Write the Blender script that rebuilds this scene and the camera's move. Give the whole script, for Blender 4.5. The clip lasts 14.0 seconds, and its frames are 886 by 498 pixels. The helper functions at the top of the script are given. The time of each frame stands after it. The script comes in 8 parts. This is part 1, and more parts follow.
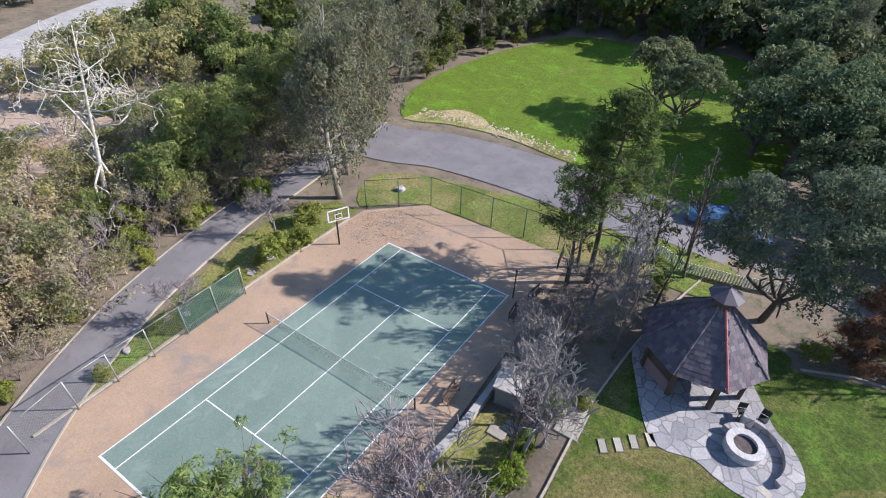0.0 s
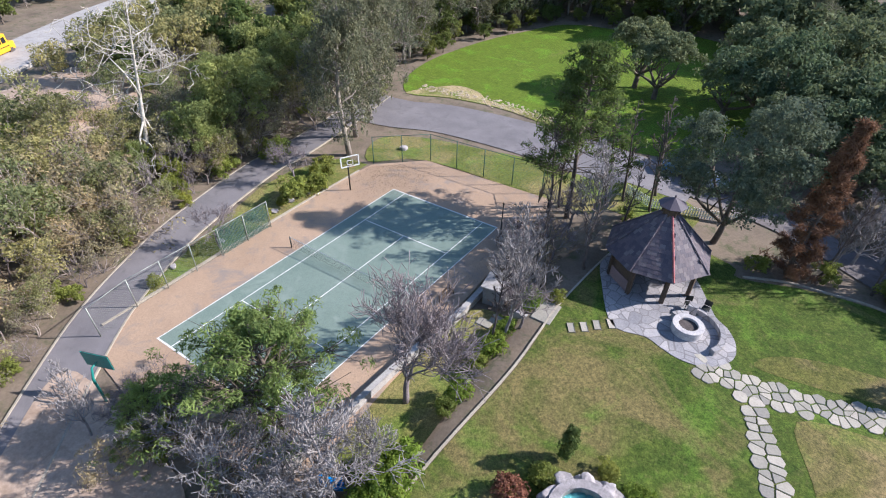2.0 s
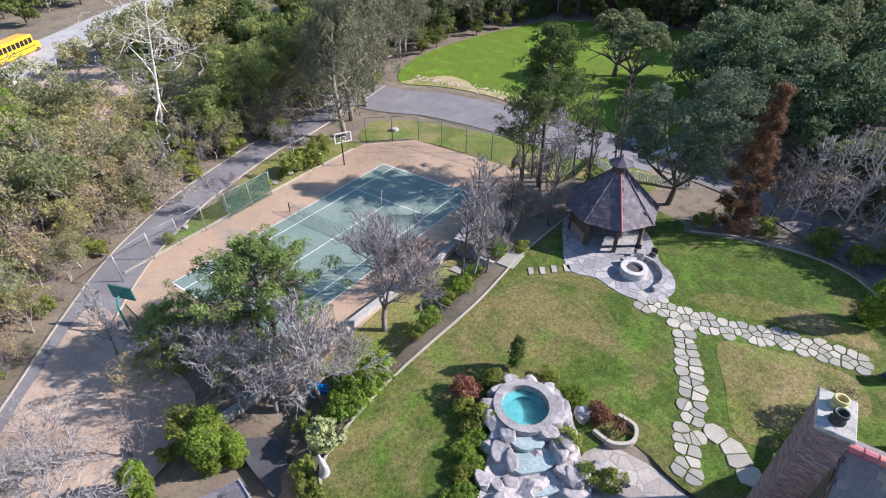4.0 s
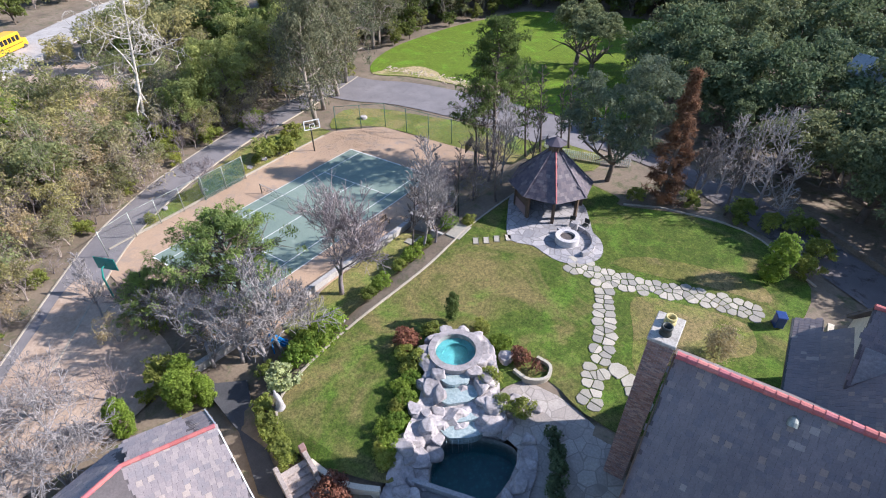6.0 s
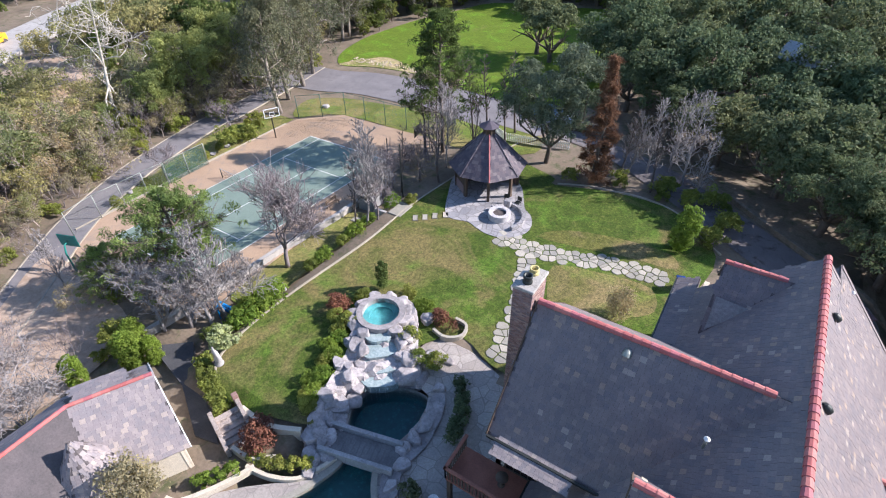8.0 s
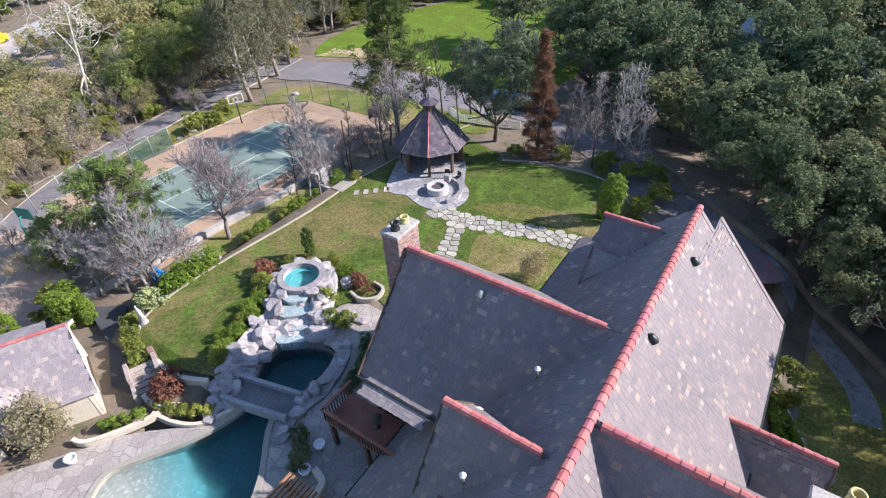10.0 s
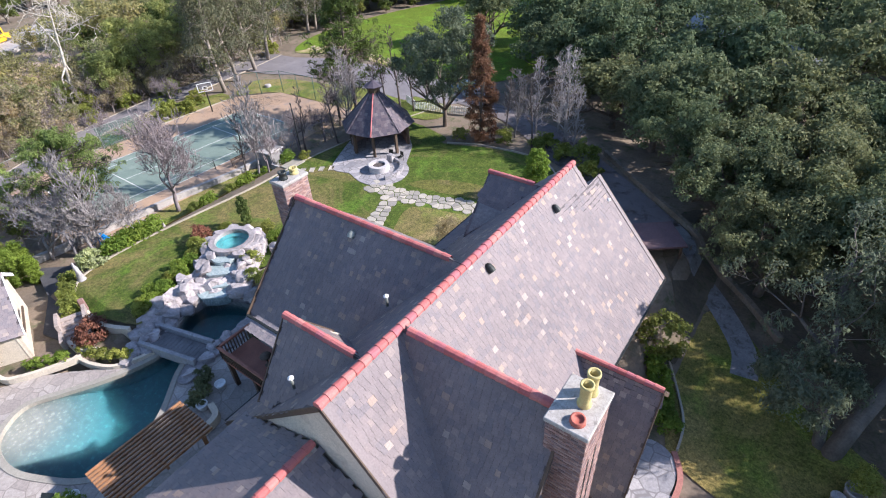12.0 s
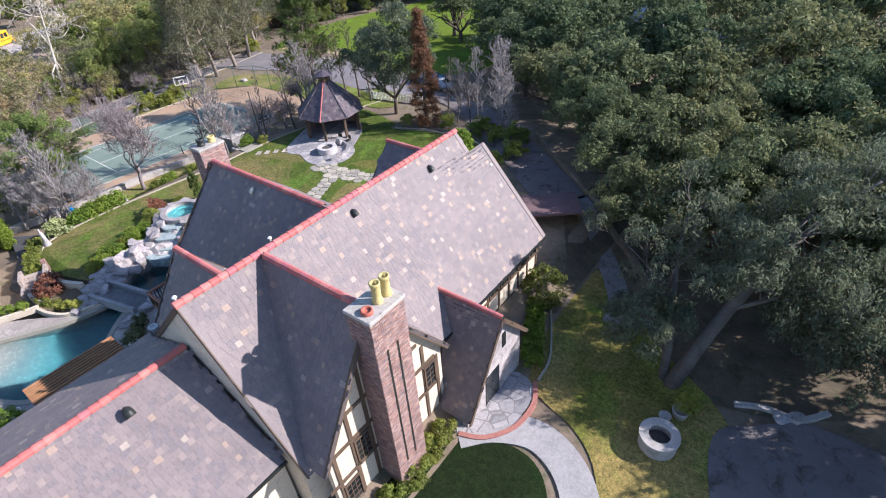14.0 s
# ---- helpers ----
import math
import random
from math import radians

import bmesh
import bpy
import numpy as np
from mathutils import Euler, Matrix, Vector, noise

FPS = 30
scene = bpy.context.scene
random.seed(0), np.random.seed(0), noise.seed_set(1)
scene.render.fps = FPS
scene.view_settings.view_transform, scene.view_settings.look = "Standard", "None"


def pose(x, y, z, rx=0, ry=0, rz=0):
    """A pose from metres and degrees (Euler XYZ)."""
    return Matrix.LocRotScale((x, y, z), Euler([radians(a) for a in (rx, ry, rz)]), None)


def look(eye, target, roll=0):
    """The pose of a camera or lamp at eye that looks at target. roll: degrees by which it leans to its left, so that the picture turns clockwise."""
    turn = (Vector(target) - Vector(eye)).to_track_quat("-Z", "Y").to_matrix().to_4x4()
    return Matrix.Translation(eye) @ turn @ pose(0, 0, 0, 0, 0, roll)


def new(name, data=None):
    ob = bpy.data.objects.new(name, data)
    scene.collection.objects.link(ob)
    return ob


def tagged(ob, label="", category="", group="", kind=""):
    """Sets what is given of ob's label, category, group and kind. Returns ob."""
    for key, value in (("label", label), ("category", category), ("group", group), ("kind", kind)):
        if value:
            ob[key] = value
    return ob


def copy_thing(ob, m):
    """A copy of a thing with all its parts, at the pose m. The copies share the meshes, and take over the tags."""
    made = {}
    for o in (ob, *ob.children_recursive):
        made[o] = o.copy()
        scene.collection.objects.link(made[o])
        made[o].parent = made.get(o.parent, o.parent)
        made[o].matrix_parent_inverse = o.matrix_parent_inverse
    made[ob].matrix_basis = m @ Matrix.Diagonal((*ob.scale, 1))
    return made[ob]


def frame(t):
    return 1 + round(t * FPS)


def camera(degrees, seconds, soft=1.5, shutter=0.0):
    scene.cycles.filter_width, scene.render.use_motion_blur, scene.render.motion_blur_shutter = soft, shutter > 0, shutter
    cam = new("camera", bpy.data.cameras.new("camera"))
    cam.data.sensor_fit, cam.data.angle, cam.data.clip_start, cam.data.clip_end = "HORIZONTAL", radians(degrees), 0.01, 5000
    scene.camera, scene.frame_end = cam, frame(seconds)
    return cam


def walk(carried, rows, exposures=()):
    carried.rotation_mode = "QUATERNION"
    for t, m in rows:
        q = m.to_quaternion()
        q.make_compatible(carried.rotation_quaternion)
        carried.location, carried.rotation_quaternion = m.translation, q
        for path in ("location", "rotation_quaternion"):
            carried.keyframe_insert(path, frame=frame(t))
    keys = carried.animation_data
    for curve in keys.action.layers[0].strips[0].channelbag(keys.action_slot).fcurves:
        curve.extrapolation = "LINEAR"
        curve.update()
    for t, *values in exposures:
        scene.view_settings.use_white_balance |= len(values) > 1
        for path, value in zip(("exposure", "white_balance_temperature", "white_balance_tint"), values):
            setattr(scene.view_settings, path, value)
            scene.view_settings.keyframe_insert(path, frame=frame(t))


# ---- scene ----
cam = camera(80.9, 14.0, 1.1)
PATH = [
    (0, (17.534, -15.551, 27.107), (16.705, -14.218, 25.868), 1.87),
    (0.5, (18.853, -17.385, 27.011), (18.018, -16.050, 25.777), 1.62),
    (1, (20.099, -19.105, 26.827), (19.259, -17.769, 25.599), 1.45),
    (1.5, (21.350, -20.766, 26.576), (20.507, -19.430, 25.350), 1.31),
    (2, (22.648, -22.370, 26.308), (21.798, -21.034, 25.087), 1.18),
    (2.5, (24.014, -24.017, 26.107), (23.149, -22.679, 24.899), 1.07),
    (3, (25.183, -25.075, 25.909), (24.307, -23.734, 24.711), 0.99),
    (5.5, (32.768, -27.464, 27.337), (31.875, -26.158, 26.114), -1.40),
    (6, (33.738, -28.047, 27.651), (32.873, -26.728, 26.422), -0.56),
    (6.5, (34.989, -28.570, 28.102), (34.148, -27.240, 26.867), -0.02),
    (7, (36.319, -28.751, 28.410), (35.490, -27.423, 27.166), 0.16),
    (7.5, (38.085, -28.894, 28.735), (37.256, -27.569, 27.487), -0.24),
    (8, (40.029, -28.378, 28.515), (39.178, -27.068, 27.265), -0.99),
    (10.5, (49.734, -26.064, 26.325), (48.791, -24.802, 25.092), -3.41),
    (11, (51.718, -25.749, 25.781), (50.757, -24.489, 24.561), -3.49),
    (11.5, (53.651, -25.536, 25.396), (52.678, -24.276, 24.186), -3.53),
    (12, (55.591, -25.316, 25.074), (54.607, -24.057, 23.872), -3.63),
    (12.5, (57.706, -25.182, 25.014), (56.712, -23.931, 23.811), -3.97),
    (13, (60.055, -25.180, 25.174), (59.051, -23.938, 23.970), -4.34),
    (13.5, (62.455, -25.187, 25.233), (61.441, -23.952, 24.030), -4.66),
    (14, (64.476, -24.950, 24.773), (63.445, -23.716, 23.584), -4.71),
]
walk(cam, [(t, look(eye, target, roll)) for t, eye, target, roll in PATH], [(0.0, 0.82, 5750.0, 14.5), (3.0, 0.93, 5750.0, 15.0), (7.0, 1.03, 5800.0, 15.5), (12.0, 1.04, 5850.0, 17.0), (14.0, 0.95, 5850.0, 17.5)])

# ---- light ----
SUN_AZ, SUN_EL = 36.0, 32.5          # from +x towards +y; above the horizon
world = bpy.data.worlds.new("sky")
scene.world = world
world.use_nodes = True
wn = world.node_tree
sky = wn.nodes.new("ShaderNodeTexSky")
sky.sky_type, sky.sun_disc = "NISHITA", False
sky.sun_elevation, sky.sun_rotation = radians(SUN_EL), radians(90 - SUN_AZ)
sky.air_density, sky.dust_density, sky.ozone_density = 1.2, 0.4, 2.5
wn.links.new(sky.outputs[0], wn.nodes["Background"].inputs[0])
wn.nodes["Background"].inputs[1].default_value = 0.105
sun = new("sun", bpy.data.lights.new("sun", "SUN"))
sun.data.energy, sun.data.angle, sun.data.color = 5.0, radians(0.6), (1.0, 0.905, 0.79)
sun.matrix_world = look((math.cos(radians(SUN_AZ)) * 100, math.sin(radians(SUN_AZ)) * 100, math.tan(radians(SUN_EL)) * 100), (0, 0, 0))


# ---- materials ----
def material(name):
    m = bpy.data.materials.new(name)
    m.use_nodes = True
    nt = m.node_tree
    return m, nt, nt.nodes["Principled BSDF"]


def node(nt, kind, **inputs):
    n = nt.nodes.new(kind)
    for k, v in inputs.items():
        n.inputs[k.replace("_", " ")].default_value = v
    return n


def ramp(nt, fac, stops, constant=False):
    r = nt.nodes.new("ShaderNodeValToRGB")
    if constant:
        r.color_ramp.interpolation = "CONSTANT"
    while len(r.color_ramp.elements) < len(stops):
        r.color_ramp.elements.new(0.5)
    for e, (p, c) in zip(r.color_ramp.elements, stops):
        e.position, e.color = p, (*c, 1)
    nt.links.new(fac, r.inputs[0])
    return r.outputs[0]


def noise_of(nt, scale, detail=4.0, rough=0.6, local=False, distort=0.0):
    if local:
        co = nt.nodes.new("ShaderNodeTexCoord").outputs["Object"]
    else:
        co = nt.nodes.new("ShaderNodeNewGeometry").outputs["Position"]
    n = node(nt, "ShaderNodeTexNoise", Scale=scale, Detail=detail, Roughness=rough, Distortion=distort)
    nt.links.new(co, n.inputs["Vector"])
    return n.outputs["Fac"]


def blend(nt, a, b, fac, mode="MIX"):
    m = nt.nodes.new("ShaderNodeMix")
    m.data_type, m.blend_type = "RGBA", mode
    for sock, v in ((m.inputs[6], a), (m.inputs[7], b), (m.inputs[0], fac)):
        if isinstance(v, (int, float)):
            sock.default_value = v
        elif isinstance(v, tuple):
            sock.default_value = (*v, 1)
        else:
            nt.links.new(v, sock)
    return m.outputs[2]


def bump_to(nt, bsdf, fac, strength, distance=0.02):
    b = node(nt, "ShaderNodeBump", Strength=strength, Distance=distance)
    nt.links.new(fac, b.inputs["Height"])
    nt.links.new(b.outputs[0], bsdf.inputs["Normal"])


def surface(name, dark, light, big=0.4, fine=9.0, rough=0.85, bump=0.4, stain=None, local=False, metal=0.0, piece=0.0, depth=0.02):
    """A weathered surface: a slow drift between two colours, fine grain on top, stains of a third colour."""
    m, nt, b = material(name)
    slow = noise_of(nt, big, 5, 0.65, local)
    grain = noise_of(nt, fine, 6, 0.7, local)
    col = ramp(nt, slow, [(0.3, dark), (0.7, light)])
    g = ramp(nt, grain, [(0.25, (0.55, 0.55, 0.55)), (0.75, (1.25, 1.25, 1.25))])
    col = blend(nt, col, g, 0.75, "MULTIPLY")
    if stain:
        s = noise_of(nt, big * 2.7, 6, 0.7, local, 0.6)
        f = ramp(nt, s, [(0.52, (0, 0, 0)), (0.68, (1, 1, 1))])
        col = blend(nt, col, stain, f)
    if piece:
        oi = nt.nodes.new("ShaderNodeObjectInfo")
        p = ramp(nt, oi.outputs["Random"], [(0.0, (1 - piece,) * 3), (1.0, (1 + piece,) * 3)])
        col = blend(nt, col, p, 1.0, "MULTIPLY")
    nt.links.new(col, b.inputs["Base Color"])
    b.inputs["Roughness"].default_value, b.inputs["Metallic"].default_value = rough, metal
    if bump:
        bump_to(nt, b, grain, bump, depth)
    return m


def island_material(name, stops, rough=0.7, fine=14.0, bump=0.3, tint=0.0):
    """Pieces coloured one by one."""
    m, nt, b = material(name)
    geo = nt.nodes.new("ShaderNodeNewGeometry")
    oi = nt.nodes.new("ShaderNodeObjectInfo")
    add = nt.nodes.new("ShaderNodeMath")
    add.operation = "ADD"
    nt.links.new(geo.outputs["Random Per Island"], add.inputs[0])
    nt.links.new(oi.outputs["Random"], add.inputs[1])
    fr = nt.nodes.new("ShaderNodeMath")
    fr.operation = "FRACT"
    nt.links.new(add.outputs[0], fr.inputs[0])
    col = ramp(nt, fr.outputs[0], stops, True)
    grain = noise_of(nt, fine, 6, 0.7)
    slow = noise_of(nt, 0.35, 5, 0.7)
    col = blend(nt, col, ramp(nt, grain, [(0.2, (0.6, 0.6, 0.6)), (0.8, (1.3, 1.3, 1.3))]), 0.7, "MULTIPLY")
    col = blend(nt, col, ramp(nt, slow, [(0.3, (0.78, 0.78, 0.8)), (0.7, (1.12, 1.1, 1.08))]), 0.8, "MULTIPLY")
    nt.links.new(col, b.inputs["Base Color"])
    b.inputs["Roughness"].default_value = rough
    b.inputs["Specular IOR Level"].default_value = 0.3
    bump_to(nt, b, grain, bump)
    return m


def leaf_material(name, dark, light, through_light=0.3, hue=0.25):
    m, nt, b = material(name)
    geo = nt.nodes.new("ShaderNodeNewGeometry")
    oi = nt.nodes.new("ShaderNodeObjectInfo")
    clump = noise_of(nt, 0.55, 3, 0.6)
    low, high = (tuple(a + (b - a) * k for a, b in zip(dark, light)) for k in (0.2, 0.75))
    col = ramp(nt, geo.outputs["Random Per Island"], [(0.0, low), (1.0, high)])
    col = blend(nt, col, ramp(nt, clump, [(0.3, (0.52, 0.55, 0.55)), (0.7, (1.45, 1.4, 1.15))]), 0.8, "MULTIPLY")
    col = blend(nt, col, ramp(nt, oi.outputs["Random"], [(0.0, (1 - hue, 1 - hue * 0.6, 1 - hue)), (1.0, (1 + hue, 1 + hue * 0.5, 1 - hue * 0.3))]), 1.0, "MULTIPLY")
    nt.links.new(col, b.inputs["Base Color"])
    b.inputs["Roughness"].default_value = 0.7
    b.inputs["Specular IOR Level"].default_value = 0.12
    tr = nt.nodes.new("ShaderNodeBsdfTranslucent")
    nt.links.new(col, tr.inputs[0])
    mix = nt.nodes.new("ShaderNodeMixShader")
    mix.inputs[0].default_value = through_light
    out = nt.nodes["Material Output"]
    nt.links.new(b.outputs[0], mix.inputs[1])
    nt.links.new(tr.outputs[0], mix.inputs[2])
    nt.links.new(mix.outputs[0], out.inputs[0])
    return m


def lawn_material(name, green, deep, dry, dryness=0.5):
    m, nt, b = material(name)
    patch = noise_of(nt, 0.16, 5, 0.6, False, 0.8)
    mid = noise_of(nt, 1.1, 5, 0.7)
    fine = noise_of(nt, 11.0, 6, 0.8)
    col = ramp(nt, mid, [(0.3, deep), (0.7, green)])
    f = ramp(nt, patch, [(dryness, (0, 0, 0)), (dryness + 0.14, (1, 1, 1))])
    col = blend(nt, col, dry, blend(nt, f, (0, 0, 0), 0.15))
    lush = ramp(nt, noise_of(nt, 0.33, 4, 0.6, False, 0.6), [(0.52, (0, 0, 0)), (0.68, (1, 1, 1))])
    col = blend(nt, col, (green[0] * 1.05, green[1] * 1.45, green[2]), blend(nt, lush, (0, 0, 0), 0.35))
    tuft = noise_of(nt, 4.5, 5, 0.75, False, 0.4)
    col = blend(nt, col, ramp(nt, tuft, [(0.34, (0.42, 0.48, 0.42)), (0.62, (1.38, 1.3, 1.2))]), 0.85, "MULTIPLY")
    s = ramp(nt, noise_of(nt, 2.6, 6, 0.75), [(0.56, (0, 0, 0)), (0.72, (1, 1, 1))])
    col = blend(nt, col, dry, blend(nt, s, (0, 0, 0), 0.45))
    col = blend(nt, col, ramp(nt, fine, [(0.34, (0.42, 0.45, 0.42)), (0.66, (1.5, 1.46, 1.36))]), 0.9, "MULTIPLY")
    nt.links.new(col, b.inputs["Base Color"])
    b.inputs["Roughness"].default_value = 0.9
    b.inputs["Specular IOR Level"].default_value = 0.15
    bump_to(nt, b, fine, 0.8, 0.05)
    return m


CAP_STONE = surface("cap_stone", (0.33, 0.31, 0.28), (0.47, 0.44, 0.4), 1.2, 12.0, 0.85, 0.5, (0.2, 0.18, 0.16))
EARTH = surface("earth", (0.13, 0.1, 0.07), (0.25, 0.195, 0.14), 0.25, 5.0, 0.95, 0.7, (0.075, 0.085, 0.035))
LAWN = lawn_material("garden_lawn", (0.096, 0.13, 0.026), (0.043, 0.078, 0.014), (0.185, 0.15, 0.072), 0.475)
MEADOW = lawn_material("meadow", (0.135, 0.195, 0.024), (0.09, 0.142, 0.016), (0.2, 0.2, 0.07), 0.62)
WORN = lawn_material("worn_meadow", (0.13, 0.17, 0.03), (0.2, 0.17, 0.08), (0.42, 0.34, 0.22), 0.4)
KERB = surface("kerb_stone", (0.31, 0.27, 0.21), (0.43, 0.38, 0.3), 0.6, 9.0, 0.9, 0.4)
VERGE = lawn_material("verge_grass", (0.145, 0.17, 0.045), (0.1, 0.125, 0.03), (0.25, 0.21, 0.1), 0.46)
FRONT_GRASS = lawn_material("dry_front_grass", (0.16, 0.16, 0.04), (0.1, 0.115, 0.03), (0.29, 0.225, 0.09), 0.42)
# litter colour darkened to add to the shade below the trees
SHADED_MULCH = surface("shaded_leaf_mulch", (0.075, 0.060, 0.042), (0.165, 0.128, 0.083), 0.5, 7.0, 0.95, 0.8, (0.05, 0.06, 0.022))
# darker copy of the asphalt, tree shade over the drives put into its colour
SHADED_ASPHALT = surface("shaded_asphalt", (0.12, 0.105, 0.105), (0.18, 0.16, 0.158), 0.3, 20.0, 0.9, 0.3, (0.05, 0.04, 0.032))
ASPHALT = surface("asphalt", (0.16, 0.148, 0.152), (0.225, 0.208, 0.21), 0.3, 20.0, 0.9, 0.3, (0.14, 0.13, 0.13))
CONCRETE = surface("concrete", (0.34, 0.32, 0.3), (0.46, 0.43, 0.4), 0.5, 9.0, 0.88, 0.3, (0.25, 0.23, 0.2))
COURT_TAN = surface("court_tan", (0.35, 0.242, 0.16), (0.44, 0.308, 0.205), 0.16, 12.0, 0.85, 0.12, (0.24, 0.2, 0.17))
COURT_GREEN = surface("court_green", (0.15, 0.207, 0.17), (0.2, 0.257, 0.212), 0.2, 14.0, 0.82, 0.12, (0.215, 0.265, 0.222))
LINE_WHITE = surface("line_paint", (0.62, 0.62, 0.58), (0.78, 0.78, 0.74), 1.2, 20.0, 0.7, 0.1)
SLATE_STOPS = [(0.0, (0.192, 0.162, 0.162)), (0.2, (0.205, 0.172, 0.17)), (0.4, (0.178, 0.156, 0.162)), (0.58, (0.218, 0.182, 0.177)), (0.72, (0.2, 0.17, 0.168)),
               (0.9, (0.25, 0.207, 0.19)), (0.95, (0.305, 0.235, 0.19)), (0.98, (0.33, 0.28, 0.245))]
SLATE = island_material("slate", SLATE_STOPS, 0.62, 14.0, 0.3)
DARK_SLATE = island_material("dark_slate", [(0.0, (0.085, 0.072, 0.09)), (0.3, (0.105, 0.088, 0.104)), (0.6, (0.125, 0.1, 0.112)), (0.85, (0.165, 0.14, 0.145))], 0.6, 14.0, 0.3)
UNDERLAY = surface("roof_deck", (0.08, 0.07, 0.07), (0.12, 0.1, 0.1), 0.8, 10)
RIDGE_TILE = island_material("ridge_clay", [(0.0, (0.42, 0.125, 0.115)), (0.3, (0.47, 0.155, 0.14)), (0.6, (0.41, 0.135, 0.145)), (0.85, (0.5, 0.19, 0.165))], 0.7)
PALE_SLATE = island_material("pale_slate", [(0.0, (0.27, 0.235, 0.235)), (0.3, (0.3, 0.26, 0.255)), (0.55, (0.25, 0.225, 0.23)), (0.8, (0.33, 0.285, 0.27)), (0.94, (0.39, 0.33, 0.29))], 0.62, 14.0, 0.3)
STUCCO = surface("cream_stucco", (0.56, 0.49, 0.38), (0.66, 0.58, 0.46), 0.5, 16.0, 0.9, 0.35, (0.44, 0.38, 0.3))
TIMBER = surface("brown_timber", (0.075, 0.05, 0.034), (0.135, 0.09, 0.058), 1.0, 14.0, 0.75, 0.5, None, True)
BRICK = island_material("brick", [(0.0, (0.24, 0.15, 0.13)), (0.25, (0.32, 0.2, 0.17)), (0.5, (0.28, 0.2, 0.19)), (0.72, (0.38, 0.27, 0.23)), (0.9, (0.2, 0.15, 0.15))], 0.88, 22, 0.6)
MORTAR = surface("mortar", (0.26, 0.23, 0.21), (0.36, 0.32, 0.29), 1.0, 18)
STONE = island_material("flagstone", [(0.0, (0.32, 0.3, 0.25)), (0.3, (0.4, 0.37, 0.305)), (0.6, (0.28, 0.265, 0.23)), (0.85, (0.45, 0.41, 0.34))], 0.85, 9, 0.6)
ROCK = surface("boulder_rock", (0.25, 0.225, 0.225), (0.45, 0.41, 0.4), 0.7, 5.0, 0.9, 0.8, (0.17, 0.155, 0.15), False, 0, 0.15, 0.06)
PAVING = surface("patio_stone", (0.42, 0.4, 0.4), (0.58, 0.55, 0.53), 0.6, 7.0, 0.85, 0.4, (0.33, 0.31, 0.33))
BARK = surface("bark", (0.09, 0.07, 0.055), (0.17, 0.135, 0.105), 1.5, 14.0, 0.95, 0.9, None, True)
PALE_BARK = surface("pale_bark", (0.42, 0.38, 0.32), (0.62, 0.57, 0.49), 1.2, 9.0, 0.9, 0.5, (0.27, 0.23, 0.18), True)
TWIG = surface("twig_bark", (0.17, 0.14, 0.138), (0.29, 0.245, 0.242), 1.5, 12.0, 0.95, 0.4, None, True, 0, 0.2)
IRON = surface("dark_metal", (0.03, 0.035, 0.033), (0.06, 0.065, 0.06), 1.0, 20, 0.5, 0.1, None, False, 0.6)
GREEN_METAL = surface("green_metal", (0.03, 0.085, 0.065), (0.05, 0.12, 0.09), 1.0, 20, 0.5, 0.1)
GALV = surface("grey_post_metal", (0.26, 0.28, 0.25), (0.38, 0.4, 0.36), 1.0, 20, 0.5, 0.1, None, False, 0.5)
WHITE = surface("white_paint", (0.7, 0.7, 0.68), (0.82, 0.82, 0.8), 1.0, 14, 0.5, 0.1)


# ---- mesh helpers ----
def mesh_from(name, verts, faces, mat, smooth=False):
    me = bpy.data.meshes.new(name)
    me.from_pydata([tuple(map(float, v)) for v in verts], [], [tuple(int(i) for i in f) for f in faces])
    me.materials.append(mat)
    if smooth:
        me.polygons.foreach_set("use_smooth", [True] * len(me.polygons))
    me.update()
    return me


def hang(ob, parent):
    if parent:
        ob.parent = parent
    return ob


def raw(name, verts, faces, mat, parent=None, label="", smooth=False):
    ob = hang(new(name, mesh_from(name, verts, faces, mat, smooth)), parent)
    return tagged(ob, label)


def part(name, bm, mat, parent=None, label="", smooth=False):
    me = bpy.data.meshes.new(name)
    bm.normal_update()
    bm.to_mesh(me)
    bm.free()
    me.materials.append(mat)
    if smooth:
        me.polygons.foreach_set("use_smooth", [True] * len(me.polygons))
    return tagged(hang(new(name, me), parent), label)


def thing(name, label, category, at=(0, 0, 0), rz=0.0, group="", kind=""):
    ob = new(name)
    ob.empty_display_size = 0.3
    ob.matrix_world = pose(*at, 0, 0, rz)
    return tagged(ob, label, category, group, kind)


def box(bm, x0, y0, z0, x1, y1, z1, bevel=0.0, m=None):
    r = bmesh.ops.create_cube(bm, size=1.0)
    vs = r["verts"]
    for v in vs:
        v.co = Vector(((v.co.x + 0.5) * (x1 - x0) + x0, (v.co.y + 0.5) * (y1 - y0) + y0, (v.co.z + 0.5) * (z1 - z0) + z0))
        if m:
            v.co = m @ v.co
    if bevel:
        es = list({e for v in vs for e in v.link_edges})
        bmesh.ops.bevel(bm, geom=es, offset=bevel, segments=1, affect="EDGES")
    return bm


def boxed(x0, y0, z0, x1, y1, z1, bevel=0.0):
    return box(bmesh.new(), x0, y0, z0, x1, y1, z1, bevel)


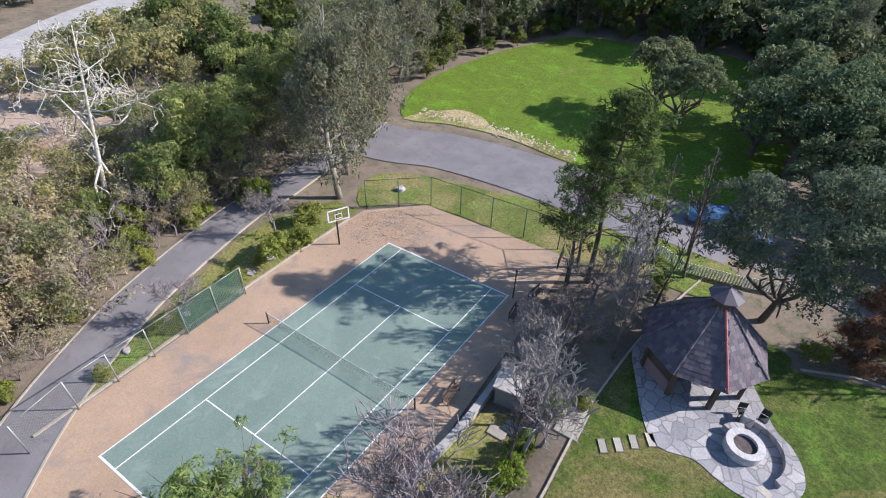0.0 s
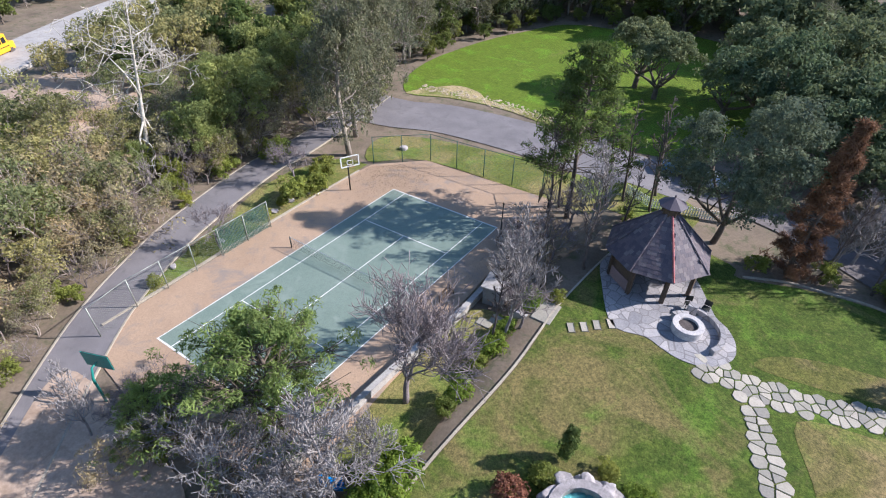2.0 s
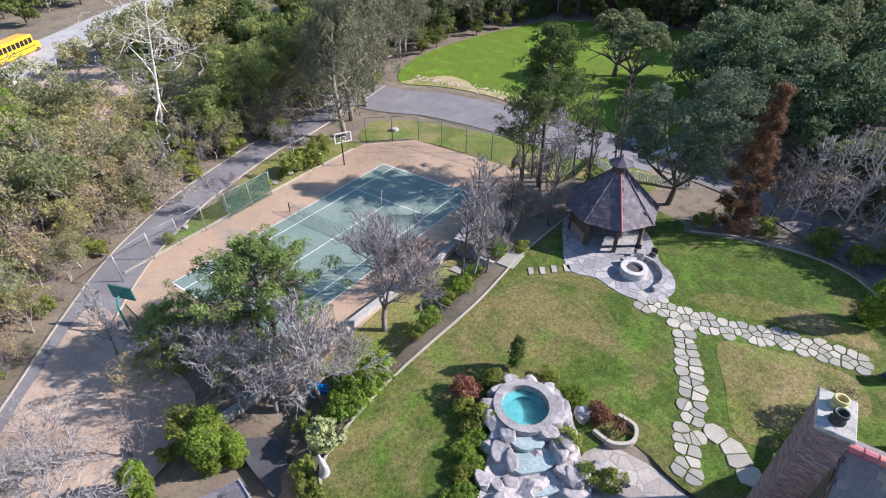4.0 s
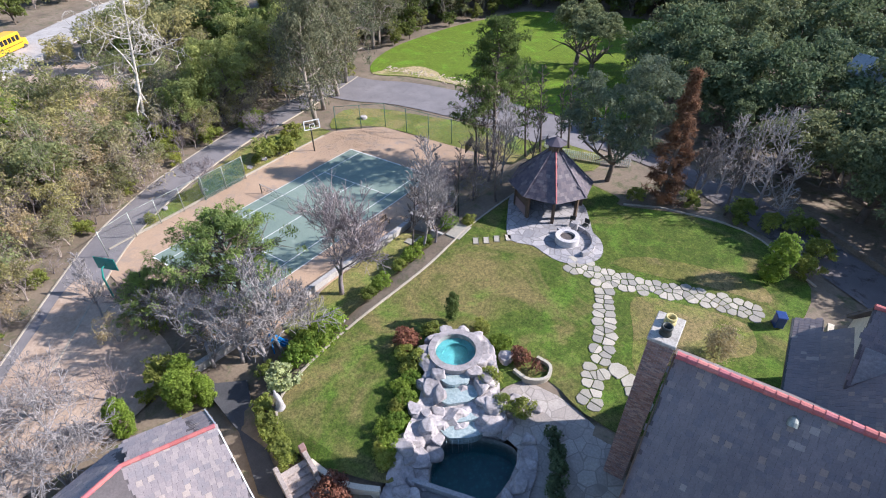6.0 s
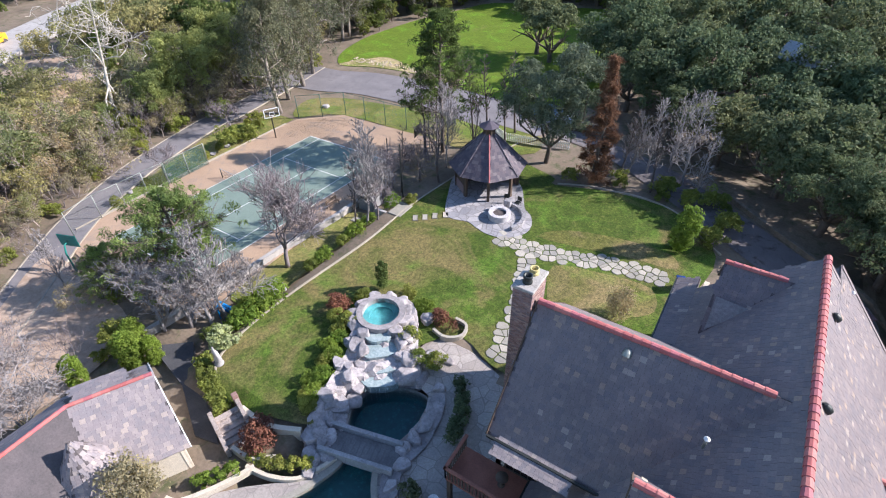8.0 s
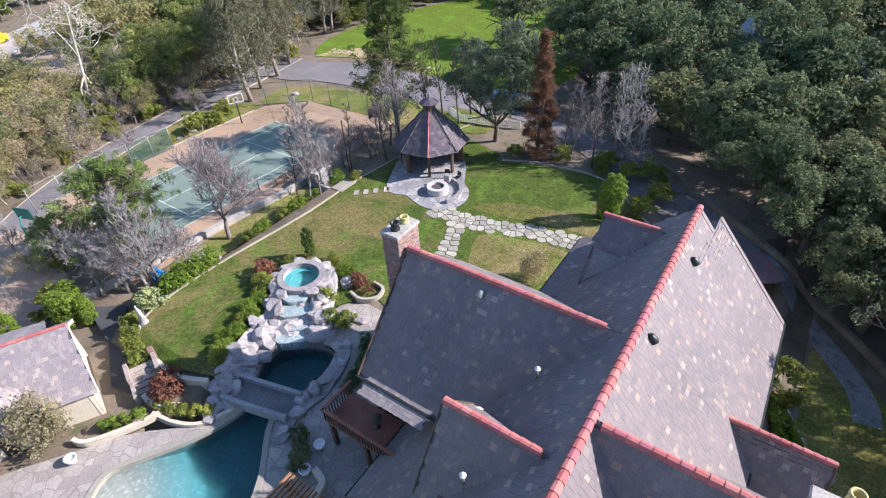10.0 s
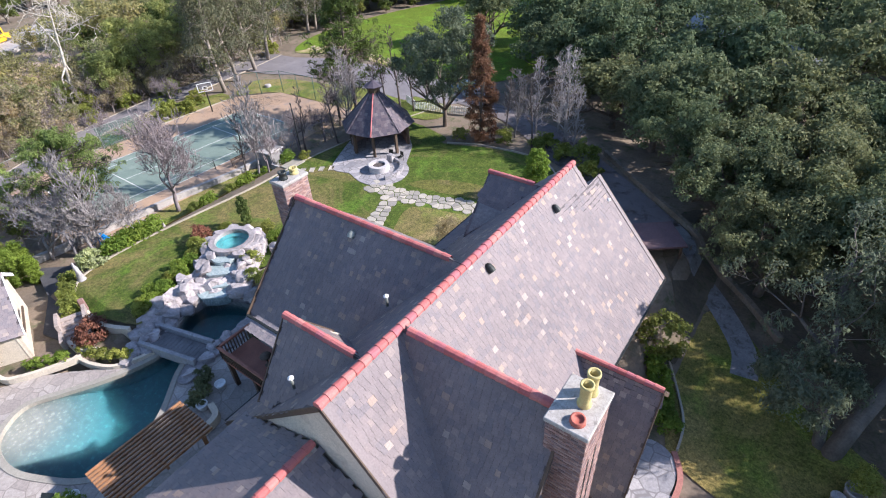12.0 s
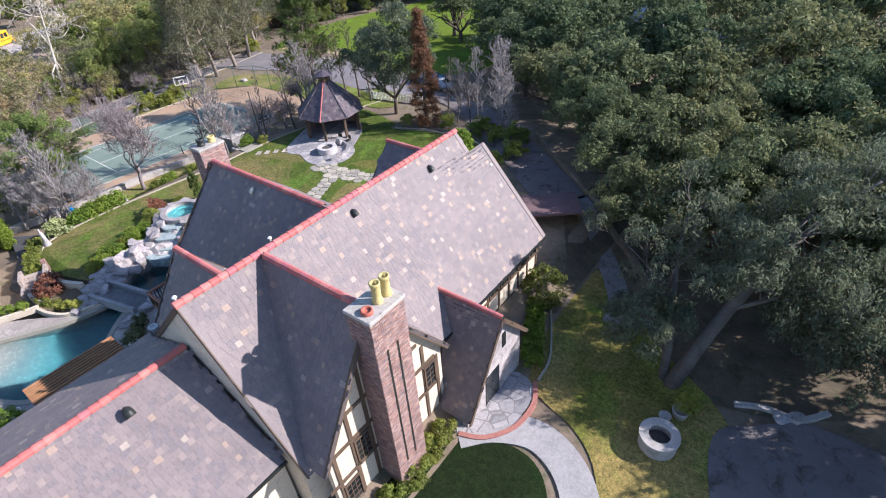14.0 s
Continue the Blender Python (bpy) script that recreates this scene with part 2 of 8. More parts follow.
def tube(points, radii, sides=6, cap=True):
    pts = np.array(points, float)
    radii = np.broadcast_to(radii, (len(pts),))
    tan = np.gradient(pts, axis=0)
    tan /= np.linalg.norm(tan, axis=1, keepdims=True) + 1e-9
    ref = np.array([0.0, 0.0, 1.0]) if abs(tan[0][2]) < 0.9 else np.array([1.0, 0.0, 0.0])
    verts = []
    for p, t, r in zip(pts, tan, radii):
        a = np.cross(t, ref)
        a /= np.linalg.norm(a) + 1e-9
        b = np.cross(t, a)
        for k in range(sides):
            w = 2 * math.pi * k / sides
            verts.append(p + r * (math.cos(w) * a + math.sin(w) * b))
    faces = []
    for i in range(len(pts) - 1):
        for k in range(sides):
            k2 = (k + 1) % sides
            faces.append((i * sides + k, i * sides + k2, (i + 1) * sides + k2, (i + 1) * sides + k))
    if cap:
        faces.append(tuple(range(sides))[::-1])
        faces.append(tuple((len(pts) - 1) * sides + k for k in range(sides)))
    return verts, faces


def merged(shapes):
    verts, faces = [], []
    for v, f in shapes:
        n = len(verts)
        verts.extend(v)
        faces.extend(tuple(i + n for i in q) for q in f)
    return verts, faces


def inside(poly, x, y):
    c, n = False, len(poly)
    for i in range(n):
        x0, y0 = poly[i]
        x1, y1 = poly[i - 1]
        if (y0 > y) != (y1 > y) and x < (x1 - x0) * (y - y0) / (y1 - y0) + x0:
            c = not c
    return c


def curve_poly(points, n=6, closed=True):
    """A smooth outline through the corners (Catmull-Rom)."""
    P = [Vector((*p, 0)) for p in points]
    out, m = [], len(P)
    rng = range(m) if closed else range(m - 1)
    for i in rng:
        p0, p1, p2, p3 = (P[(i - 1) % m], P[i], P[(i + 1) % m], P[(i + 2) % m]) if closed else (P[max(i - 1, 0)], P[i], P[i + 1], P[min(i + 2, m - 1)])
        for k in range(n):
            t = k / n
            q = 0.5 * (2 * p1 + (p2 - p0) * t + (2 * p0 - 5 * p1 + 4 * p2 - p3) * t * t + (3 * p1 - p0 - 3 * p2 + p3) * t ** 3)
            out.append((q.x, q.y))
    if not closed:
        out.append(points[-1])
    return out


def step(a, b, t):
    u = min(max((t - a) / (b - a), 0.0), 1.0)
    return u * u * (3 - 2 * u)


def ground_z(x, y):
    z = 0.12 * noise.noise((x * 0.11, y * 0.11, 0.3)) * step(13, 22, abs(x + 1) * 0.9) * (1 - step(14, 16, x) * (1 - step(52, 56, x)))
    garden = step(12.5, 13.9, x) * (1 - step(51.0, 53.5, x)) * (1 - step(22, 30, y))
    low = 1 - step(-20.0, -18.6, y)
    z += garden * (1.2 - 0.9 * low)
    z -= 0.4 * step(51.5, 53.5, x) * (1 - step(5, 20, y)) * (1 - step(70, 80, x))
    z += 2.5 * step(-22, -34, x) * 0.2 - 1.0 * step(-24, -30, x) * (1 - step(-40, -50, x))
    z += 0.10 * max(0.0, y - 70) + 0.12 * max(0.0, x - 75)
    return z


def sheet(name, poly, lift, mat, cell=1.5, z=None, parent=None, label="", thick=0.0, hole=None):
    """A paved or planted surface that lies on the ground: a polygon cut into cells and laid on the relief."""
    bm = bmesh.new()
    vs = [bm.verts.new((x, y, 0)) for x, y in poly]
    f = bm.faces.new(vs)
    if f.normal.z < 0:
        f.normal_flip()
    bm.normal_update()
    if hole:
        hv = [bm.verts.new((x, y, 0)) for x, y in hole]
        es = list(bm.edges) + [bm.edges.new((hv[i - 1], hv[i])) for i in range(len(hv))]
        bmesh.ops.delete(bm, geom=[f], context="FACES_ONLY")
        bmesh.ops.triangle_fill(bm, use_beauty=True, edges=es)
    xs, ys = [p[0] for p in poly], [p[1] for p in poly]
    if cell:
        for axis, lo, hi in ((0, min(xs), max(xs)), (1, min(ys), max(ys))):
            c = lo + cell
            while c < hi:
                no = (1, 0, 0) if axis == 0 else (0, 1, 0)
                bmesh.ops.bisect_plane(bm, geom=list(bm.verts) + list(bm.edges) + list(bm.faces), plane_co=(c, c, 0), plane_no=no)
                c += cell
    for v in bm.verts:
        v.co.z = (ground_z(v.co.x, v.co.y) if z is None else z(v.co.x, v.co.y) if callable(z) else z) + lift
    bmesh.ops.recalc_face_normals(bm, faces=bm.faces)
    if sum(f.normal.z for f in bm.faces) < 0:
        bmesh.ops.reverse_faces(bm, faces=bm.faces)
    if thick:
        edge = [e for e in bm.edges if len(e.link_faces) == 1]
        r = bmesh.ops.extrude_edge_only(bm, edges=edge)
        for v in r["geom"]:
            if isinstance(v, bmesh.types.BMVert):
                v.co.z -= thick
    return part(name, bm, mat, parent, label)


def ribbon(line, width, n=6):
    """The outline of a strip along a line."""
    pts = curve_poly(line, n, False)
    left, right = [], []
    for i, (x, y) in enumerate(pts):
        x0, y0 = pts[max(i - 1, 0)]
        x1, y1 = pts[min(i + 1, len(pts) - 1)]
        d = math.hypot(x1 - x0, y1 - y0)
        nx, ny = -(y1 - y0) / d, (x1 - x0) / d
        left.append((x + nx * width / 2, y + ny * width / 2))
        right.append((x - nx * width / 2, y - ny * width / 2))
    return left + right[::-1]


def strip(name, line, width, z0, z1, mat, parent=None, label="", n=4, flat=True):
    """A low wall, kerb or rail with a box section along a line; z relative to the ground unless flat."""
    pts = curve_poly(line, n, False) if n > 1 else line
    verts, faces = [], []
    for i, (x, y) in enumerate(pts):
        x0, y0 = pts[max(i - 1, 0)]
        x1, y1 = pts[min(i + 1, len(pts) - 1)]
        d = math.hypot(x1 - x0, y1 - y0)
        nx, ny = -(y1 - y0) / d * width / 2, (x1 - x0) / d * width / 2
        g = 0 if flat else ground_z(x, y)
        verts += [(x + nx, y + ny, g + z0), (x - nx, y - ny, g + z0), (x - nx, y - ny, g + z1), (x + nx, y + ny, g + z1)]
    for i in range(len(pts) - 1):
        a, b = 4 * i, 4 * i + 4
        for k in range(4):
            faces.append((a + k, b + k, b + (k + 1) % 4, a + (k + 1) % 4))
    faces += [(3, 2, 1, 0), tuple(len(verts) - 4 + k for k in range(4))]
    ob = raw(name, verts, faces, mat, parent, label)
    bm = bmesh.new()
    bm.from_mesh(ob.data)
    bmesh.ops.recalc_face_normals(bm, faces=bm.faces)
    bm.to_mesh(ob.data)
    bm.free()
    return ob


# ---- land, roads and court ----
GARDEN = [(15.3, 4.6), (15.4, -2.0), (14.5, -11.3), (14.8, -17.0), (16.6, -18.9), (19.2, -19.2), (23.6, -18.0), (23.2, -16.2), (26.8, -7.8), (30.6, -8.4), (33.5, -8.5), (36.0, -5.8), (40.4, -5.0),
          (40.4, 1.0), (40.2, 4.0), (41.0, 11.0), (36.8, 15.8), (30.8, 16.2), (25.4, 14.6), (24.5, 16.0), (17.4, 17.0), (16.0, 10.0)]
POOL = [(24.6, -15.5), (24.4, -14.2), (25.2, -13.2), (26.8, -12.3), (28.3, -12.3), (28.7, -14.0), (28.4, -15.7), (28.1, -16.9), (28.5, -17.8), (29.1, -18.7), (30.2, -19.9), (31.0, -20.9), (31.8, -22.4),
        (32.2, -24.2), (31.2, -25.6), (29.6, -26.6), (27.4, -27.5), (25.0, -27.5), (23.6, -26.5), (23.1, -25.0), (24.1, -23.2), (25.2, -21.3), (25.9, -19.6), (26.1, -18.2), (25.4, -16.9)]
DECK = [(16, -32), (19.0, -27.5), (20.6, -25.2), (21.6, -23.6), (22.8, -22.4), (25.0, -20.6), (24.4, -18.8), (23.4, -17.6), (23.2, -15.6), (23.4, -13.4), (25.4, -11.2), (26.0, -8.6), (26.8, -7.9), (28.4, -7.9), (30.3, -8.3), (32.4, -9.2), (34.0, -9.9),
        (34.0, -15.0), (37.0, -15.0), (37.0, -20.0), (40, -20.5), (40, -32)]


def deck_z(x, y):
    return 0.34 + 0.72 * step(-16.0, -9.5, y)


def build_ground():
    xs = np.concatenate([[-3000, -1200, -500, -250], np.arange(-130, 131, 1.5), [250, 500, 1200, 3000]])
    ys = np.concatenate([[-3000, -1200, -500, -200, -110], np.arange(-60, 181, 1.5), [250, 500, 1200, 3000]])
    pool = curve_poly(POOL, 3)
    verts = []
    for y in ys:
        for x in xs:
            z = ground_z(max(min(x, 130), -130), max(min(y, 180), -60))
            if 20 < x < 35 and -30 < y < -10 and any(inside(pool, x + a, y + b) for a in (-1.6, 0, 1.6) for b in (-1.6, 0, 1.6)):
                z = -2.2
            elif 15 < x < 41 and -33 < y < -6 and inside(DECK, x, y):
                z = min(z, deck_z(x, y) - 0.2)
            verts.append((x, y, z - 0.03))
    n = len(xs)
    faces = [(j * n + i, j * n + i + 1, (j + 1) * n + i + 1, (j + 1) * n + i) for j in range(len(ys) - 1) for i in range(n - 1)]
    tagged(raw("ground", verts, faces, EARTH, smooth=True), "brown earth with leaf litter and weeds round the estate", "ground", kind="structure")


build_ground()
tagged(sheet("garden_lawn", curve_poly(GARDEN, 4), 0.02, LAWN, 1.0), "patchy green and straw-coloured garden lawn inside a stone kerb", "lawn", kind="structure")
STRAW_LAWN = lawn_material("straw_lawn", (0.15, 0.145, 0.045), (0.085, 0.1, 0.028), (0.235, 0.185, 0.1), 0.4)
for k, ring_line in enumerate(([(30.2, 3.0), (34, 4.2), (37.5, 4.4), (38.4, 2), (36.6, 0), (34.2, -3.4), (32.2, -3.6), (31.2, -0.6)], [(27.6, 6.0), (31, 6.3), (35, 7.2), (38.6, 7.6), (37.6, 9.4), (33, 9.2), (29, 7.9)])):
    tagged(sheet("dry_lawn_%d" % (k + 1), curve_poly(ring_line, 4), 0.035, STRAW_LAWN, 1.0), "dry straw-coloured patch of the garden lawn", "lawn", kind="structure")
FAR_LAWN = [(-18.6, 32.6), (-22.7, 38.9), (-23.6, 50.6), (-20.2, 66), (-14, 76), (-2, 78), (12, 80), (23, 66), (22, 50), (21.5, 41), (18, 35.0), (11.4, 33.0), (2, 34.0), (-6, 35.2), (-13, 34.4)]
tagged(sheet("meadow", curve_poly(FAR_LAWN, 4), 0.03, MEADOW, 2.0), "bright green meadow with dry patches beside the road", "lawn", kind="structure")
tagged(sheet("worn_meadow_edge", curve_poly([(-18.8, 32.5), (-15.0, 38.5), (-11.0, 38.5), (-8.0, 36.6), (-2.0, 36.4), (2.4, 35.6), (1.6, 34.1), (-6.0, 35.3), (-13.0, 34.5)], 4), 0.045, WORN, 1.5), "worn dry meadow edge with stones beside the road", "bare ground", kind="structure")
tagged(sheet("verge_north", curve_poly([(-13, 19.5), (-9, 22.6), (-2.8, 23.8), (4, 25.0), (12, 25.2), (20, 23.5), (20, 18.5), (8, 18.4), (-5.5, 18.3), (-10.5, 14.6)], 4), 0.025, VERGE, 1.5), "mown grass verge between the court fence and the road", "grass verge", kind="structure")
tagged(sheet("verge_west", [(-10.1, 14.0), (-10.3, -13.5), (-8.0, -17.2), (-9.8, -14.0), (-12.4, -6.5), (-13.8, -2.0), (-15.6, 4.5), (-15.6, 9.0), (-13.0, 14.0)], 0.025, VERGE, 1.5), "grass verge with small shrubs along the court fence", "grass verge", kind="structure")
ROAD_W = [(-21.5, 30), (-20, 22), (-18.7, 12.5), (-18.4, 6.8), (-16.2, -2.5), (-14.4, -7.3), (-11.3, -13.2), (-7.2, -18.6), (-2.8, -23.8), (2, -30), (8, -40)]
ROAD_N = [(-24, 26), (-16.0, 26.4), (-10.5, 28.4), (-4.4, 29.2), (3.0, 29.3), (11.4, 28.6), (20, 27.6), (27, 25.4), (33, 22.0), (40, 17.0), (46.0, 12.4), (48.6, 10.2)]
tagged(sheet("road_west", ribbon(ROAD_W, 3.6), 0.05, ASPHALT, 2.0), "worn grey asphalt lane beside the tennis court", "road", kind="structure")
tagged(sheet("road_north", ribbon(ROAD_N[:7], 8.2) , 0.045, ASPHALT, 2.0), "wide grey asphalt turning area behind the court", "road", kind="structure")
tagged(sheet("driveway", ribbon(ROAD_N[6:], 4.4), 0.05, SHADED_ASPHALT, 2.0), "shaded grey driveway running past the house", "road", kind="structure")
for k, side in ((0, 1.9), (1, -1.9)):
    pts = ribbon(ROAD_W, 3.75)
    half = len(pts) // 2
    tagged(strip("kerb_west_%d" % (k + 1), pts[:half] if k == 0 else pts[half:], 0.13, -0.1, 0.1, KERB, n=1, flat=False), "low pale concrete kerb along the lane", "kerb", kind="structure")
HIGHWAY = [(-62, -40), (-64, -10), (-72, 6), (-84, 24), (-94, 44), (-106, 80)]
tagged(sheet("highway", ribbon(HIGHWAY, 10), 0.25, CONCRETE, 4.0, thick=0.5), "pale sunlit concrete highway beyond the trees", "road", kind="structure")

# the tennis court
CX = 0.25
SLAB = [(-10.0, -13.0), (-10.1, 10), (-9.7, 14.2), (-5.5, 18.3), (8.9, 18.6), (9.2, -15.5), (-2, -16.6), (-7.6, -15.8)]
tagged(sheet("court_slab", SLAB, 0.04, COURT_TAN, 0, z=0.0, thick=0.25), "tan acrylic tennis court surround with dark stains", "tennis court", kind="structure")


def court_pt(x, y):
    return (0.27 + 1.042 * x + 0.052 * y, -0.5 + 1.018 * y)


def court_rect(name, x0, y0, x1, y1, z, mat, label=""):
    bm = bmesh.new()
    f = bm.faces.new([bm.verts.new((*court_pt(x, y), z)) for x, y in ((x0, y0), (x1, y0), (x1, y1), (x0, y1))])
    return part(name, bm, mat, None, label)


tagged(court_rect("court_playing_area", -5.485, -11.885, 5.485, 11.885, 0.046, COURT_GREEN), "faded grey-green tennis playing area", "tennis court", kind="structure")
LINES = [(-5.485, -11.885, -5.435, 11.885), (5.435, -11.885, 5.485, 11.885), (-4.14, -11.885, -4.09, 11.885), (4.09, -11.885, 4.14, 11.885), (-5.485, -11.935, 5.485, -11.835),
         (-5.485, 11.835, 5.485, 11.935), (-4.115, 6.375, 4.115, 6.425), (-4.115, -6.425, 4.115, -6.375), (-0.025, -6.4, 0.025, 6.4)]
line_set = new("court_lines")
tagged(line_set, "white painted tennis court lines", "court lines", kind="structure")
for i, (a, b, c, d) in enumerate(LINES):
    hang(court_rect("line", a - 0.012, b - 0.012, c + 0.012, d + 0.012, 0.051 + 0.0008 * (i % 3), LINE_WHITE), line_set)


# ---- roofs ----
def slope(parent, name, poly, row=0.26, wide=0.27, thick=0.14, seed=1, label="", mat=None, single=0):
    """A roof slope: poly is planar, its first edge the eave. A deck with slates laid in broken courses over it."""
    rng = random.Random(seed)
    P = [Vector(p) for p in poly]
    u = (P[1] - P[0]).normalized()
    nrm = u.cross(P[-1] - P[0]).normalized()
    if nrm.z < 0:
        nrm = -nrm
    v = nrm.cross(u).normalized()
    if v.z < 0:
        v = -v
    flat = [((p - P[0]).dot(u), (p - P[0]).dot(v)) for p in P]
    n = len(P)
    dv = [tuple(p) for p in P] + [tuple(p - nrm * thick) for p in P]
    df = [tuple(range(n)), tuple(range(n, 2 * n))[::-1]] + [(i, n + i, n + (i + 1) % n, (i + 1) % n) for i in range(n)]
    deck = raw(name, dv, df, UNDERLAY, parent, label)
    bm = bmesh.new()
    bm.from_mesh(deck.data)
    bmesh.ops.recalc_face_normals(bm, faces=bm.faces)
    bm.to_mesh(deck.data)
    bm.free()
    us, vsl = [a for a, _ in flat], [b for _, b in flat]
    verts, faces = [], []
    r, k, made = min(vsl) - 0.04, 0, 0
    while r < max(vsl):
        c = min(us) - rng.random() * wide
        while c < max(us):
            w = wide * rng.uniform(0.75, 1.3)
            if inside(flat, c + w / 2, r + row * 0.5):
                lift = rng.uniform(0.012, 0.024)
                q = []
                for a, b, h in ((c + 0.005, r + rng.uniform(-0.02, 0.02), lift), (c + w - 0.005, r + rng.uniform(-0.02, 0.02), lift), (c + w - 0.005, r + row + 0.03, 0.008), (c + 0.005, r + row + 0.03, 0.008)):
                    q.append(P[0] + u * a + v * b + nrm * h)
                low = [q[0] - nrm * (lift - 0.002), q[1] - nrm * (lift - 0.002)]
                if single and made < single and c > min(us) + 0.3 and c < min(us) + 12.5 and r > max(vsl) - 3.6:
                    made += 1
                    raw("slate", [tuple(p) for p in q + low], [(0, 1, 2, 3), (4, 5, 1, 0), (4, 0, 3), (1, 5, 2), (5, 4, 3, 2)], mat or SLATE, deck)
                    c += w
                    continue
                m = len(verts)
                verts += [tuple(p) for p in q + low]
                faces += [(m, m + 1, m + 2, m + 3), (m + 4, m + 5, m + 1, m), (m + 4, m, m + 3), (m + 1, m + 5, m + 2)]
            c += w
        r += row
        k += 1
    ob = raw("slate_covering", verts, faces, mat or SLATE, deck)
    tagged(ob, "", kind="stuff")
    return deck


def ridge(parent, a, b, radius=0.17, piece=0.42, mat=None):
    """Clay ridge tiles, one by one, along a ridge line."""
    a, b = Vector(a), Vector(b)
    n = max(2, round((b - a).length / piece))
    d = (b - a) / n
    ref = d.normalized().cross(Vector((0, 0, 1))).normalized()
    up = ref.cross(d.normalized())
    for i in range(n):
        s, e = a + d * i, a + d * (i + 1.06)
        verts = []
        for p, r in ((s, radius), (e, radius * 0.84)):
            for k in range(7):
                w = math.pi * (k / 6 * 1.2 - 0.1)
                verts.append(tuple(p + ref * math.cos(w) * r + up * (math.sin(w) * r)))
        raw("ridge_tile", verts, [(k, k + 1, 8 + k, 7 + k) for k in range(6)] + [tuple(range(7))[::-1]], mat or RIDGE_TILE, parent)


def wall(parent, name, poly, thick, mat=None, label=""):
    """A wall slab: a planar outline given in 3D, with thickness along its normal."""
    P = [Vector(p) for p in poly]
    nrm = (P[1] - P[0]).cross(P[2] - P[0]).normalized() * thick
    n = len(P)
    v = [tuple(p) for p in P] + [tuple(p - nrm) for p in P]
    f = [tuple(range(n)), tuple(range(n, 2 * n))[::-1]] + [(i, n + i, n + (i + 1) % n, (i + 1) % n) for i in range(n)]
    ob = raw(name, v, f, mat or STUCCO, parent, label)
    bm = bmesh.new()
    bm.from_mesh(ob.data)
    bmesh.ops.recalc_face_normals(bm, faces=bm.faces)
    bm.to_mesh(ob.data)
    bm.free()
    return ob


def beam(parent, a, b, w=0.18, d=0.06, out=(1, 0, 0), name="timber", mat=None):
    """A board on a wall, from a to b, standing out along out."""
    a, b, o = Vector(a), Vector(b), Vector(out).normalized()
    t = (b - a).normalized()
    s = t.cross(o).normalized() * w / 2
    v = [tuple(p + k * s + h * o) for p in (a, b) for k, h in ((-1, 0), (1, 0), (1, d), (-1, d))]
    f = [(0, 1, 2, 3), (7, 6, 5, 4), (0, 4, 5, 1), (1, 5, 6, 2), (2, 6, 7, 3), (3, 7, 4, 0)]
    ob = raw(name, v, f, mat or TIMBER, parent)
    bm = bmesh.new()
    bm.from_mesh(ob.data)
    bmesh.ops.recalc_face_normals(bm, faces=bm.faces)
    bm.to_mesh(ob.data)
    bm.free()
    return ob


def chimney(parent, x, y, wx, wy, z0, z1, pots, seed, name="chimney", cap=0.18, single=0):
    """A brick stack: a mortar core, courses of bricks, a stone cap with clay pots."""
    rng = random.Random(seed)
    core = part(name, boxed(x - wx / 2, y - wy / 2, z0, x + wx / 2, y + wy / 2, z1), MORTAR, parent, "weathered red-brown brick chimney stack")
    verts, faces = [], []
    h, l, pr = 0.085, 0.24, 0.018
    z, k, made = z0, 0, 0
    while z + h < z1 - 0.02:
        for side in range(4):
            run = wx if side % 2 == 0 else wy
            c = -run / 2 - (l / 2 if k % 2 else 0)
            while c < run / 2 - 0.02:
                a, b = max(c, -run / 2), min(c + l - 0.015, run / 2)
                o = pr * rng.uniform(0.4, 1.6)
                if b - a > 0.03:
                    half = (wy if side % 2 == 0 else wx) / 2
                    loose = z > z1 - 1.85 and made < single
                    keep = (verts, faces)
                    if loose:
                        verts, faces, made = [], [], made + 1
                    m = len(verts)
                    for q, zz, dd in ((a, z, 0), (b, z, 0), (b, z + h - 0.014, 0), (a, z + h - 0.014, 0), (a, z, o), (b, z, o), (b, z + h - 0.014, o), (a, z + h - 0.014, o)):
                        px, py = (q, -(half + dd)) if side == 0 else (half + dd, q) if side == 1 else (-q, half + dd) if side == 2 else (-(half + dd), -q)
                        verts.append((x + px, y + py, zz))
                    faces += [(m + 4, m + 5, m + 6, m + 7), (m, m + 1, m + 5, m + 4), (m + 1, m + 2, m + 6, m + 5), (m + 2, m + 3, m + 7, m + 6), (m + 3, m, m + 4, m + 7)]
                    if loose:
                        raw("brick", verts, faces, BRICK, core)
                        verts, faces = keep
                c += l
        z += h
        k += 1
    tagged(raw("brick_facing", verts, faces, BRICK, core), kind="stuff")
    bm = boxed(x - wx / 2 - 0.08, y - wy / 2 - 0.08, z1, x + wx / 2 + 0.08, y + wy / 2 + 0.08, z1 + cap, 0.03)
    part("cap", bm, CAP_STONE, core, "pale stone chimney cap")
    for dx, dy, r, hh, mat in pots:
        outer = [(r * 1.05, 0), (r * 1.05, 0.1), (r * 0.85, 0.16), (r * 0.82, hh - 0.2), (r, hh - 0.12), (r, hh), (r * 0.72, hh), (r * 0.68, 0.08)]
        vv, ff = lathe(outer, 16)
        raw("chimney_pot", [(x + dx + a, y + dy + b, z1 + cap + c) for a, b, c in vv], ff, mat, core, "clay chimney pot", True)
    return core


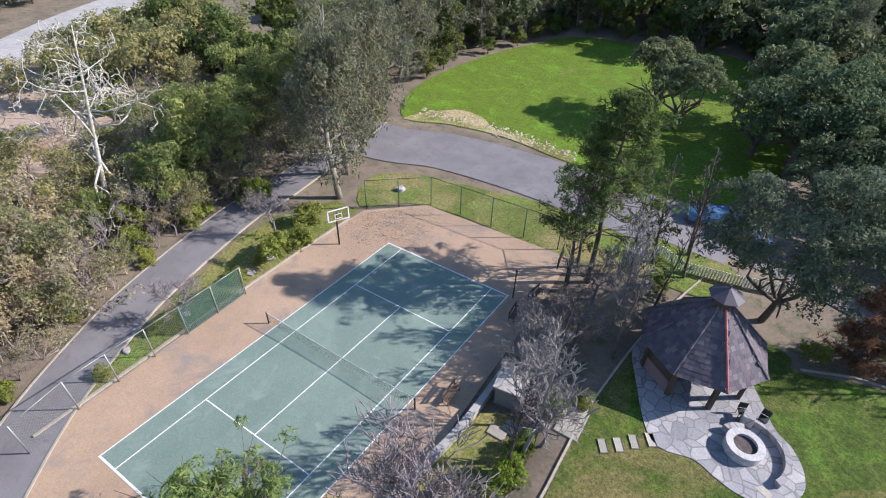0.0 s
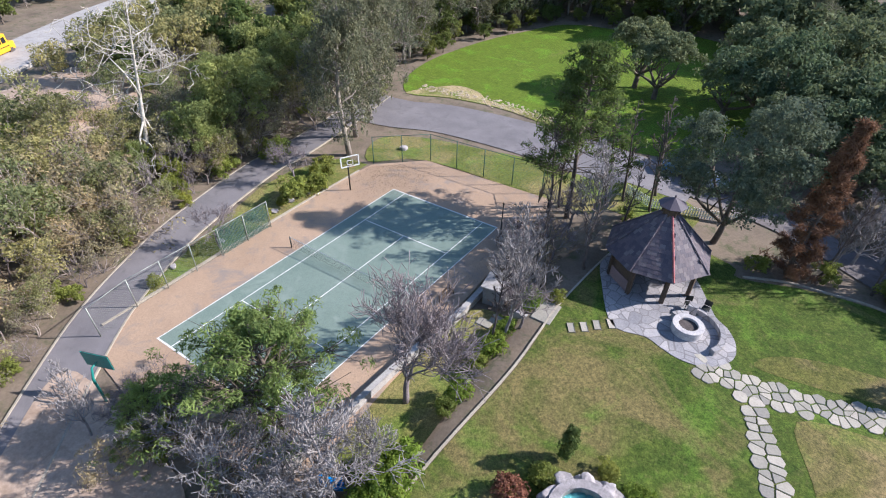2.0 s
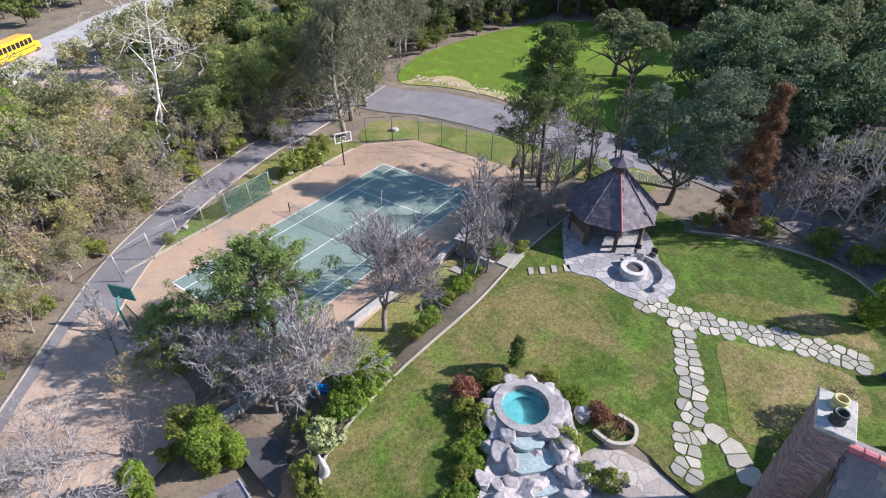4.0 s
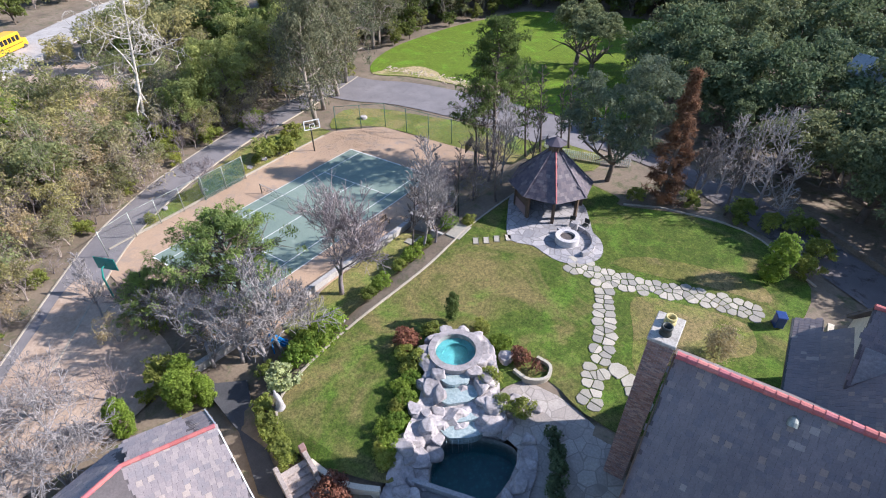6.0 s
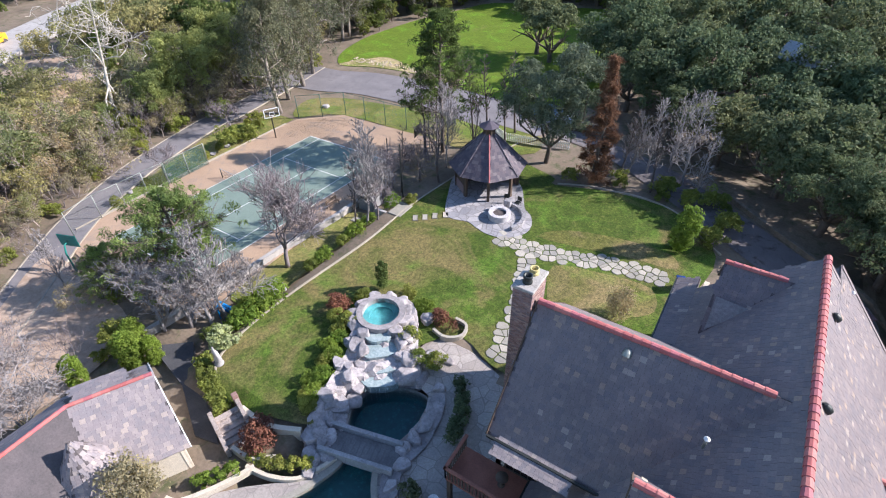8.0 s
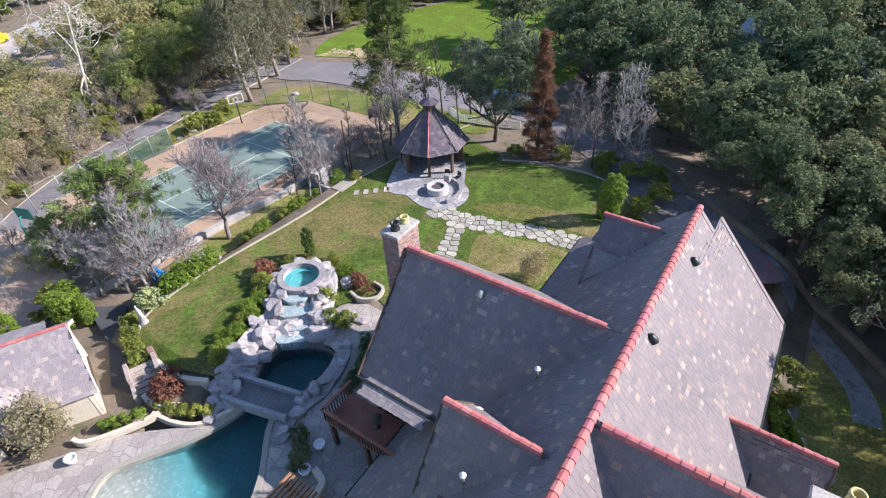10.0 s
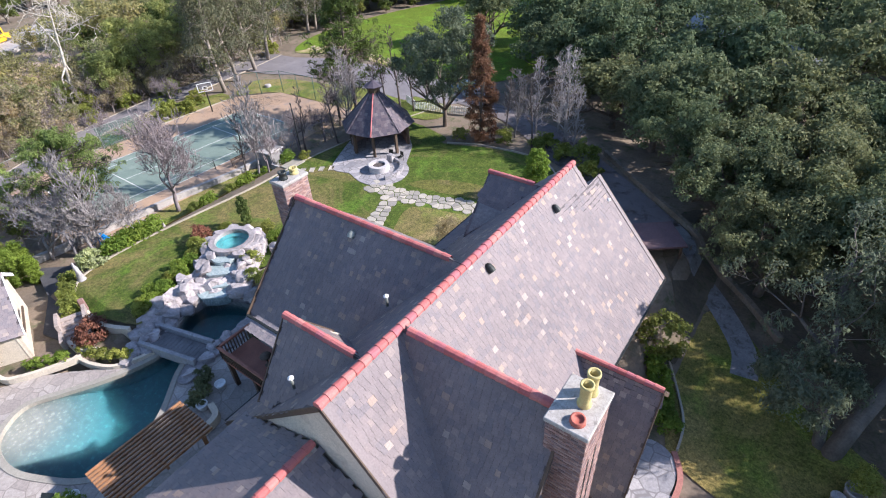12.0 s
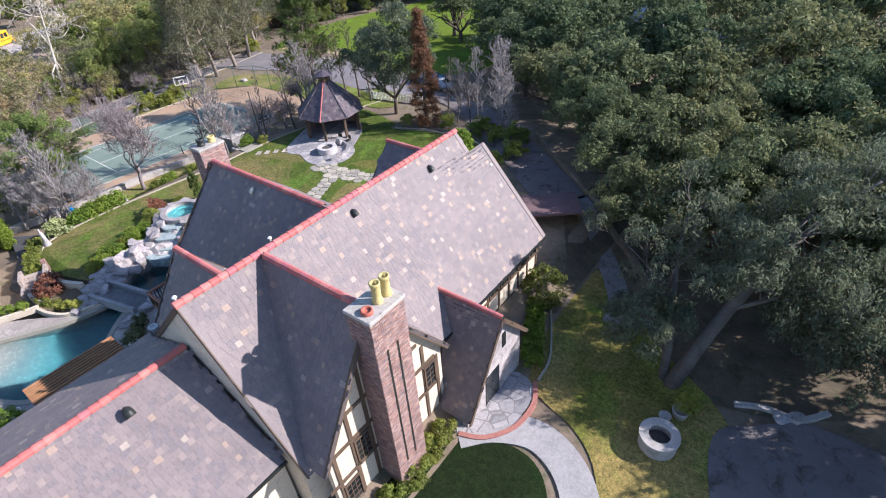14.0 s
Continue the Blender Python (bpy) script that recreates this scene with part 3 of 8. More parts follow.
def lathe(profile, sides=16):
    v, f = [], []
    for r, z in profile:
        for k in range(sides):
            w = 2 * math.pi * k / sides
            v.append((r * math.cos(w), r * math.sin(w), z))
    for i in range(len(profile) - 1):
        for k in range(sides):
            k2 = (k + 1) % sides
            f.append((i * sides + k, i * sides + k2, (i + 1) * sides + k2, (i + 1) * sides + k))
    f.append(tuple((len(profile) - 1) * sides + k for k in range(sides)))
    return v, f


RED_POT = surface("red_clay_pot", (0.36, 0.09, 0.06), (0.45, 0.13, 0.09), 1, 14, 0.7, 0.2)
BUFF_POT = surface("buff_clay_pot", (0.42, 0.35, 0.13), (0.56, 0.47, 0.2), 1, 14, 0.7, 0.2)

# ---- the house ----
RX, RZ = 45.6, 11.0                 # main ridge
Y0, Y1 = -19.6, -0.2                # its ends
EX, EZ = 51.5, 4.1                  # east eave
WX, WZ = 36.4, 2.7                  # west eave
house = thing("house", "large slate-roofed manor house with red ridge tiles and cream half-timbered walls", "house", (45, -10, 0.4))
house.matrix_world = Matrix()
YX = 1.4
ridge_x2, ridge_z2 = 46.65, 9.79
slope(house, "roof_east", [(EX, Y0, EZ), (EX, YX, EZ), (ridge_x2, YX, ridge_z2), (ridge_x2, Y1, ridge_z2), (RX, Y1, RZ), (RX, Y0, RZ)], seed=3, label="grey-purple slate slope with scattered tan slates", single=300)
slope(house, "roof_west", [(WX, -5.6, WZ), (WX, Y0, WZ), (RX, Y0, RZ), (RX, Y1, RZ), (40.3, Y1, 6.22), (40.3, -5.6, 6.22)], seed=4)
slope(house, "roof_eave", [(39.2, 0.9, 5.74), (39.2, -5.5, 5.74), (40.42, -5.5, 6.32), (40.42, 0.9, 6.32)], seed=41, label="flared lower edge of the slate slope")
slope(house, "roof_north_west", [(40.6, YX, 4.35), (40.6, Y1, 4.35), (ridge_x2, Y1, ridge_z2 - 0.1), (ridge_x2, YX, ridge_z2 - 0.1)], seed=5)
ridge(house, (RX, Y0 - 0.1, RZ + 0.03), (RX, Y1, RZ + 0.03), 0.2)
wall(house, "wall_south", [(WX + 0.6, Y0 + 0.3, 0.2), (EX - 0.5, Y0 + 0.3, 0.2), (EX - 0.5, Y0 + 0.3, EZ + 0.3), (RX, Y0 + 0.3, RZ - 0.25), (WX + 0.6, Y0 + 0.3, WZ + 0.35)], -0.3)
wall(house, "wall_north", [(EX - 0.5, YX - 0.3, -0.4), (41.0, YX - 0.3, -0.4), (41.0, YX - 0.3, 4.4), (ridge_x2, YX - 0.3, ridge_z2 - 0.3), (EX - 0.5, YX - 0.3, EZ + 0.3)], -0.3)
wall(house, "wall_east", [(EX - 0.5, Y0 + 0.3, -0.6), (EX - 0.5, YX - 0.3, -0.6), (EX - 0.5, YX - 0.3, EZ + 0.4), (EX - 0.5, Y0 + 0.3, EZ + 0.4)], 0.3)
wall(house, "wall_west", [(WX + 0.6, -6.4, 0.2), (WX + 0.6, Y0 + 0.3, 0.2), (WX + 0.6, Y0 + 0.3, WZ + 0.4), (WX + 0.6, -6.4, WZ + 0.4)], 0.3)
wall(house, "wall_west_north", [(40.7, YX - 0.35, 0.2), (40.7, -6.2, 0.2), (40.7, -6.2, 6.1), (40.7, YX - 0.35, 6.1)], 0.3)

# west wing with its ridge across the house
AY, AZ, AX = -10.5, 10.5, 34.0
slope(house, "roof_wing_south", [(AX, -15.4, 5.45), (40.4, -15.4, 5.45), (RX, AY, AZ), (AX, AY, AZ)], seed=6, label="shaded blue-grey slate slope")
slope(house, "roof_wing_north", [(RX - 4.0, -5.6, 6.2), (AX, -5.6, 6.2), (AX, AY, AZ), (RX, AY, AZ)], seed=7)
ridge(house, (AX, AY, AZ + 0.03), (44.4, AY, AZ + 0.03), 0.19)
wall(house, "wall_wing_west", [(AX + 0.35, -6.1, 0.9), (AX + 0.35, -14.9, 0.9), (AX + 0.35, -14.9, 5.9), (AX + 0.35, AY, AZ - 0.3), (AX + 0.35, -6.1, 6.4)], 0.3)
wall(house, "wall_wing_south", [(AX + 0.35, -14.9, 0.4), (41, -14.9, 0.4), (41, -14.9, 5.9), (AX + 0.35, -14.9, 5.9)], 0.3)
wall(house, "wall_wing_north", [(41, -6.1, 0.9), (AX + 0.35, -6.1, 0.9), (AX + 0.35, -6.1, 6.6), (41, -6.1, 6.6)], 0.3)
chimney(house, 33.3, -10.2, 1.0, 1.7, 0.9, 11.3, [(0.0, -0.35, 0.24, 0.45, IRON), (0.0, 0.4, 0.24, 0.35, BUFF_POT)], 5)

# south-west gable
GY, GZ, GX = -17.0, 10.3, 40.6
slope(house, "roof_gable_south", [(GX, -19.3, 7.2), (41.2, -19.3, 7.2), (RX, GY, GZ), (GX, GY, GZ)], seed=8)
slope(house, "roof_gable_north", [(41.5, -14.9, 7.5), (GX, -14.9, 7.5), (GX, GY, GZ), (RX, GY, GZ)], seed=9)
ridge(house, (GX, GY, GZ + 0.03), (44.6, GY, GZ + 0.03), 0.18)
wall(house, "wall_gable", [(GX + 0.3, -14.9, 4.8), (GX + 0.3, -19.1, 4.8), (GX + 0.3, -19.1, 7.4), (GX + 0.3, GY, GZ - 0.3), (GX + 0.3, -14.9, 7.6)], 0.25)

# north-west gable
NY, NZ, NX = -2.0, 10.1, 41.2
slope(house, "roof_gable_two_south", [(NX, -4.9, 7.1), (41.3, -4.9, 7.1), (44.6, NY, NZ), (NX, NY, NZ)], seed=10)
slope(house, "roof_gable_two_north", [(41.3, 0.9, 7.1), (NX, 0.9, 7.1), (NX, NY, NZ), (44.6, NY, NZ)], seed=11)
ridge(house, (NX, NY, NZ + 0.03), (44.2, NY, NZ + 0.03), 0.16)
wall(house, "wall_gable_two", [(NX + 0.3, 0.7, 5.4), (NX + 0.3, -4.7, 5.4), (NX + 0.3, -4.7, 7.1), (NX + 0.3, NY, NZ - 0.3), (NX + 0.3, 0.7, 7.1)], 0.25)
PALE_GREY = surface("weathered_pale_grey", (0.19, 0.18, 0.175), (0.27, 0.255, 0.25), 1.0, 8.0, 0.7, 0.2)
# thin paler triangle laid on the gable's south slope
raw("pale_triangle", [(NX + 0.2, -4.72, 7.42), (43.2, -3.5, 8.68), (NX + 0.2, -3.42, 8.76), (NX + 0.2, -4.75, 7.37), (43.2, -3.53, 8.63), (NX + 0.2, -3.45, 8.71)], [(0, 1, 2), (5, 4, 3), (0, 3, 4, 1), (1, 4, 5, 2), (2, 5, 3, 0)], PALE_GREY, house, "pale grey triangular plate on the gable roof slope")

# big front gable
FY, FZ, FX = -15.4, 11.0, 52.4
slope(house, "roof_front_south", [(50.6, -19.4, 4.5), (FX, -19.4, 4.5), (FX, FY, FZ), (RX, FY, FZ)], seed=12, label="steep shaded slate slope of the front gable")
slope(house, "roof_front_north", [(FX, -10.6, 4.7), (50.8, -10.6, 4.7), (RX, FY, FZ), (FX, FY, FZ)], seed=13)
ridge(house, (RX + 0.4, FY, FZ + 0.03), (FX, FY, FZ + 0.03), 0.19)
gable = wall(house, "wall_front_gable", [(FX - 0.35, -18.9, -0.6), (FX - 0.35, -11.0, -0.6), (FX - 0.35, -11.0, 4.9), (FX - 0.35, FY, FZ - 0.35), (FX - 0.35, -18.9, 4.9)], 0.3, label="cream stucco gable with brown timbers")
for yy in (-18.6, -17.5, -16.4, -12.4, -11.4):
    top = FZ - 0.5 - abs(yy - FY) * 1.5
    beam(gable, (FX - 0.35, yy, -0.4), (FX - 0.35, yy, top), 0.2)
for zz in (2.6, 4.6, 6.4):
    half = min((FZ - 0.6 - zz) / 1.5, 3.85)
    beam(gable, (FX - 0.34, FY - half, zz), (FX - 0.34, FY + half, zz), 0.2)
beam(gable, (FX - 0.1, -19.3, 4.45), (FX - 0.1, FY, FZ - 0.1), 0.26, 0.1)
beam(gable, (FX - 0.1, -10.7, 4.65), (FX - 0.1, FY, FZ - 0.1), 0.26, 0.1)
chimney(house, 52.65, -15.2, 1.3, 1.9, -0.6, 11.2, [(0.2, -0.6, 0.24, 0.16, RED_POT), (0.1, 0.1, 0.22, 0.95, BUFF_POT), (0.1, 0.62, 0.22, 0.95, BUFF_POT)], 6, single=300)

# entry gable with the long catslide slope
PY, PZ, PX = -8.3, 5.7, 54.2
slope(house, "roof_entry_south", [(51.2, -11.6, 0.4), (PX, -11.6, 0.4), (PX, PY, PZ), (49.9, PY, PZ), (51.2, -9.6, 3.6)], seed=14)
slope(house, "roof_entry_north", [(PX, -5.6, 2.6), (51.0, -5.6, 2.6), (49.9, PY, PZ), (PX, PY, PZ)], seed=15)
ridge(house, (50.0, PY, PZ + 0.03), (PX, PY, PZ + 0.03), 0.16)
wall(house, "wall_entry", [(PX - 0.3, -11.4, -0.5), (PX - 0.3, -5.9, -0.5), (PX - 0.3, -5.9, 2.7), (PX - 0.3, PY, PZ - 0.3), (PX - 0.3, -11.4, 0.6)], 0.35, ROCK, "grey fieldstone entry gable wall")

# lower south wing
SXR, SZR, SYN = 44.6, 8.15, -19.75
slope(house, "roof_low_east", [(50.2, -31.0, 4.4), (50.2, SYN, 4.4), (SXR, SYN, SZR), (SXR, -31.0, SZR)], seed=16)
slope(house, "roof_low_west", [(39.6, SYN, 6.05), (39.6, -31.0, 6.05), (SXR, -31.0, SZR), (SXR, SYN, SZR)], seed=17)
ridge(house, (SXR, -31.0, SZR + 0.03), (SXR, SYN, SZR + 0.03), 0.19)
wall(house, "wall_low_north", [(49.8, SYN - 0.3, -0.5), (39.9, SYN - 0.3, -0.5), (39.9, SYN - 0.3, 5.9), (SXR, SYN - 0.3, SZR - 0.3), (49.8, SYN - 0.3, 4.5)], -0.3)
wall(house, "wall_low_east", [(49.8, -30.8, -0.5), (49.8, SYN - 0.3, -0.5), (49.8, SYN - 0.3, 4.6), (49.8, -30.8, 4.6)], 0.3)
wall(house, "wall_low_west", [(39.9, SYN - 0.3, 0.2), (39.9, -30.8, 0.2), (39.9, -30.8, 6.0), (39.9, SYN - 0.3, 6.0)], 0.3)
wall(house, "wall_low_south", [(39.9, -30.8, 0.0), (49.8, -30.8, 0.0), (49.8, -30.8, 4.6), (SXR, -30.8, SZR - 0.3), (39.9, -30.8, 5.9)], -0.3)


# ---- plants ----
def grow(rng, p, d, length, r, depth, out, tips, kids=3, spread=0.7, up=0.15, bend=0.25, shrink=0.68, steps=4, thin=0.6, least_r=0.015):
    """Branches by repeated forking: polylines with radii, and the ends."""
    p, d = np.array(p, float), np.array(d, float)
    pts, rad = [p], [r]
    for i in range(steps):
        d = d + rng.normal(0, bend / steps, 3) + np.array([0, 0, up / steps])
        d /= np.linalg.norm(d)
        p = p + d * length / steps
        pts.append(p)
        rad.append(r + (r * thin - r) * (i + 1) / steps)
    out.append((pts, [max(q, least_r) for q in rad], depth))
    if depth == 0:
        tips.append((p, d))
        return
    for k in range(kids):
        at = rng.integers(1, len(pts)) if k else len(pts) - 1
        side = rng.normal(0, 1, 3)
        side -= side @ d * d
        side /= np.linalg.norm(side) + 1e-9
        nd = d * (1 - spread * 0.5) + side * spread * rng.uniform(0.6, 1.2)
        nd /= np.linalg.norm(nd)
        grow(rng, pts[at], nd, length * shrink * rng.uniform(0.75, 1.2), rad[at] * rng.uniform(0.55, 0.8), depth - 1, out, tips, kids, spread, up, bend, shrink, (1 if least_r < 0.03 else 3) if depth == 1 else 2 if depth < 3 else 3, thin, least_r)


def wood_mesh(name, lines, mat, least=0.0, fine=3):
    return mesh_from(name, *merged(tube(p, r, 7 if d >= 3 else 5 if d == 2 else fine, d >= 2) for p, r, d in lines if max(r) > least), mat, True)


def leaf_mesh(name, rng, centres, spread, count, size, mat, long=1.6, droop=0.0, flat=0.0, tuft=False):
    """Clumps of single leaves: small folded blades scattered round the centres."""
    centres = np.array(centres, float)
    n = len(centres) * count
    c = np.repeat(centres, count, 0) + rng.normal(0, 1, (n, 3)) * np.repeat(np.broadcast_to(spread, (len(centres),)), count)[:, None] * np.array([1, 1, 0.75])
    a = rng.normal(0, 1, (n, 3))
    a[:, 2] = a[:, 2] * (1 - flat) - droop
    a /= np.linalg.norm(a, axis=1, keepdims=True)
    b = np.cross(a, rng.normal(0, 1, (n, 3)))
    b /= np.linalg.norm(b, axis=1, keepdims=True) + 1e-9
    s = size * rng.uniform(0.6, 1.4, (n, 1))
    if tuft:
        c = np.repeat(centres, count, 0) + rng.normal(0, 0.05, (n, 3)) + a * s * long / 2
    v = np.stack([c - a * s * long * 0.42 - b * s * 0.5, c - a * s * long * 0.3 + b * s * 0.5, c + a * s * long * 0.58], 1).reshape(-1, 3)
    return triangles(name, v, mat)


def puffs(rng, lobes, subs, small, low=-0.45):
    """Small rounded clumps that cover the outside of larger lobes: rows of x, y, z, radius."""
    out = []
    for x, y, z, r in lobes:
        d = rng.normal(0, 1, (subs, 3))
        d /= np.linalg.norm(d, axis=1, keepdims=True)
        d[:, 2] = np.where(d[:, 2] < low, -d[:, 2], d[:, 2])
        k = rng.uniform(0.7, 1.3, subs)
        c = np.array([x, y, z]) + d * r * rng.uniform(0.68, 0.92, (subs, 1))
        out.append(np.column_stack([c, k * small * r]))
    return np.concatenate(out)


def crown_lobes(rng, n, rx, ry, rz, centre, lobe, low=-0.4):
    """Large lobes spread over an ellipsoid: rows of x, y, z, radius."""
    out = []
    while len(out) < n:
        d = rng.normal(0, 1, 3)
        d /= np.linalg.norm(d)
        if d[2] < low:
            continue
        k = rng.uniform(0.45, 0.86)
        r = lobe * rng.uniform(0.65, 1.25)
        out.append((centre[0] + d[0] * rx * k, centre[1] + d[1] * ry * k, centre[2] + d[2] * rz * k, r))
    return out


def clumps_at(rng, places, radius):
    """Clumps of uneven size at given places."""
    p = np.array([tuple(q) for q in places], float)
    return np.column_stack([p, radius * rng.uniform(0.65, 1.35, len(p))])


def shell_mesh(name, rng, clumps, per, size, mat, long=1.6, jitter=0.45, droop=0.0, tall=0.85, low=-0.5):
    """Leaves laid over rounded clumps, their faces turned outwards as leaves turn to the light."""
    q = np.repeat(np.asarray(clumps, float), per, 0)
    n = len(q)
    d = rng.normal(0, 1, (n, 3))
    d /= np.linalg.norm(d, axis=1, keepdims=True)
    d[:, 2] = np.where(d[:, 2] < low, -d[:, 2], d[:, 2])
    c = q[:, :3] + d * q[:, 3:4] * rng.uniform(0.7, 1.12, (n, 1)) * np.array([1, 1, tall])
    nn = d + rng.normal(0, jitter, (n, 3))
    nn /= np.linalg.norm(nn, axis=1, keepdims=True)
    a = rng.normal(0, 1, (n, 3))
    a[:, 2] -= droop * 1.6
    a -= (a * nn).sum(1, keepdims=True) * nn
    a /= np.linalg.norm(a, axis=1, keepdims=True) + 1e-9
    b = np.cross(nn, a)
    s = size * rng.uniform(0.6, 1.4, (n, 1))
    v = np.stack([c - a * s * long * 0.42 - b * s * 0.5, c - a * s * long * 0.3 + b * s * 0.5, c + a * s * long * 0.58], 1).reshape(-1, 3)
    return triangles(name, v, mat)


def triangles(name, v, mat):
    """A mesh of loose triangles, three corners each."""
    n = len(v) // 3
    me = bpy.data.meshes.new(name)
    me.vertices.add(3 * n)
    me.vertices.foreach_set("co", v.ravel())
    me.loops.add(3 * n)
    me.loops.foreach_set("vertex_index", np.arange(3 * n))
    me.polygons.add(n)
    me.polygons.foreach_set("loop_start", np.arange(n) * 3)
    me.materials.append(mat)
    me.update()
    me.validate()
    return me


def lumps(rng, n, rx, ry, rz, centre, hollow=0.45, low=-0.5):
    """Places for leaf clumps: the outer part of a lumpy crown."""
    out, k = [], 0
    seeds = rng.normal(0, 1, (9, 3))
    seeds /= np.linalg.norm(seeds, axis=1, keepdims=True)
    bulge = rng.uniform(-0.25, 0.3, 9)
    while len(out) < n:
        d = rng.normal(0, 1, 3)
        d /= np.linalg.norm(d)
        if d[2] < low:
            continue
        r = 1 + (np.exp(6 * (seeds @ d - 1)) * bulge).sum() * 1.6
        q = d * r * rng.uniform(hollow, 1.0) ** 0.6
        out.append((centre[0] + q[0] * rx, centre[1] + q[1] * ry, centre[2] + q[2] * rz))
    return out


def lobed(rng, lobes, rx, ry, rz, centre, lobe, each, low=-0.35):
    """Places for leaf clumps on many rounded lobes that make up a crown, thicker on their upper sides."""
    out = []
    while len(out) < lobes * each:
        d = rng.normal(0, 1, 3)
        d /= np.linalg.norm(d)
        if d[2] < low:
            continue
        k = rng.uniform(0.62, 0.95)
        c = np.array(centre) + d * (rx * k, ry * k, rz * k)
        r = lobe * rng.uniform(0.6, 1.25)
        for _ in range(each):
            e = rng.normal(0, 1, 3)
            e /= np.linalg.norm(e)
            if e[2] < -0.3:
                e[2] = -e[2]
            out.append(tuple(c + e * r * rng.uniform(0.75, 1.0) * (1, 1, 0.8)))
    return out


OAK_LEAF = leaf_material("live_oak_leaf", (0.075, 0.1, 0.06), (0.245, 0.28, 0.18), 0.35)
GREY_LEAF = leaf_material("grey_green_leaf", (0.092, 0.118, 0.086), (0.215, 0.245, 0.182), 0.4, 0.1)
OLIVE_LEAF = leaf_material("olive_green_leaf", (0.095, 0.125, 0.042), (0.225, 0.26, 0.1), 0.45)
LIGHT_OLIVE = leaf_material("light_olive_leaf", (0.17, 0.21, 0.075), (0.37, 0.41, 0.18), 0.5, 0.12)
PINE_LEAF = leaf_material("pine_needle", (0.12, 0.18, 0.055), (0.36, 0.43, 0.16), 0.5, 0.1)
BROWN_LEAF = leaf_material("brown_olive_leaf", (0.185, 0.19, 0.1), (0.38, 0.375, 0.215), 0.45, 0.25)
HANG_LEAF = leaf_material("eucalyptus_leaf", (0.11, 0.118, 0.08), (0.25, 0.252, 0.185), 0.35, 0.12)
BRIGHT_LEAF = leaf_material("bright_leaf", (0.12, 0.195, 0.035), (0.33, 0.43, 0.1), 0.55, 0.15)
BUSH_LEAF = leaf_material("yellow_green_leaf", (0.16, 0.195, 0.05), (0.41, 0.45, 0.145), 0.55, 0.2)
RUST_LEAF = leaf_material("rust_leaf", (0.13, 0.075, 0.055), (0.27, 0.15, 0.105), 0.3, 0.12)
STRAW_LEAF = leaf_material("dry_leaf", (0.25, 0.215, 0.155), (0.47, 0.405, 0.3), 0.45, 0.2)
RED_LEAF = leaf_material("red_brown_leaf", (0.13, 0.055, 0.05), (0.26, 0.13, 0.105), 0.3, 0.2)


def tree_thing(name, label, category, wood, leaf, at, group=""):
    t = thing(name, label, category, at, group=group)
    hang(new("trunk", wood), t)
    if wood.name in TWIGS:
        hang(new("twig_crown", TWIGS[wood.name]), t)
    if leaf:
        hang(new("crown", leaf), t)
    return t


def place(template, spots, rng):
    """Further trees of a kind: x, y, size, at the ground's height, each turned its own way."""
    for x, y, s in spots:
        m = pose(x, y, ground_z(x, y) - 0.1, 0, 0, rng.uniform(0, 360)) @ Matrix.Diagonal((s * rng.uniform(0.92, 1.08), s * rng.uniform(0.92, 1.08), s, 1))
        copy_thing(template, m)


def broad(seed, h, rx, ry, rz, mat, bark, lobes, subs, per, size, lobe=1.5, small=0.42, trunk=0.35, fork=0.25, low=-0.45, jitter=0.45, droop=0.0):
    """A broad-leaved tree: a short trunk, spreading limbs, a crown of rounded lobes covered with leaf clumps."""
    rng = np.random.default_rng(seed)
    out, tips = [], []
    grow(rng, (0, 0, -0.3), (rng.normal(0, 0.06), rng.normal(0, 0.06), 1), h * fork, trunk, 0, out, [], steps=4, bend=0.15, thin=0.8)
    top = out[0][0][-1]
    out[0] = (out[0][0], out[0][1], 4)
    for k in range(5):
        w = 2 * math.pi * (k + rng.uniform(-0.3, 0.3)) / 5
        grow(rng, top, (math.cos(w) * 0.9, math.sin(w) * 0.9, rng.uniform(0.5, 1.1)), h * 0.34, trunk * 0.55, 2, out, tips, 3, 0.7, 0.2, 0.4, 0.7)
    cs = puffs(rng, crown_lobes(rng, lobes, rx, ry, rz, (0, 0, h - rz), lobe, low), subs, small)
    return wood_mesh("tree_wood", out, bark, 0.05), shell_mesh("tree_leaves", rng, cs, per, size, mat, 1.6, jitter, droop)


TWIGS = {}


def bare(seed, h, bark, depth=5, kids=3, spread=0.65, up=0.25, trunk=0.14, first=0.3, shrink=0.7, bend=0.35, stems=1, lean=0.08, least=0.0, thin=0.62):
    rng = np.random.default_rng(seed)
    out, tips = [], []
    for s in range(stems):
        w = rng.uniform(0, 6.28)
        l = lean if stems == 1 else 0.3
        grow(rng, (0, 0, -0.2), (math.cos(w) * l, math.sin(w) * l, 1), h * first, trunk / stems ** 0.5, depth, out, tips, kids, spread, up, bend, shrink, 4, thin)
    if stems > 1:
        return wood_mesh("bare_wood", out, bark, least), tips
    stem = wood_mesh("bare_wood", [q for q in out if q[2] >= depth - 1], bark, least)
    TWIGS[stem.name] = wood_mesh("bare_twigs", [q for q in out if q[2] < depth - 1], bark, least)
    return stem, tips


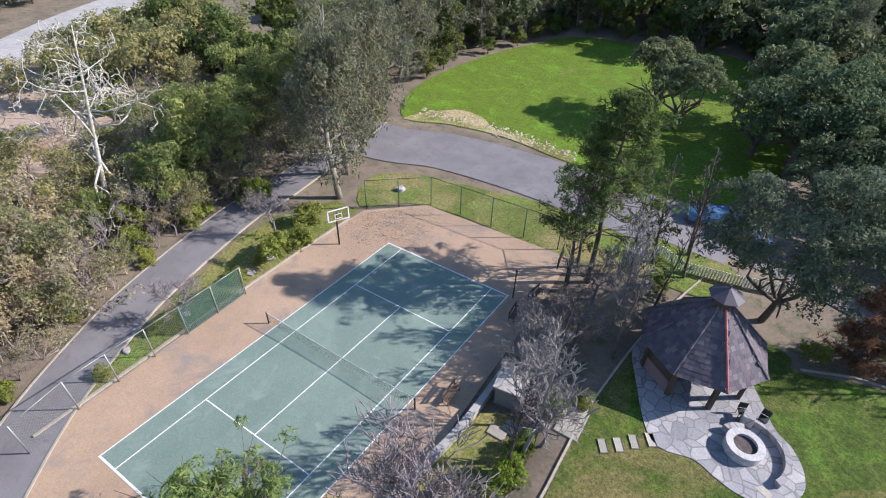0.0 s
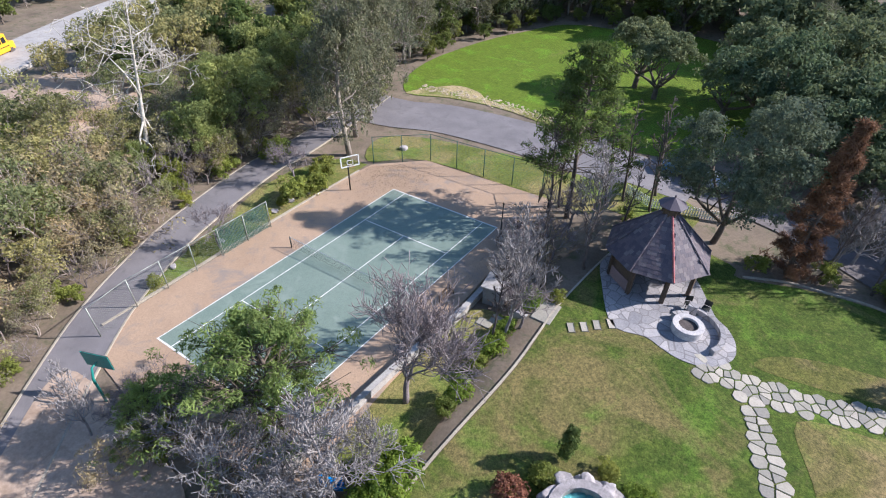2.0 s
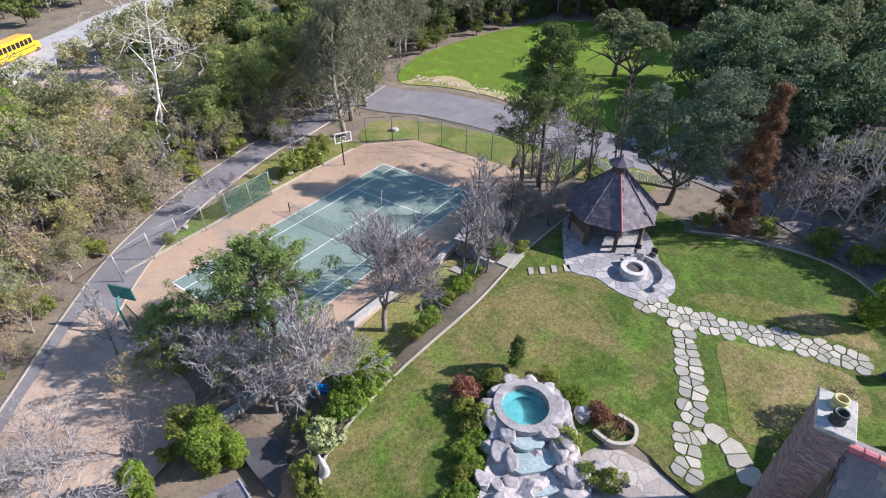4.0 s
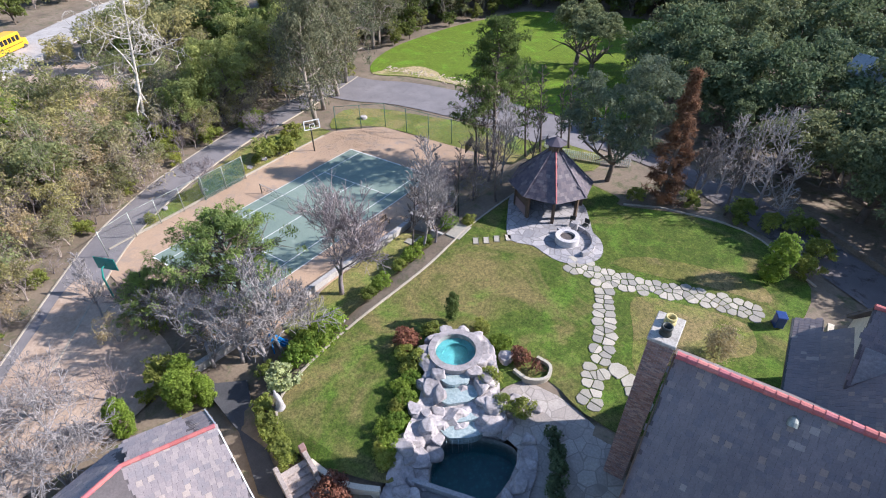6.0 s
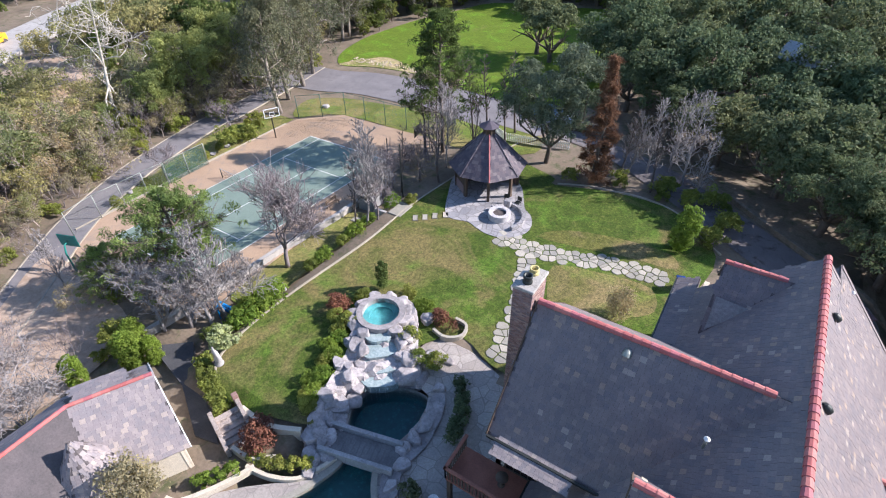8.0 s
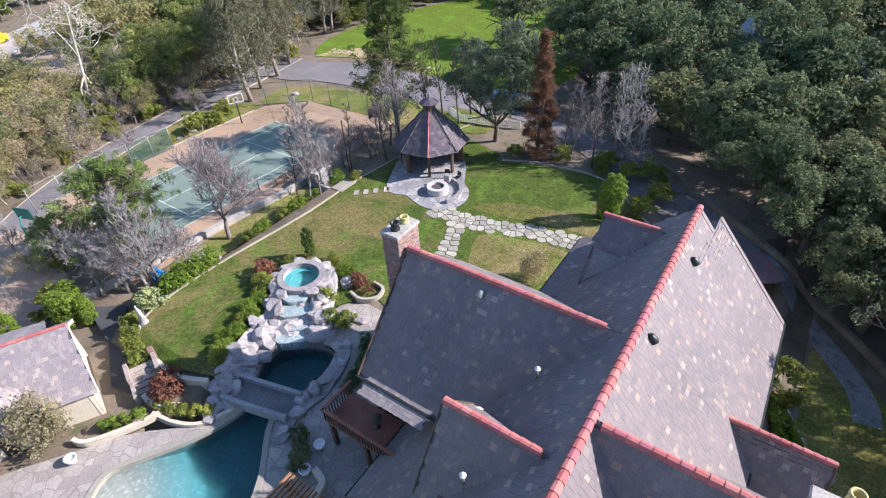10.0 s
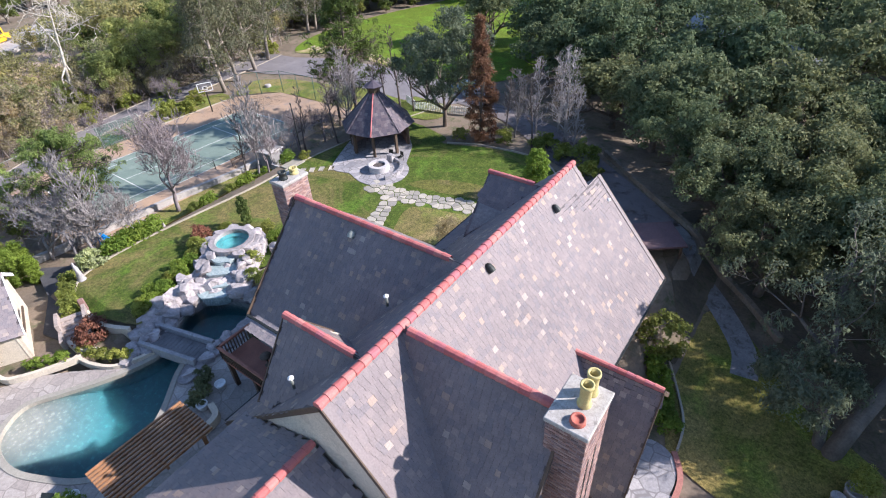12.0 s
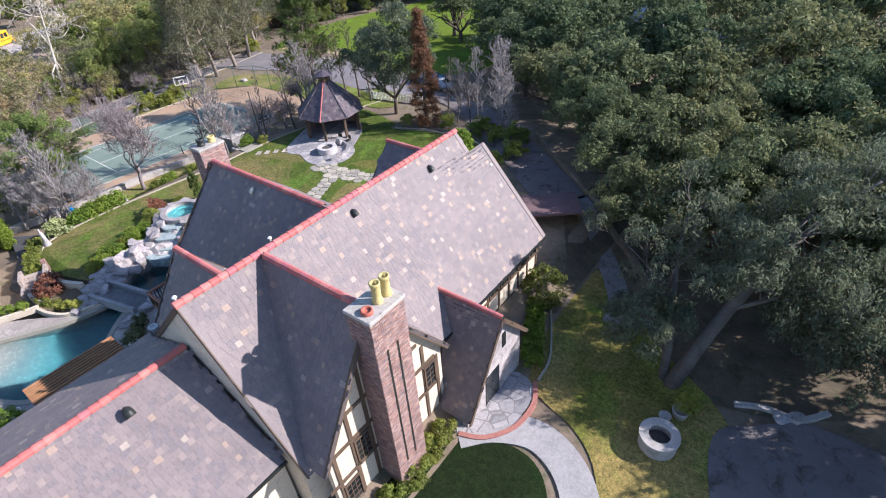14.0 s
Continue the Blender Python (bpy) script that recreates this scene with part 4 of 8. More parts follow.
def pine(seed, h, r, trunk=0.2, layers=9, mat=None, start=0.3, per=44, size=0.05, narrow=False, tufts=8, puff=0.0):
    """A conifer: whorls of limbs along a straight stem, needles in separate tufts on the limbs."""
    rng = np.random.default_rng(seed)
    out, cs = [], []
    pts = [np.array([0, 0, -0.3])]
    for i in range(6):
        pts.append(np.array([rng.normal(0, 0.06) * i, rng.normal(0, 0.06) * i, h * (i + 1) / 6]))
    out.append((pts, [trunk * (1 - 0.85 * i / 6) for i in range(7)], 4))
    for i in range(layers):
        f = start + (1 - start) * (i + rng.uniform(-0.3, 0.3)) / layers
        z = h * f
        reach = r * ((1 - f) ** 0.7 + 0.12) * (rng.uniform(0.45, 1.3) if narrow else rng.uniform(0.7, 1.3))
        for k in range(5 if narrow else 4):
            w = rng.uniform(0, 6.28)
            tip = np.array([math.cos(w) * reach, math.sin(w) * reach, reach * (0.1 if narrow else 0.35)])
            p0 = np.array([0, 0, z])
            line = [p0, p0 + tip * 0.5 + (0, 0, -0.1 * reach), p0 + tip]
            out.append((line, [0.06, 0.04, 0.02], 1))
            for g in range(tufts):
                t = rng.uniform(0.35, 1.08) ** 0.8
                q = p0 + tip * t + rng.normal(0, (0.13 * reach if not narrow else 0.12), 3)
                cs.append(q)
                if not narrow:
                    out.append(([p0 + tip * max(t - 0.22, 0.1), q], [0.025, 0.012], 0))
    if narrow:
        leaves = leaf_mesh("pine_leaves", rng, cs, 0.2, per, size, mat, 6.5, 0.5, 0, True)
    else:
        leaves = shell_mesh("pine_leaves", rng, clumps_at(rng, cs[::3], puff), per, size, mat or PINE_LEAF, 4.0, 0.7, -0.5, 0.8, -0.4)
    return wood_mesh("pine_wood", out, BARK), leaves


def leader(seed, h, bark, first=0.25, limbs=16, reach=0.3, trunk=0.2, depth=3, kids=3, droop=0.0, spread=0.75, bend=0.6, up=0.2, rise=0.6, crook=0.25, least_r=0.024):
    """A tree with one long stem and crooked limbs at many levels."""
    rng = np.random.default_rng(seed)
    out, tips = [], []
    n = 9
    pts, q, d = [np.array([0, 0, -0.3])], np.array([0, 0, -0.3]), np.array([0, 0, 1.0])
    for i in range(n):
        d = d + rng.normal(0, crook / 3, 3) * (1, 1, 0)
        d = d * 0.9 + np.array([0, 0, 0.1])
        d /= np.linalg.norm(d)
        q = q + d * (h + 0.3) / n
        pts.append(q)
    rad = [trunk * (1 - 0.88 * (i / n) ** 0.9) for i in range(n + 1)]
    out.append((pts, rad, 4))
    for k in range(limbs):
        f = first + (0.97 - first) * (k + rng.uniform(-0.3, 0.3)) / limbs
        u = max(f, 0.02) * n
        i = min(int(u), n - 1)
        p = pts[i] + (pts[i + 1] - pts[i]) * (u - i)
        w = k * 2.4 + rng.uniform(-0.5, 0.5)
        g = 1 - (f - first) / (1 - first)
        low = droop if f < first + 0.22 else 0.0
        length = h * reach * (0.35 + 0.65 * g ** 0.8) * rng.uniform(0.75, 1.2)
        grow(rng, p, (math.cos(w), math.sin(w), rise * rng.uniform(0.6, 1.3) - low), length * 0.62, rad[i] * 0.5, depth, out, tips, kids, spread, up - low * 1.5, bend, 0.66, 3, 0.6, least_r)
    return wood_mesh("leader_wood", out, bark), tips


rng = np.random.default_rng(7)
EUC_BARK = surface("eucalyptus_bark", (0.2, 0.17, 0.14), (0.36, 0.31, 0.26), 1.2, 9.0, 0.9, 0.5, (0.15, 0.12, 0.1), True)
PALE_TWIG = surface("pale_twig_bark", (0.205, 0.185, 0.178), (0.35, 0.32, 0.308), 1.5, 12.0, 0.95, 0.4, None, True, 0, 0.15)
BROWN_TWIG = surface("brown_twig_bark", (0.27, 0.22, 0.19), (0.43, 0.36, 0.31), 1.5, 12.0, 0.95, 0.4, None, True, 0, 0.2)
DARK_TWIG = surface("dark_twig_bark", (0.075, 0.06, 0.052), (0.15, 0.12, 0.11), 1.5, 12.0, 0.95, 0.4, None, True, 0, 0.2)
OAK_LABEL = "dark green live oak with a dense lobed crown"
oak_a = tree_thing("oak_tree", "live oak with dark trunks standing in the meadow", "tree", *broad(11, 9.0, 5.2, 4.8, 3.4, OAK_LEAF, BARK, 34, 10, 34, 0.19, 1.3, 0.42, 0.4, 0.22, -0.2), (6.2, 52.8, 0))
oak_b = tree_thing("oak_tree", OAK_LABEL, "tree", *broad(12, 11.5, 6.4, 6.6, 5.2, OAK_LEAF, BARK, 34, 10, 30, 0.24, 1.75, 0.42, 0.5, 0.25, -0.5), (22.5, 45.5, 0))
oak_near = tree_thing("oak_tree", OAK_LABEL, "tree", *broad(33, 10.0, 5.6, 5.4, 4.5, OAK_LEAF, BARK, 40, 14, 46, 0.15, 1.4, 0.38, 0.45, 0.22, -0.55), (61.5, 11.5, -0.4))
oak_c = tree_thing("oak_tree", OAK_LABEL, "tree", *broad(31, 10.0, 5.6, 5.2, 4.6, OAK_LEAF, BARK, 32, 10, 30, 0.23, 1.55, 0.42, 0.45, 0.22, -0.5), (30, 44, 0))
oak_far = tree_thing("oak_tree", OAK_LABEL, "tree", *broad(32, 11.0, 6.2, 6.2, 5.6, OAK_LEAF, BARK, 28, 8, 20, 0.42, 1.9, 0.45, 0.5, 0.2, -0.95), (36, 78, 0))
grey = tree_thing("grey_green_tree", "rounded grey-green tree with a dense crown behind the gazebo", "tree", *broad(13, 13.0, 6.0, 5.8, 5.7, GREY_LEAF, BARK, 56, 13, 42, 0.13, 1.3, 0.4, 0.28, 0.2, -0.85, 0.5, 0.5), (22.8, 18.4, 0.9))
olive = tree_thing("olive_green_tree", "olive-green broad-leaved tree with a loose crown", "tree", *broad(14, 11.0, 4.6, 4.6, 5.0, LIGHT_OLIVE, BARK, 34, 11, 40, 0.15, 1.25, 0.4, 0.25, 0.25, -0.8, 0.55, 0.6), (-23.5, 9.0, 0))
olive_far = tree_thing("olive_green_tree", "distant olive-green tree with a rounded crown", "tree", *broad(34, 10.5, 4.8, 4.8, 5.2, OLIVE_LEAF, BARK, 24, 8, 22, 0.32, 1.6, 0.45, 0.25, 0.2, -0.95), (-50, 44, 0))
we, te = leader(15, 17.0, EUC_BARK, 0.2, 18, 0.27, 0.34, 3, 3, 0.1, 0.7, 0.5, 0.1, 0.8, 0.2, 0.02)
re_ = np.random.default_rng(152)
euc_cs = np.concatenate([clumps_at(re_, [q + np.array([0, 0, -dz]) for q, _ in te for dz in (0.1, 0.9)][::4], 0.55), puffs(re_, crown_lobes(re_, 26, 3.6, 3.4, 7.2, (0, 0, 9.2), 1.1, -0.9), 7, 0.45, -0.8)])
euc = tree_thing("eucalyptus_tree", "tall grey-green eucalyptus with drooping foliage on pale limbs", "tree", we, shell_mesh("eucalyptus_leaves", re_, euc_cs, 30, 0.115, HANG_LEAF, 2.8, 0.55, 1.2, 1.5, -0.9), (-13.0, 14.6, 0))
pine_a = tree_thing("pine_tree", "bright green young pine with tufted needles", "tree", *pine(16, 9.0, 4.3, 0.22, 14, None, 0.14, 56, 0.07, False, 20, 0.4), (6.3, -12.9, 0.0))
tree_thing("pine_tree", "tall green pine with an open crown beside the court", "tree", *pine(17, 15.0, 4.4, 0.24, 19, OLIVE_LEAF, 0.3, 44, 0.09, False, 14, 0.5), (11.0, 16.6, 0.0))
tree_thing("redwood_tree", "narrow rust-brown dry conifer", "tree", *pine(18, 12.6, 1.6, 0.2, 32, RUST_LEAF, 0.04, 15, 0.05, True, 10), (28.3, 17.3, 1.0))
syc_wood, _ = leader(19, 17.0, PALE_BARK, 0.28, 15, 0.47, 0.3, 3, 3, 0.9, 0.7, 1.5, 0.3, 0.3, 0.02, 0.03)
sycamore = tree_thing("sycamore_tree", "leafless white-barked sycamore with crooked limbs", "tree", syc_wood, None, (-26.0, -0.2, -0.5))
sycamore.matrix_world = sycamore.matrix_world @ pose(0, 0, 0, -9, 4, 0)
w1, _ = bare(20, 9.5, TWIG, 6, 3, 0.6, 0.25, 0.15, 0.24, 0.78, 0.4)
myrtle = tree_thing("bare_tree", "leafless purple-grey tree with a fine twiggy crown", "tree", w1, None, (12.2, 13.4, 0.4))
wl, _ = bare(53, 12.8, TWIG, 7, 3, 0.52, 0.32, 0.19, 0.17, 0.79, 0.35)
tree_thing("bare_tree", "tall leafless purple-grey tree with a wide twiggy crown", "tree", wl, None, (10.7, -7.4, 0.1))
bpy.data.objects["bare_tree.001"].scale = (1.15, 1.15, 1.2)
wg, _ = bare(41, 8.8, PALE_TWIG, 6, 3, 0.62, 0.2, 0.15, 0.26, 0.76, 0.45)
pale = tree_thing("pale_bare_tree", "leafless pale grey tree with a fine twiggy crown", "tree", wg, None, (9.6, -16.1, 0.0))
w2, _ = leader(21, 9.6, PALE_TWIG, 0.25, 26, 0.27, 0.13, 3, 3, 0.0, 0.5, 0.4, 0.5, 1.0, 0.25)
slim = tree_thing("slim_bare_tree", "slender leafless grey tree with upright twigs", "tree", w2, None, (13.4, 0.0, 0.6))
w6, _ = leader(26, 8.6, DARK_TWIG, 0.35, 15, 0.16, 0.13, 2, 3, 0.0, 0.5, 0.4, 0.4, 0.9, 0.2)
dark_slim = tree_thing("slim_dark_tree", "tall thin dark-trunked tree with few branches", "tree", w6, None, (15.4, 9.2, 1.0))
wb, _ = leader(43, 9.0, surface("whitish_bark", (0.25, 0.225, 0.215), (0.4, 0.365, 0.355), 1.5, 12.0, 0.95, 0.4, None, True), 0.14, 24, 0.3, 0.15, 2, 4, 0.0, 0.55, 0.7, 0.5, 1.0, 0.12, 0.02)
birch = tree_thing("white_bare_tree", "leafless whitish tree with dense upright twigs", "tree", wb, None, (36.0, 20.9, 1.2))
w3, t3 = bare(22, 8.0, BROWN_TWIG, 4, 3, 0.62, 0.25, 0.13, 0.3, 0.75, 0.5, 2)
r3 = np.random.default_rng(23)
thicket = tree_thing("dry_thicket_tree", "brownish half-bare tree with thin straw-coloured leaves", "tree", w3, shell_mesh("thicket_leaves", r3, clumps_at(r3, [p for p, _ in t3][::2], 0.62), 22, 0.14, STRAW_LEAF, 1.8, 0.6), (-21, -8, 0))
w4, t4 = bare(28, 8.6, BROWN_TWIG, 4, 3, 0.55, 0.3, 0.14, 0.3, 0.75, 0.5, 2)
thicket_b = tree_thing("brown_thicket_tree", "olive-brown half-bare tree on the slope", "tree", w4, shell_mesh("thicket_leaves", r3, clumps_at(r3, [p for p, _ in t4][::2], 0.7), 30, 0.15, BROWN_LEAF, 1.8, 0.55), (-24, -17, 0))
w8, t8 = bare(29, 8.2, BROWN_TWIG, 3, 3, 0.6, 0.3, 0.13, 0.34, 0.75, 0.5, 2)
thicket_far = tree_thing("brown_thicket_tree", "distant brownish half-bare tree", "tree", w8, shell_mesh("thicket_leaves", r3, clumps_at(r3, [p for p, _ in t8], 1.0), 24, 0.26, BROWN_LEAF, 1.6, 0.5), (-60, -17, 0))
w7, _ = bare(27, 6.8, TWIG, 4, 3, 0.6, 0.25, 0.12, 0.28, 0.76, 0.4, 2)
brush = tree_thing("bare_brush", "leafless grey brushwood on the slope", "bush", w7, None, (-24.5, -13, 0))
r4 = np.random.default_rng(24)
BIG_BUSH = shell_mesh("big_bush_leaves", r4, puffs(r4, crown_lobes(r4, 15, 1.7, 1.7, 1.4, (0, 0, 1.15), 0.75, -0.6), 8, 0.42), 28, 0.14, BUSH_LEAF)
shrub_a = thing("shrub", "dense bright green garden shrub", "shrub", (38.3, 10.4, 1.2))
hang(new("foliage", shell_mesh("shrub_leaves", r4, clumps_at(r4, lumps(r4, 150, 1.0, 1.0, 2.2, (0, 0, 2.1), 0.6, -0.9), 0.28), 46, 0.1, BRIGHT_LEAF)), shrub_a)
bush_a = thing("bush", "leafy olive-green bush at the edge of the trees", "bush", (-10.6, 5.0, 0))
hang(new("foliage", BIG_BUSH), bush_a)
tree_thing("bright_green_tree", "rounded bright green tree on the slope", "tree", *broad(44, 8.5, 3.4, 3.4, 3.8, BRIGHT_LEAF, BARK, 26, 11, 36, 0.16, 1.0, 0.4, 0.2, 0.2, -0.8), (-36.8, -9.0, -1.0))
place(oak_a, [(9.6, 50.2, 0.95)], rng)
place(oak_b, [(28, 54, 1.0), (38, 60, 1.05), (48, 58, 1.0), (58, 48, 1.05), (60, 36, 1.05), (71, 30, 1.05), (75, 14, 1.05), (33, 38, 0.95), (44, 42, 1.0)], rng)
place(oak_near, [(57.5, 14.0, 0.95), (56.5, 8.6, 0.8), (52.2, 14.2, 0.8), (47.8, 18.6, 0.8), (57, 20, 0.95), (66, 13, 1.05), (64, 25, 1.1), (71.0, 9.0, 0.95)], rng)
place(oak_c, [(25.5, 38, 0.85), (18.5, 47.5, 0.85), (20, 57, 1.0), (31, 64, 1.1), (37, 48, 1.0), (42, 33, 0.95), (50, 38, 1.1), (48, 25, 0.95), (54, 28, 1.0), (44, 23.5, 0.85), (70, 20, 1.0), (52, 19, 0.75), (38, 29, 0.8), (32, 33, 0.75), (60.5, 30, 0.9), (76, 2, 1.0), (66, 36, 1.1)], rng)
place(oak_far, [(20, 74, 1.0), (50, 72, 1.1), (64, 62, 1.1), (78, 50, 1.2), (84, 24, 1.1), (80, 66, 1.2), (90, 40, 1.2), (6, 82, 1.0), (-8, 84, 1.0), (-18, 80, 0.9), (64, 80, 1.2), (24, 88, 1.2), (44, 90, 1.2), (8, 96, 1.2), (-12, 98, 1.1), (84, 86, 1.3), (100, 60, 1.3), (96, 18, 1.2), (86, 6, 1.1), (56, 66, 1.0), (72, 42, 1.1), (-30, 92, 1.2), (28, 100, 1.2), (60, 98, 1.3), (104, 36, 1.2), (-50, 96, 1.3), (-2, 112, 1.3), (40, 112, 1.3)], rng)
place(euc, [(-15.5, 18.5, 0.95), (-17, 23, 1.0), (-19.5, 27.5, 1.0), (-25, 33, 0.9), (-27, 43, 0.9), (-28.5, 54, 0.95), (-25, 63, 0.9), (-22, 73, 0.95), (-34, 66, 1.0)], rng)
place(olive, [(-26.5, 14, 0.85), (-30, 20, 1.0), (-27, 25, 1.0), (-23.0, 4.6, 0.7)], rng)
place(olive_far, [(-35, 27, 1.0), (-33, 36, 1.0), (-40, 40, 1.1), (-46, 28, 0.95), (-36, 48, 1.0), (-44, 56, 1.1), (-54, 60, 1.1), (-62, 52, 1.0), (-38, 76, 1.1), (-54, 78, 1.2), (-70, 74, 1.2), (-76, 92, 1.3), (-90, 70, 1.2), (-110, 84, 1.3), (-58, 30, 0.9), (-66, 40, 1.0)], rng)
# the thickets on the slope beyond the lane: a loose natural scatter
sc = np.random.default_rng(77)
for gx in np.arange(-78, -19, 4.2):
    for gy in np.arange(-42, 34, 4.2):
        x, y = gx + sc.uniform(-1.7, 1.7), gy + sc.uniform(-1.7, 1.7)
        if x > -20.4 + max(0.0, -(y + 2)) * 0.62 or x < -60 - 0.55 * max(y, 0) or sc.uniform() < 0.06 or math.hypot(x + 50, y - 3) < 7.5 or math.hypot(x + 36.0, y + 10.5) < 5.0:
            continue
        k = sc.uniform()
        s = sc.uniform(0.75, 1.15) * (0.9 if y > 5 else 1.0)
        road_x = float(np.interp(y, [-40, -10, 6, 24, 44], [-62, -64, -72, -84, -94]))
        if x < -46:
            s *= min(max((x - road_x - 5) / 15, 0.3), 1.0)
            place(thicket_far if k < 0.6 else olive_far, [(x, y, s * (1.1 if k < 0.6 else 0.6))], sc)
        elif k < 0.44:
            place(thicket, [(x, y, s)], sc)
        elif k < 0.8:
            place(thicket_b, [(x, y, s)], sc)
        elif k < 0.89:
            place(bush_a, [(x, y, s * 1.25)], sc)
        elif k < 0.9:
            place(olive, [(x, y, s * 0.6)], sc)
        else:
            place(brush, [(x, y, s * 1.05)], sc)
place(thicket, [(-13.5, -21.5, 0.7), (-9.5, -25.0, 0.7), (-6.5, -29, 0.8), (-15.5, -17.0, 0.6), (-17.5, -12.5, 0.6), (0.8, -19.6, 0.45), (12.0, 11.2, 0.5)], rng)
place(myrtle, [(14.0, 0.8, 0.75), (10.8, 7.4, 0.8), (12.4, 9.8, 0.8), (-10.8, -3.8, 0.75), (-13.6, 7.0, 0.8), (-1.0, -17.2, 0.6)], rng)
place(pale, [(6.6, -26.4, 0.95), (11.6, 5.4, 0.8), (4.6, -29.5, 0.9), (8.2, -17.4, 1.1), (5.6, -16.6, 0.9), (2.2, -15.4, 0.8), (8.4, -30.0, 0.9), (2.4, -25.6, 0.9), (8.6, -27.2, 0.7), (-0.8, -28.2, 0.9), (10.8, -15.2, 1.05), (11.4, -30.6, 0.8), (-3.5, -31.5, 1.0)], rng)
place(birch, [(32.5, 21.4, 0.85), (34.4, 22.8, 0.9), (37.6, 19.6, 0.7)], rng)
place(slim, [(11.6, -14.2, 0.95), (12.6, -12.2, 0.6), (14.4, 12.0, 0.9), (31.0, 19.5, 0.7), (-2.5, -19.0, 0.6), (12.8, 2.6, 0.75)], rng)
place(dark_slim, [(12.7, -0.9, 0.95), (11.9, 7.3, 0.9), (13.6, 19.2, 1.0), (14.8, 20.2, 1.1), (17.3, 19.8, 1.0), (17.0, 23.0, 1.1), (10.0, 14.4, 1.2), (16.2, 14.6, 0.9), (9.8, 18.0, 1.1), (30.4, 18.4, 0.9), (33.8, 18.0, 0.9)], rng)
place(bush_a, [(-10.9, 7.2, 0.7), (-12.6, 10.0, 0.8), (7.2, -20.4, 0.95), (12.4, -16.2, 0.5), (1.6, -17.0, 0.7), (30.6, 17.8, 0.6), (34.6, 17.4, 0.6), (40.4, 12.6, 0.7), (15.8, 17.4, 0.5), (26.2, 16.6, 0.5), (-20.4, 4.4, 0.9), (-21.2, -0.6, 0.7), (-18.9, 9.6, 0.9)], rng)
for k, (x, y) in enumerate(curve_poly([(-21.4, 10.0), (-20.8, 5.5), (-18.9, -1.4), (-17.3, -7.6), (-14.2, -14.0), (-10.2, -19.6), (-6.0, -25.0)], 4, False)):
    place((bush_a, thicket_b, thicket, brush)[k % 4], [(x + rng.uniform(-0.7, 0.3), y, (0.55, 0.5, 0.45, 0.5)[k % 4] * rng.uniform(0.8, 1.2))], rng)
    for j, out in enumerate((2.6, 5.4, 8.2)):
        if k % 2 == j % 2:
            place((thicket, brush, thicket_b, brush, thicket, olive)[(k * 2 + j * 3) % 6 if y < -4 or j else 1], [(x - out * 0.88 + rng.uniform(-0.8, 0.8), y - out * 0.4 + rng.uniform(-0.8, 0.8), rng.uniform(0.62, 0.95) * (0.7 if (k * 2 + j * 3) % 6 == 5 else 1))], rng)
place(bush_a, [(37.6, 17.6, 0.7), (41.2, 15.2, 0.75), (35.2, 18.8, 0.7), (39.6, 18.0, 0.8)], rng)
place(shrub_a, [(8.0, -23.4, 0.7), (9.6, -20.4, 0.8), (8.4, -19.4, 0.7), (10.4, -19.4, 0.6)], rng)
place(brush, [(-3.0, -28.0, 0.9), (1.8, -31.0, 1.0), (-7.0, -32.0, 1.0), (2.6, -25.0, 0.7), (0.4, -16.0, 0.6), (-2.0, -14.9, 0.5), (5.2, -22.6, 0.6)], rng)
place(pine_a, [(1.0, -16.6, 0.5)], rng)

GREY_BARK = surface("grey_bark", (0.085, 0.075, 0.065), (0.165, 0.148, 0.13), 1.2, 9.0, 0.92, 0.7, (0.09, 0.08, 0.07), True)
# the leaning tree in front of the house
lr = np.random.default_rng(88)
lw, lt = [], []
lw.append(([(0, 0, -0.3), (0.6, 1.6, 1.8), (1.4, 3.4, 4.0), (2.6, 5.6, 6.6), (4.2, 8.0, 8.8)], [0.5, 0.42, 0.36, 0.28, 0.16], 4))
lw.append(([(-0.5, 0.2, -0.3), (-0.8, 1.2, 1.6), (-1.4, 2.6, 3.8), (-2.0, 4.2, 6.0)], [0.32, 0.26, 0.19, 0.11], 4))
for p, d in (((1.4, 3.4, 4.0), (0.8, 0.2, 0.6)), ((2.6, 5.6, 6.6), (0.2, 0.6, 0.8)), ((4.2, 8.0, 8.8), (0.5, 0.5, 0.6)), ((-1.4, 2.6, 3.8), (-0.8, 0.3, 0.6)), ((-2.0, 4.2, 6.0), (-0.2, 0.6, 0.8)), ((2.0, 4.4, 5.2), (0.9, -0.4, 0.5))):
    grow(lr, p, d, 2.6, 0.14, 3, lw, lt, 3, 0.7, 0.1, 0.4, 0.7)
lean_cs = lobed(lr, 24, 5.0, 4.6, 3.0, (4.8, 8.8, 8.8), 1.1, 11, -0.6) + lobed(lr, 14, 3.4, 3.0, 2.4, (0.4, 3.4, 6.8), 0.9, 11, -0.7) + lobed(lr, 14, 3.0, 3.2, 2.5, (6.6, 3.8, 5.2), 0.8, 11, -0.9) + lobed(lr, 16, 2.3, 2.4, 1.5, (-2.0, 0.7, 3.2), 0.6, 9, -0.9) + [tuple(p) for p, _ in lt]
